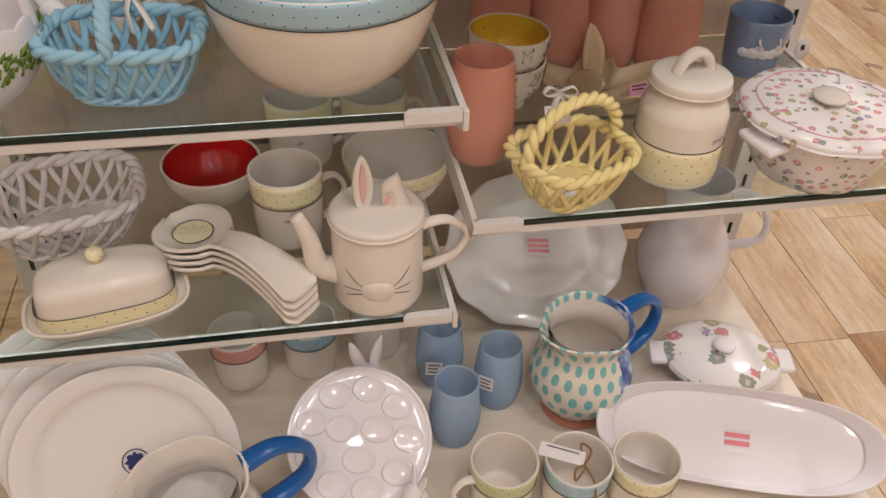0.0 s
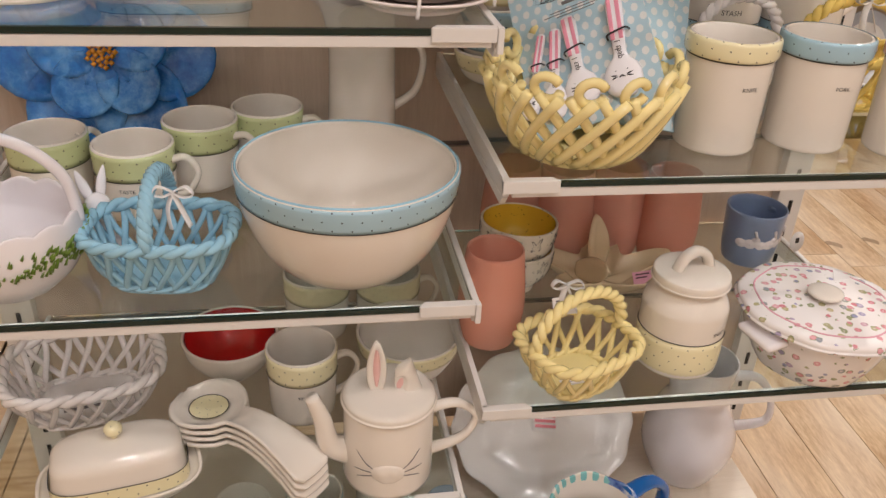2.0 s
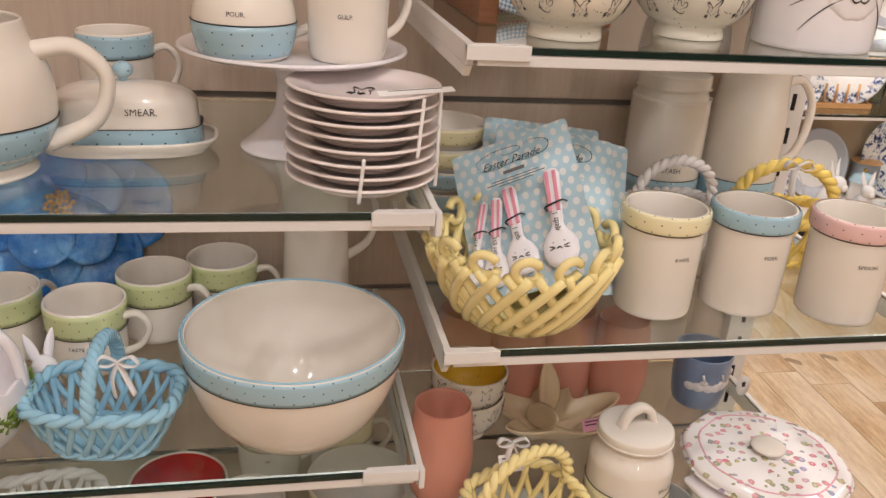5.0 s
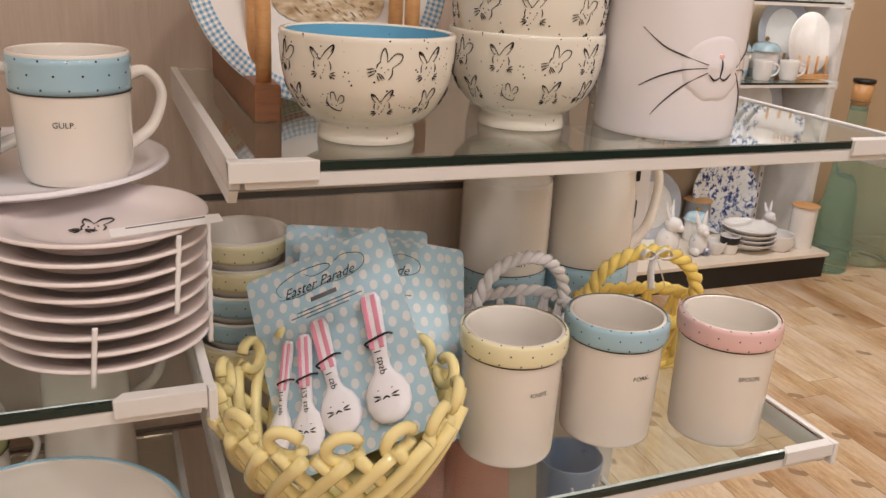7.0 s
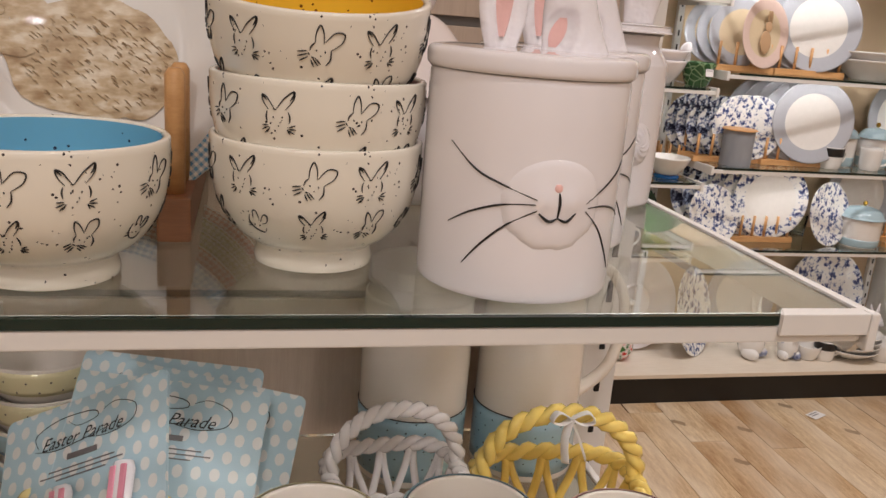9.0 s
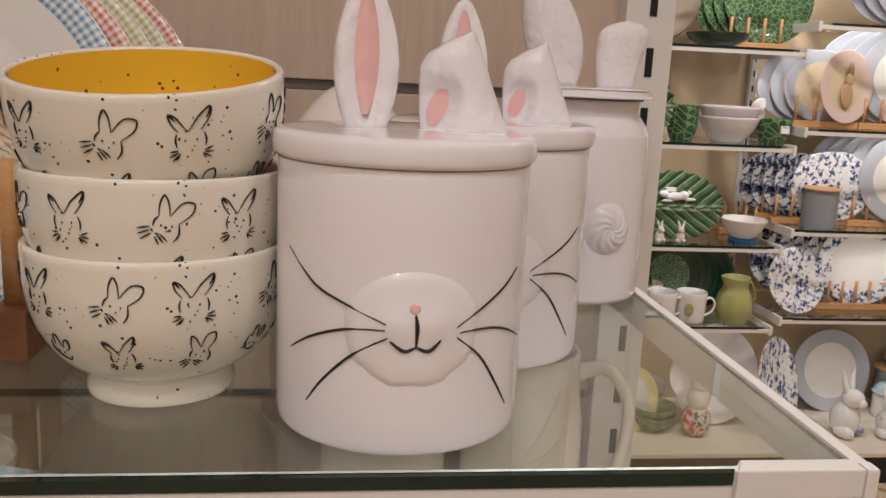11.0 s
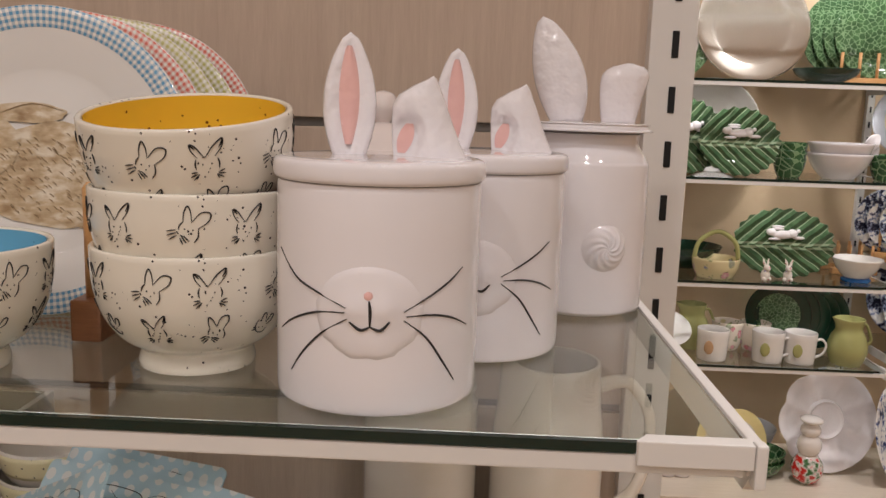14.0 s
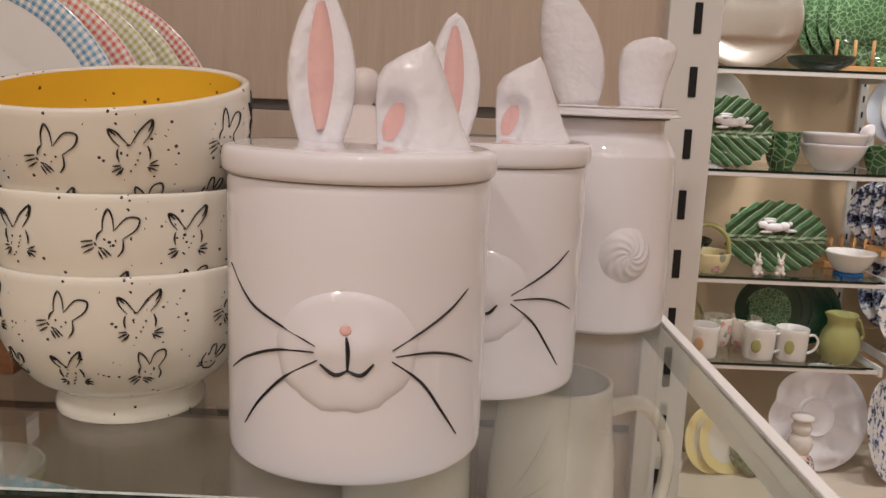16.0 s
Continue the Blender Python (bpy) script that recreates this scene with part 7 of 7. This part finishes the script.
far_plate(2.84, 2.64, z, 0.175, GREYPLATE, PLATE, "big grey rimmed charger at the back", 80, 3)
far_rack(2.92, 2.47, z, 0.20, 6)
far_row(2.3, FZR[1], 4, 0.15, GREYPLATE, PLATE, "grey rimmed plate on the upper shelf")
far_row(2.8, FZR[1], 3, 0.14, BLUEPRINT, PLATE, "floral plate on the upper shelf")
# right bay, deck
z = 0.122
far_plate(2.02, 2.46, z, 0.175, BLUEPRINT, BLUEPRINT, "blue floral chip and dip platter standing up", 76, 35, sx=0.8)
rabbit_figure("rabbit_figurine", at(2.28, 2.40, z, 30), blue_print("flowered_rabbit_glaze", 20.0, 0.62), "large white rabbit figurine with flowered coat", 2.5)
rabbit_figure("rabbit_figurine", at(2.44, 2.38, z, 0), blue_print("flowered_coat_glaze", 22.0, 0.60), "white rabbit figurine with painted flowers", 2.0)
far_plate(2.36, 2.66, z, 0.16, GREYPLATE, PLATE, "grey rimmed plate leaning at the back", 78, 0)
jr = pot("tureen", 2.56, 2.56, z, [(0.05, 0), (0.056, 0.02), (0.056, 0.10)], PLATE, "white jar with aqua dome on the deck", "jar", 0.045, AQUA, GOLD)
bm3 = pot("mug", 2.60, 2.36, z, mugp, PLATE, "white mug with black band on the deck", "mug", None, None, None, True, "banded mugs", -10)
part("black_band", band("black_band", smooth_profile(mugp, 4), 0.050, 0.083), INK, bm3)
pot("tea_bowl", 2.53, 2.37, z, [(0.03, 0), (0.045, 0.03), (0.05, 0.06)], PLATE, "small white round bowl", "bowl")
for k in range(4):
    pot("pasta_bowl", 2.74, 2.40, z + 0.022 * k, [(0.05, 0), (0.10, 0.025), (0.125, 0.045)], PLATE, "shallow white bowl in a stack", "bowl", group="stacked white bowls")
pot("ramekin", 2.88, 2.36, z, [(0.06, 0), (0.075, 0.03), (0.078, 0.075)], PLATE, "round white baking dish", "dish")
far_plate(2.78, 2.66, z, 0.19, BLUEPRINT, BLUEPRINT, "large blue floral serving plate at the back", 78, 0)
pot("canister", 2.62, 2.64, z, [(0.06, 0), (0.062, 0.005), (0.062, 0.17)], GREYPOT, "grey canister with wooden lid on the deck", "canister", 0.014, STANDWOOD)
rabbit_figure("rabbit_figurine", at(2.95, 2.52, z, 10), WHITE, "white rabbit figurine among dishes", 1.8)
pot("canister", 3.02, 2.36, z, [(0.055, 0), (0.058, 0.005), (0.058, 0.20)], PLATE, "tall white canister with wooden lid", "canister", 0.014, STANDWOOD)
# left bay
z = FZL[1]
far_plate(1.42, 2.56, z, 0.185, SILVER, SILVER, "large hammered silver round platter", 78, 0)
for i in range(4):
    far_plate(1.76 + 0.03 * i, 2.60 - 0.02 * i, z + 0.02, 0.150, LEAFPLATE, LEAFPLATE, "green cabbage leaf plate in a rack", 82, -6)
far_rack(1.80, 2.55, z, 0.22, 4)
pot("low_bowl", 1.63, 2.42, z, [(0.05, 0), (0.09, 0.02), (0.105, 0.042)], DARKGREEN, "low dark green bowl", "bowl")
far_plate(1.15, 2.55, z, 0.13, LEAFPLATE, PLATE, "green edged plate at the back", 78, 0)
z = FZL[2]
leaf_dish(1.205, 2.48, z, 0.120, 0.125, "green cabbage leaf plate with moulded white rabbit, standing")
leaf_dish(1.375, 2.45, z, 0.130, 0.112, "oval green leaf plate with moulded white rabbit, standing")
far_plate(1.34, 2.66, z, 0.165, PLATE, PLATE, "scalloped white plate behind green plates", 80, 0)
for k in range(3):
    pot("leaf_cup", 1.555, 2.46, z + 0.026 * k, [(0.035, 0), (0.048, 0.03), (0.054, 0.065)], CABBAGE, "green leaf cup in a stack", "cup", group="stacked leaf cups")
for k in range(2):
    wb2 = pot("wave_bowl", 1.72, 2.46, z + 0.035 * k, [(0.05, 0), (0.085, 0.04), (0.105, 0.085)], WHITE, "white bowl with a wavy fish tail rim", "bowl")
    part("fin", leaf_ear("fin", 0.07, 0.05, 0.012, 0.4), WHITE, wb2).matrix_basis = Matrix.Translation((0.085, 0, 0.07)) @ pose(0, 0, 0, 0, 50, 0)
pot("leaf_cup", 1.875, 2.44, z, [(0.04, 0), (0.052, 0.03), (0.064, 0.085)], CABBAGE, "green leaf cup with white sticker", "cup")
paper_tag(Matrix.Translation((1.885, 2.376, z + 0.052)) @ pose(0, 0, 0, 80, 0, 5), 0.032, 0.026, "small white price sticker on a green cup", 1)
z = FZL[3]
leaf_dish(1.565, 2.48, z, 0.165, 0.115, "large oval dark green leaf platter with moulded white rabbit")
for k in range(2):
    rabbit_figure("rabbit_figurine", at(1.485 + 0.075 * k, 2.385, z, 20 - 30 * k), floral("dressed_rabbit_glaze", (240, 232, 224), 60.0), "small white rabbit figurine with flowers before a green platter", 0.75)
eb = pot("egg_basket", 1.33, 2.43, z, [(0.06, 0), (0.075, 0.03), (0.08, 0.065)], floral("spring_flower_glaze", (226, 214, 170), 24.0), "flowered ceramic basket with arched handle", "basket")
part("handle", tube("handle", spline([(-0.075, 0, 0.06), (-0.06, 0, 0.12), (0, 0, 0.155), (0.06, 0, 0.12), (0.075, 0, 0.06)], 6), 0.008, 8), LIME, eb)
pot("salad_bowl", 1.27, 2.60, z, [(0.05, 0), (0.10, 0.04), (0.125, 0.08)], DARKGREEN, "dark green salad bowl", "bowl")
fb_ = pot("footed_bowl", 1.81, 2.44, z + 0.014, [(0.04, 0), (0.065, 0.03), (0.082, 0.065)], PLATE, "cream bowl on a blue foot", "bowl")
part("foot_ring", lathe("foot_ring", smooth_profile([(0.0, -0.014), (0.045, -0.014), (0.042, 0.0), (0.0, -0.0005)], 3), 28), DEEP_BLUE, fb_, "blue foot ring")
far_rack(1.86, 2.62, z, 0.16, 4)
z = FZL[4]
for i, xx in enumerate((1.34, 1.53, 1.64)):
    mg = pot("mug", xx, 2.42, z, [(0.045, 0), (0.05, 0.01), (0.054, 0.105)], PLATE, "white mug with green vegetable picture", "mug", None, None, None, i > 0, "vegetable mugs", -15)
    part("painted_leaf", mesh_of("painted_leaf", *ball_data((-0.012, -0.0515, 0.05), (0.016, 0.004, 0.024))), LIME if i else TAN, mg)
for i in range(5):
    far_plate(1.62 + 0.034 * i, 2.60, z + 0.012, 0.112, DARKGREEN, LEAFPLATE, "dark green plate standing in a row", 82, -8)
LP = smooth_profile([(0.045, 0.0), (0.052, 0.005), (0.066, 0.05), (0.058, 0.095), (0.044, 0.125), (0.050, 0.160)], 4)
pitcher("lime_pitcher", at(1.80, 2.42, z, 15), LP, LIME, "small lime green glazed pitcher", 0.016, None, (0.85, 0.35), 0.036, 0.007)
pitcher("lime_pitcher", at(1.30, 2.56, z, 15), LP, LIME, "lime green pitcher behind mugs", 0.016, None, (0.85, 0.35), 0.036, 0.007)
for k in range(2):
    pot("cup", 1.43 + 0.1 * k, 2.56, z, [(0.04, 0), (0.05, 0.03), (0.055, 0.10)], floral("garden_print", (226, 214, 200), 30.0), "flowered cup behind mugs", "cup")
far_plate(1.18, 2.46, z, 0.09, PLATE, PLATE, "small white dish tilted on a shelf", 30, 0)
z = 0.122
sp_ = thing("serving_platter", Matrix.Translation((1.800, 2.54, z + 0.185)) @ pose(0, 0, 0, 78, 0, 8), "large scalloped white serving platter standing upright", "platter")
part("plate_body", lathe("plate_body", smooth_profile([(0.0, 0.004), (0.10, 0.0), (0.108, 0.004), (0.165, 0.022), (0.186, 0.030), (0.185, 0.034), (0.160, 0.030), (0.112, 0.012), (0.0, 0.011)], 4), 120, lambda x, y, z, a: (x * (1 + 0.055 * abs(math.cos(4 * a)) ** 0.6 - 0.055), y * (1 + 0.055 * abs(math.cos(4 * a)) ** 0.6 - 0.055), z + 0.010 * (abs(math.sin(4 * a)) ** 5) * math.hypot(x, y) / 0.18)), WHITE, sp_)
part("dip_well", lathe("dip_well", smooth_profile([(0.0, 0.012), (0.050, 0.013), (0.062, 0.020), (0.066, 0.024), (0.070, 0.020), (0.074, 0.0125)], 4), 48), WHITE, sp_, "raised ring of a dip well")
chef = [ball_data((0, 0, 0.055), (0.055, 0.05, 0.06)), ball_data((0, 0, 0.14), (0.042, 0.040, 0.045)), ball_data((0, 0, 0.195), (0.034, 0.034, 0.030)), ball_data((0, 0, 0.232), (0.040, 0.040, 0.014))]
m = Nodes("painted_figure_glaze")
tc = m.add("ShaderNodeTexCoord")
sp = m.add("ShaderNodeSeparateXYZ")
m.link(tc.outputs["Object"], sp.inputs[0])
low = m.math("LESS_THAN", sp.outputs[2], 0.10)
fru = m.ramp(m.noise(42.0, 3.0), [(0.38, lin((60, 110, 60))), (0.5, lin((236, 230, 226))), (0.6, lin((206, 40, 36)))])
m.set(m.mix(low, lin((238, 232, 228)), fru), 0.14, 0, 0.3)
single("fruit_figurine", mesh_of("fruit_figurine", *joined(chef)), m.mat, at(1.70, 2.40, z), "white glazed figurine with red fruit and green leaves", "figurine")
for k in range(2):
    pot("leaf_bowl", 1.56, 2.46, z + 0.03 * k, [(0.045, 0), (0.07, 0.03), (0.082, 0.06)], CABBAGE, "green leaf bowl in a stack", "bowl")
pot("glass_bowl", 1.54, 2.62, z, [(0.06, 0), (0.10, 0.06), (0.12, 0.12)], GREYPLATE, "pale grey bowl at the back", "bowl")
for i in range(2):
    far_plate(1.42 + 0.05 * i, 2.46, z, 0.115, PALE_YELLOW, PLATE, "round cream plate leaning on the deck", 76, 20)
far_plate(1.36, 2.64, z, 0.13, DARKGREEN, DARKGREEN, "dark green plate at the back of the deck", 78, 0)
for k in range(4):
    pot("cup", 1.22 + 0.05 * (k % 2), 2.42 + 0.08 * (k // 2), z, [(0.03, 0), (0.04, 0.02), (0.042, 0.05)], WHITE, "small white cup on the deck", "cup", group="small white cups")

# bottles on the floor by the end panel
bt = thing("tall_bottle", at(3.205, 2.345, 0.0), "tall sea green glass bottle with cork", "bottle")
part("glass_body", lathe("glass_body", smooth_profile([(0.0, 0.004), (0.085, 0.0), (0.095, 0.01), (0.095, 0.12), (0.075, 0.35), (0.050, 0.62), (0.040, 0.80), (0.046, 0.82), (0.040, 0.82), (0.034, 0.78), (0.0, 0.78)], 4), 36), GREENGLASS, bt)
part("cork", lathe("cork", [(0.0, 0.80), (0.040, 0.80), (0.046, 0.90), (0.0, 0.90)], 24), STANDWOOD, bt)
part("cap", lathe("cap", [(0.0, 0.905), (0.05, 0.905), (0.05, 0.92), (0.0, 0.92)], 24), INK, bt)
dj = thing("glass_demijohn", at(3.50, 2.46, 0.0), "large round sea green glass demijohn", "bottle")
part("glass_body", lathe("glass_body", smooth_profile([(0.0, 0.006), (0.16, 0.0), (0.20, 0.02), (0.225, 0.12), (0.20, 0.26), (0.12, 0.40), (0.065, 0.50), (0.055, 0.62), (0.07, 0.64), (0.05, 0.64), (0.0, 0.60)], 4), 48), GREENGLASS, dj)
paper = paper_tag(at(2.408, 2.103, 0.004, 25), 0.075, 0.045, "white paper ticket lying on the floor", 2)

# ---- floor planks ----
random.seed(11)
FLOOR_TURN = 88.5
ANG = radians(FLOOR_TURN)
ca, sa = math.cos(ANG), math.sin(ANG)
PLANKS = [box("plank", -ln / 2 + 0.0008, ln / 2 - 0.0008, -0.0692, 0.0692, -0.006, 0.0, 0.0008) for ln in (0.55, 0.8, 1.05)]
rest = []
v = -5.0
while v < 5.0:
    u = -7.0 + random.uniform(0, 0.5)
    while u < 6.5:
        k = random.randrange(3)
        ln = (0.55, 0.8, 1.05)[k]
        cx, cy = (u + ln / 2) * ca - v * sa + 1.0, (u + ln / 2) * sa + v * ca - 0.5
        low, high = max(cy - ln / 2, ROOM_Y0 + 0.01), min(cy + ln / 2, ROOM_Y1 - 0.01)
        if ROOM_X0 + 0.1 < cx < ROOM_X1 - 0.1 and high - low > 0.06:
            if cx > 0 and cy > -1.0:
                p = part("plank", PLANKS[k], FLOORWOOD, floor)
                p.matrix_basis = at(cx, (low + high) / 2, 0.0, FLOOR_TURN + random.choice((0, 180))) @ Matrix.Diagonal(((high - low) / ln, 1, 1, 1))
            else:
                rest.append(box_data(cx - 0.0692, cx + 0.0692, low + 0.0008, high - 0.0008, -0.006, 0.0))
        u += ln
    v += 0.14
tagged(part("plank_field", mesh_of("plank_field", *joined(rest), smooth=False), FLOORWOOD, floor, "light wooden planks of the wider floor"), kind="stuff")
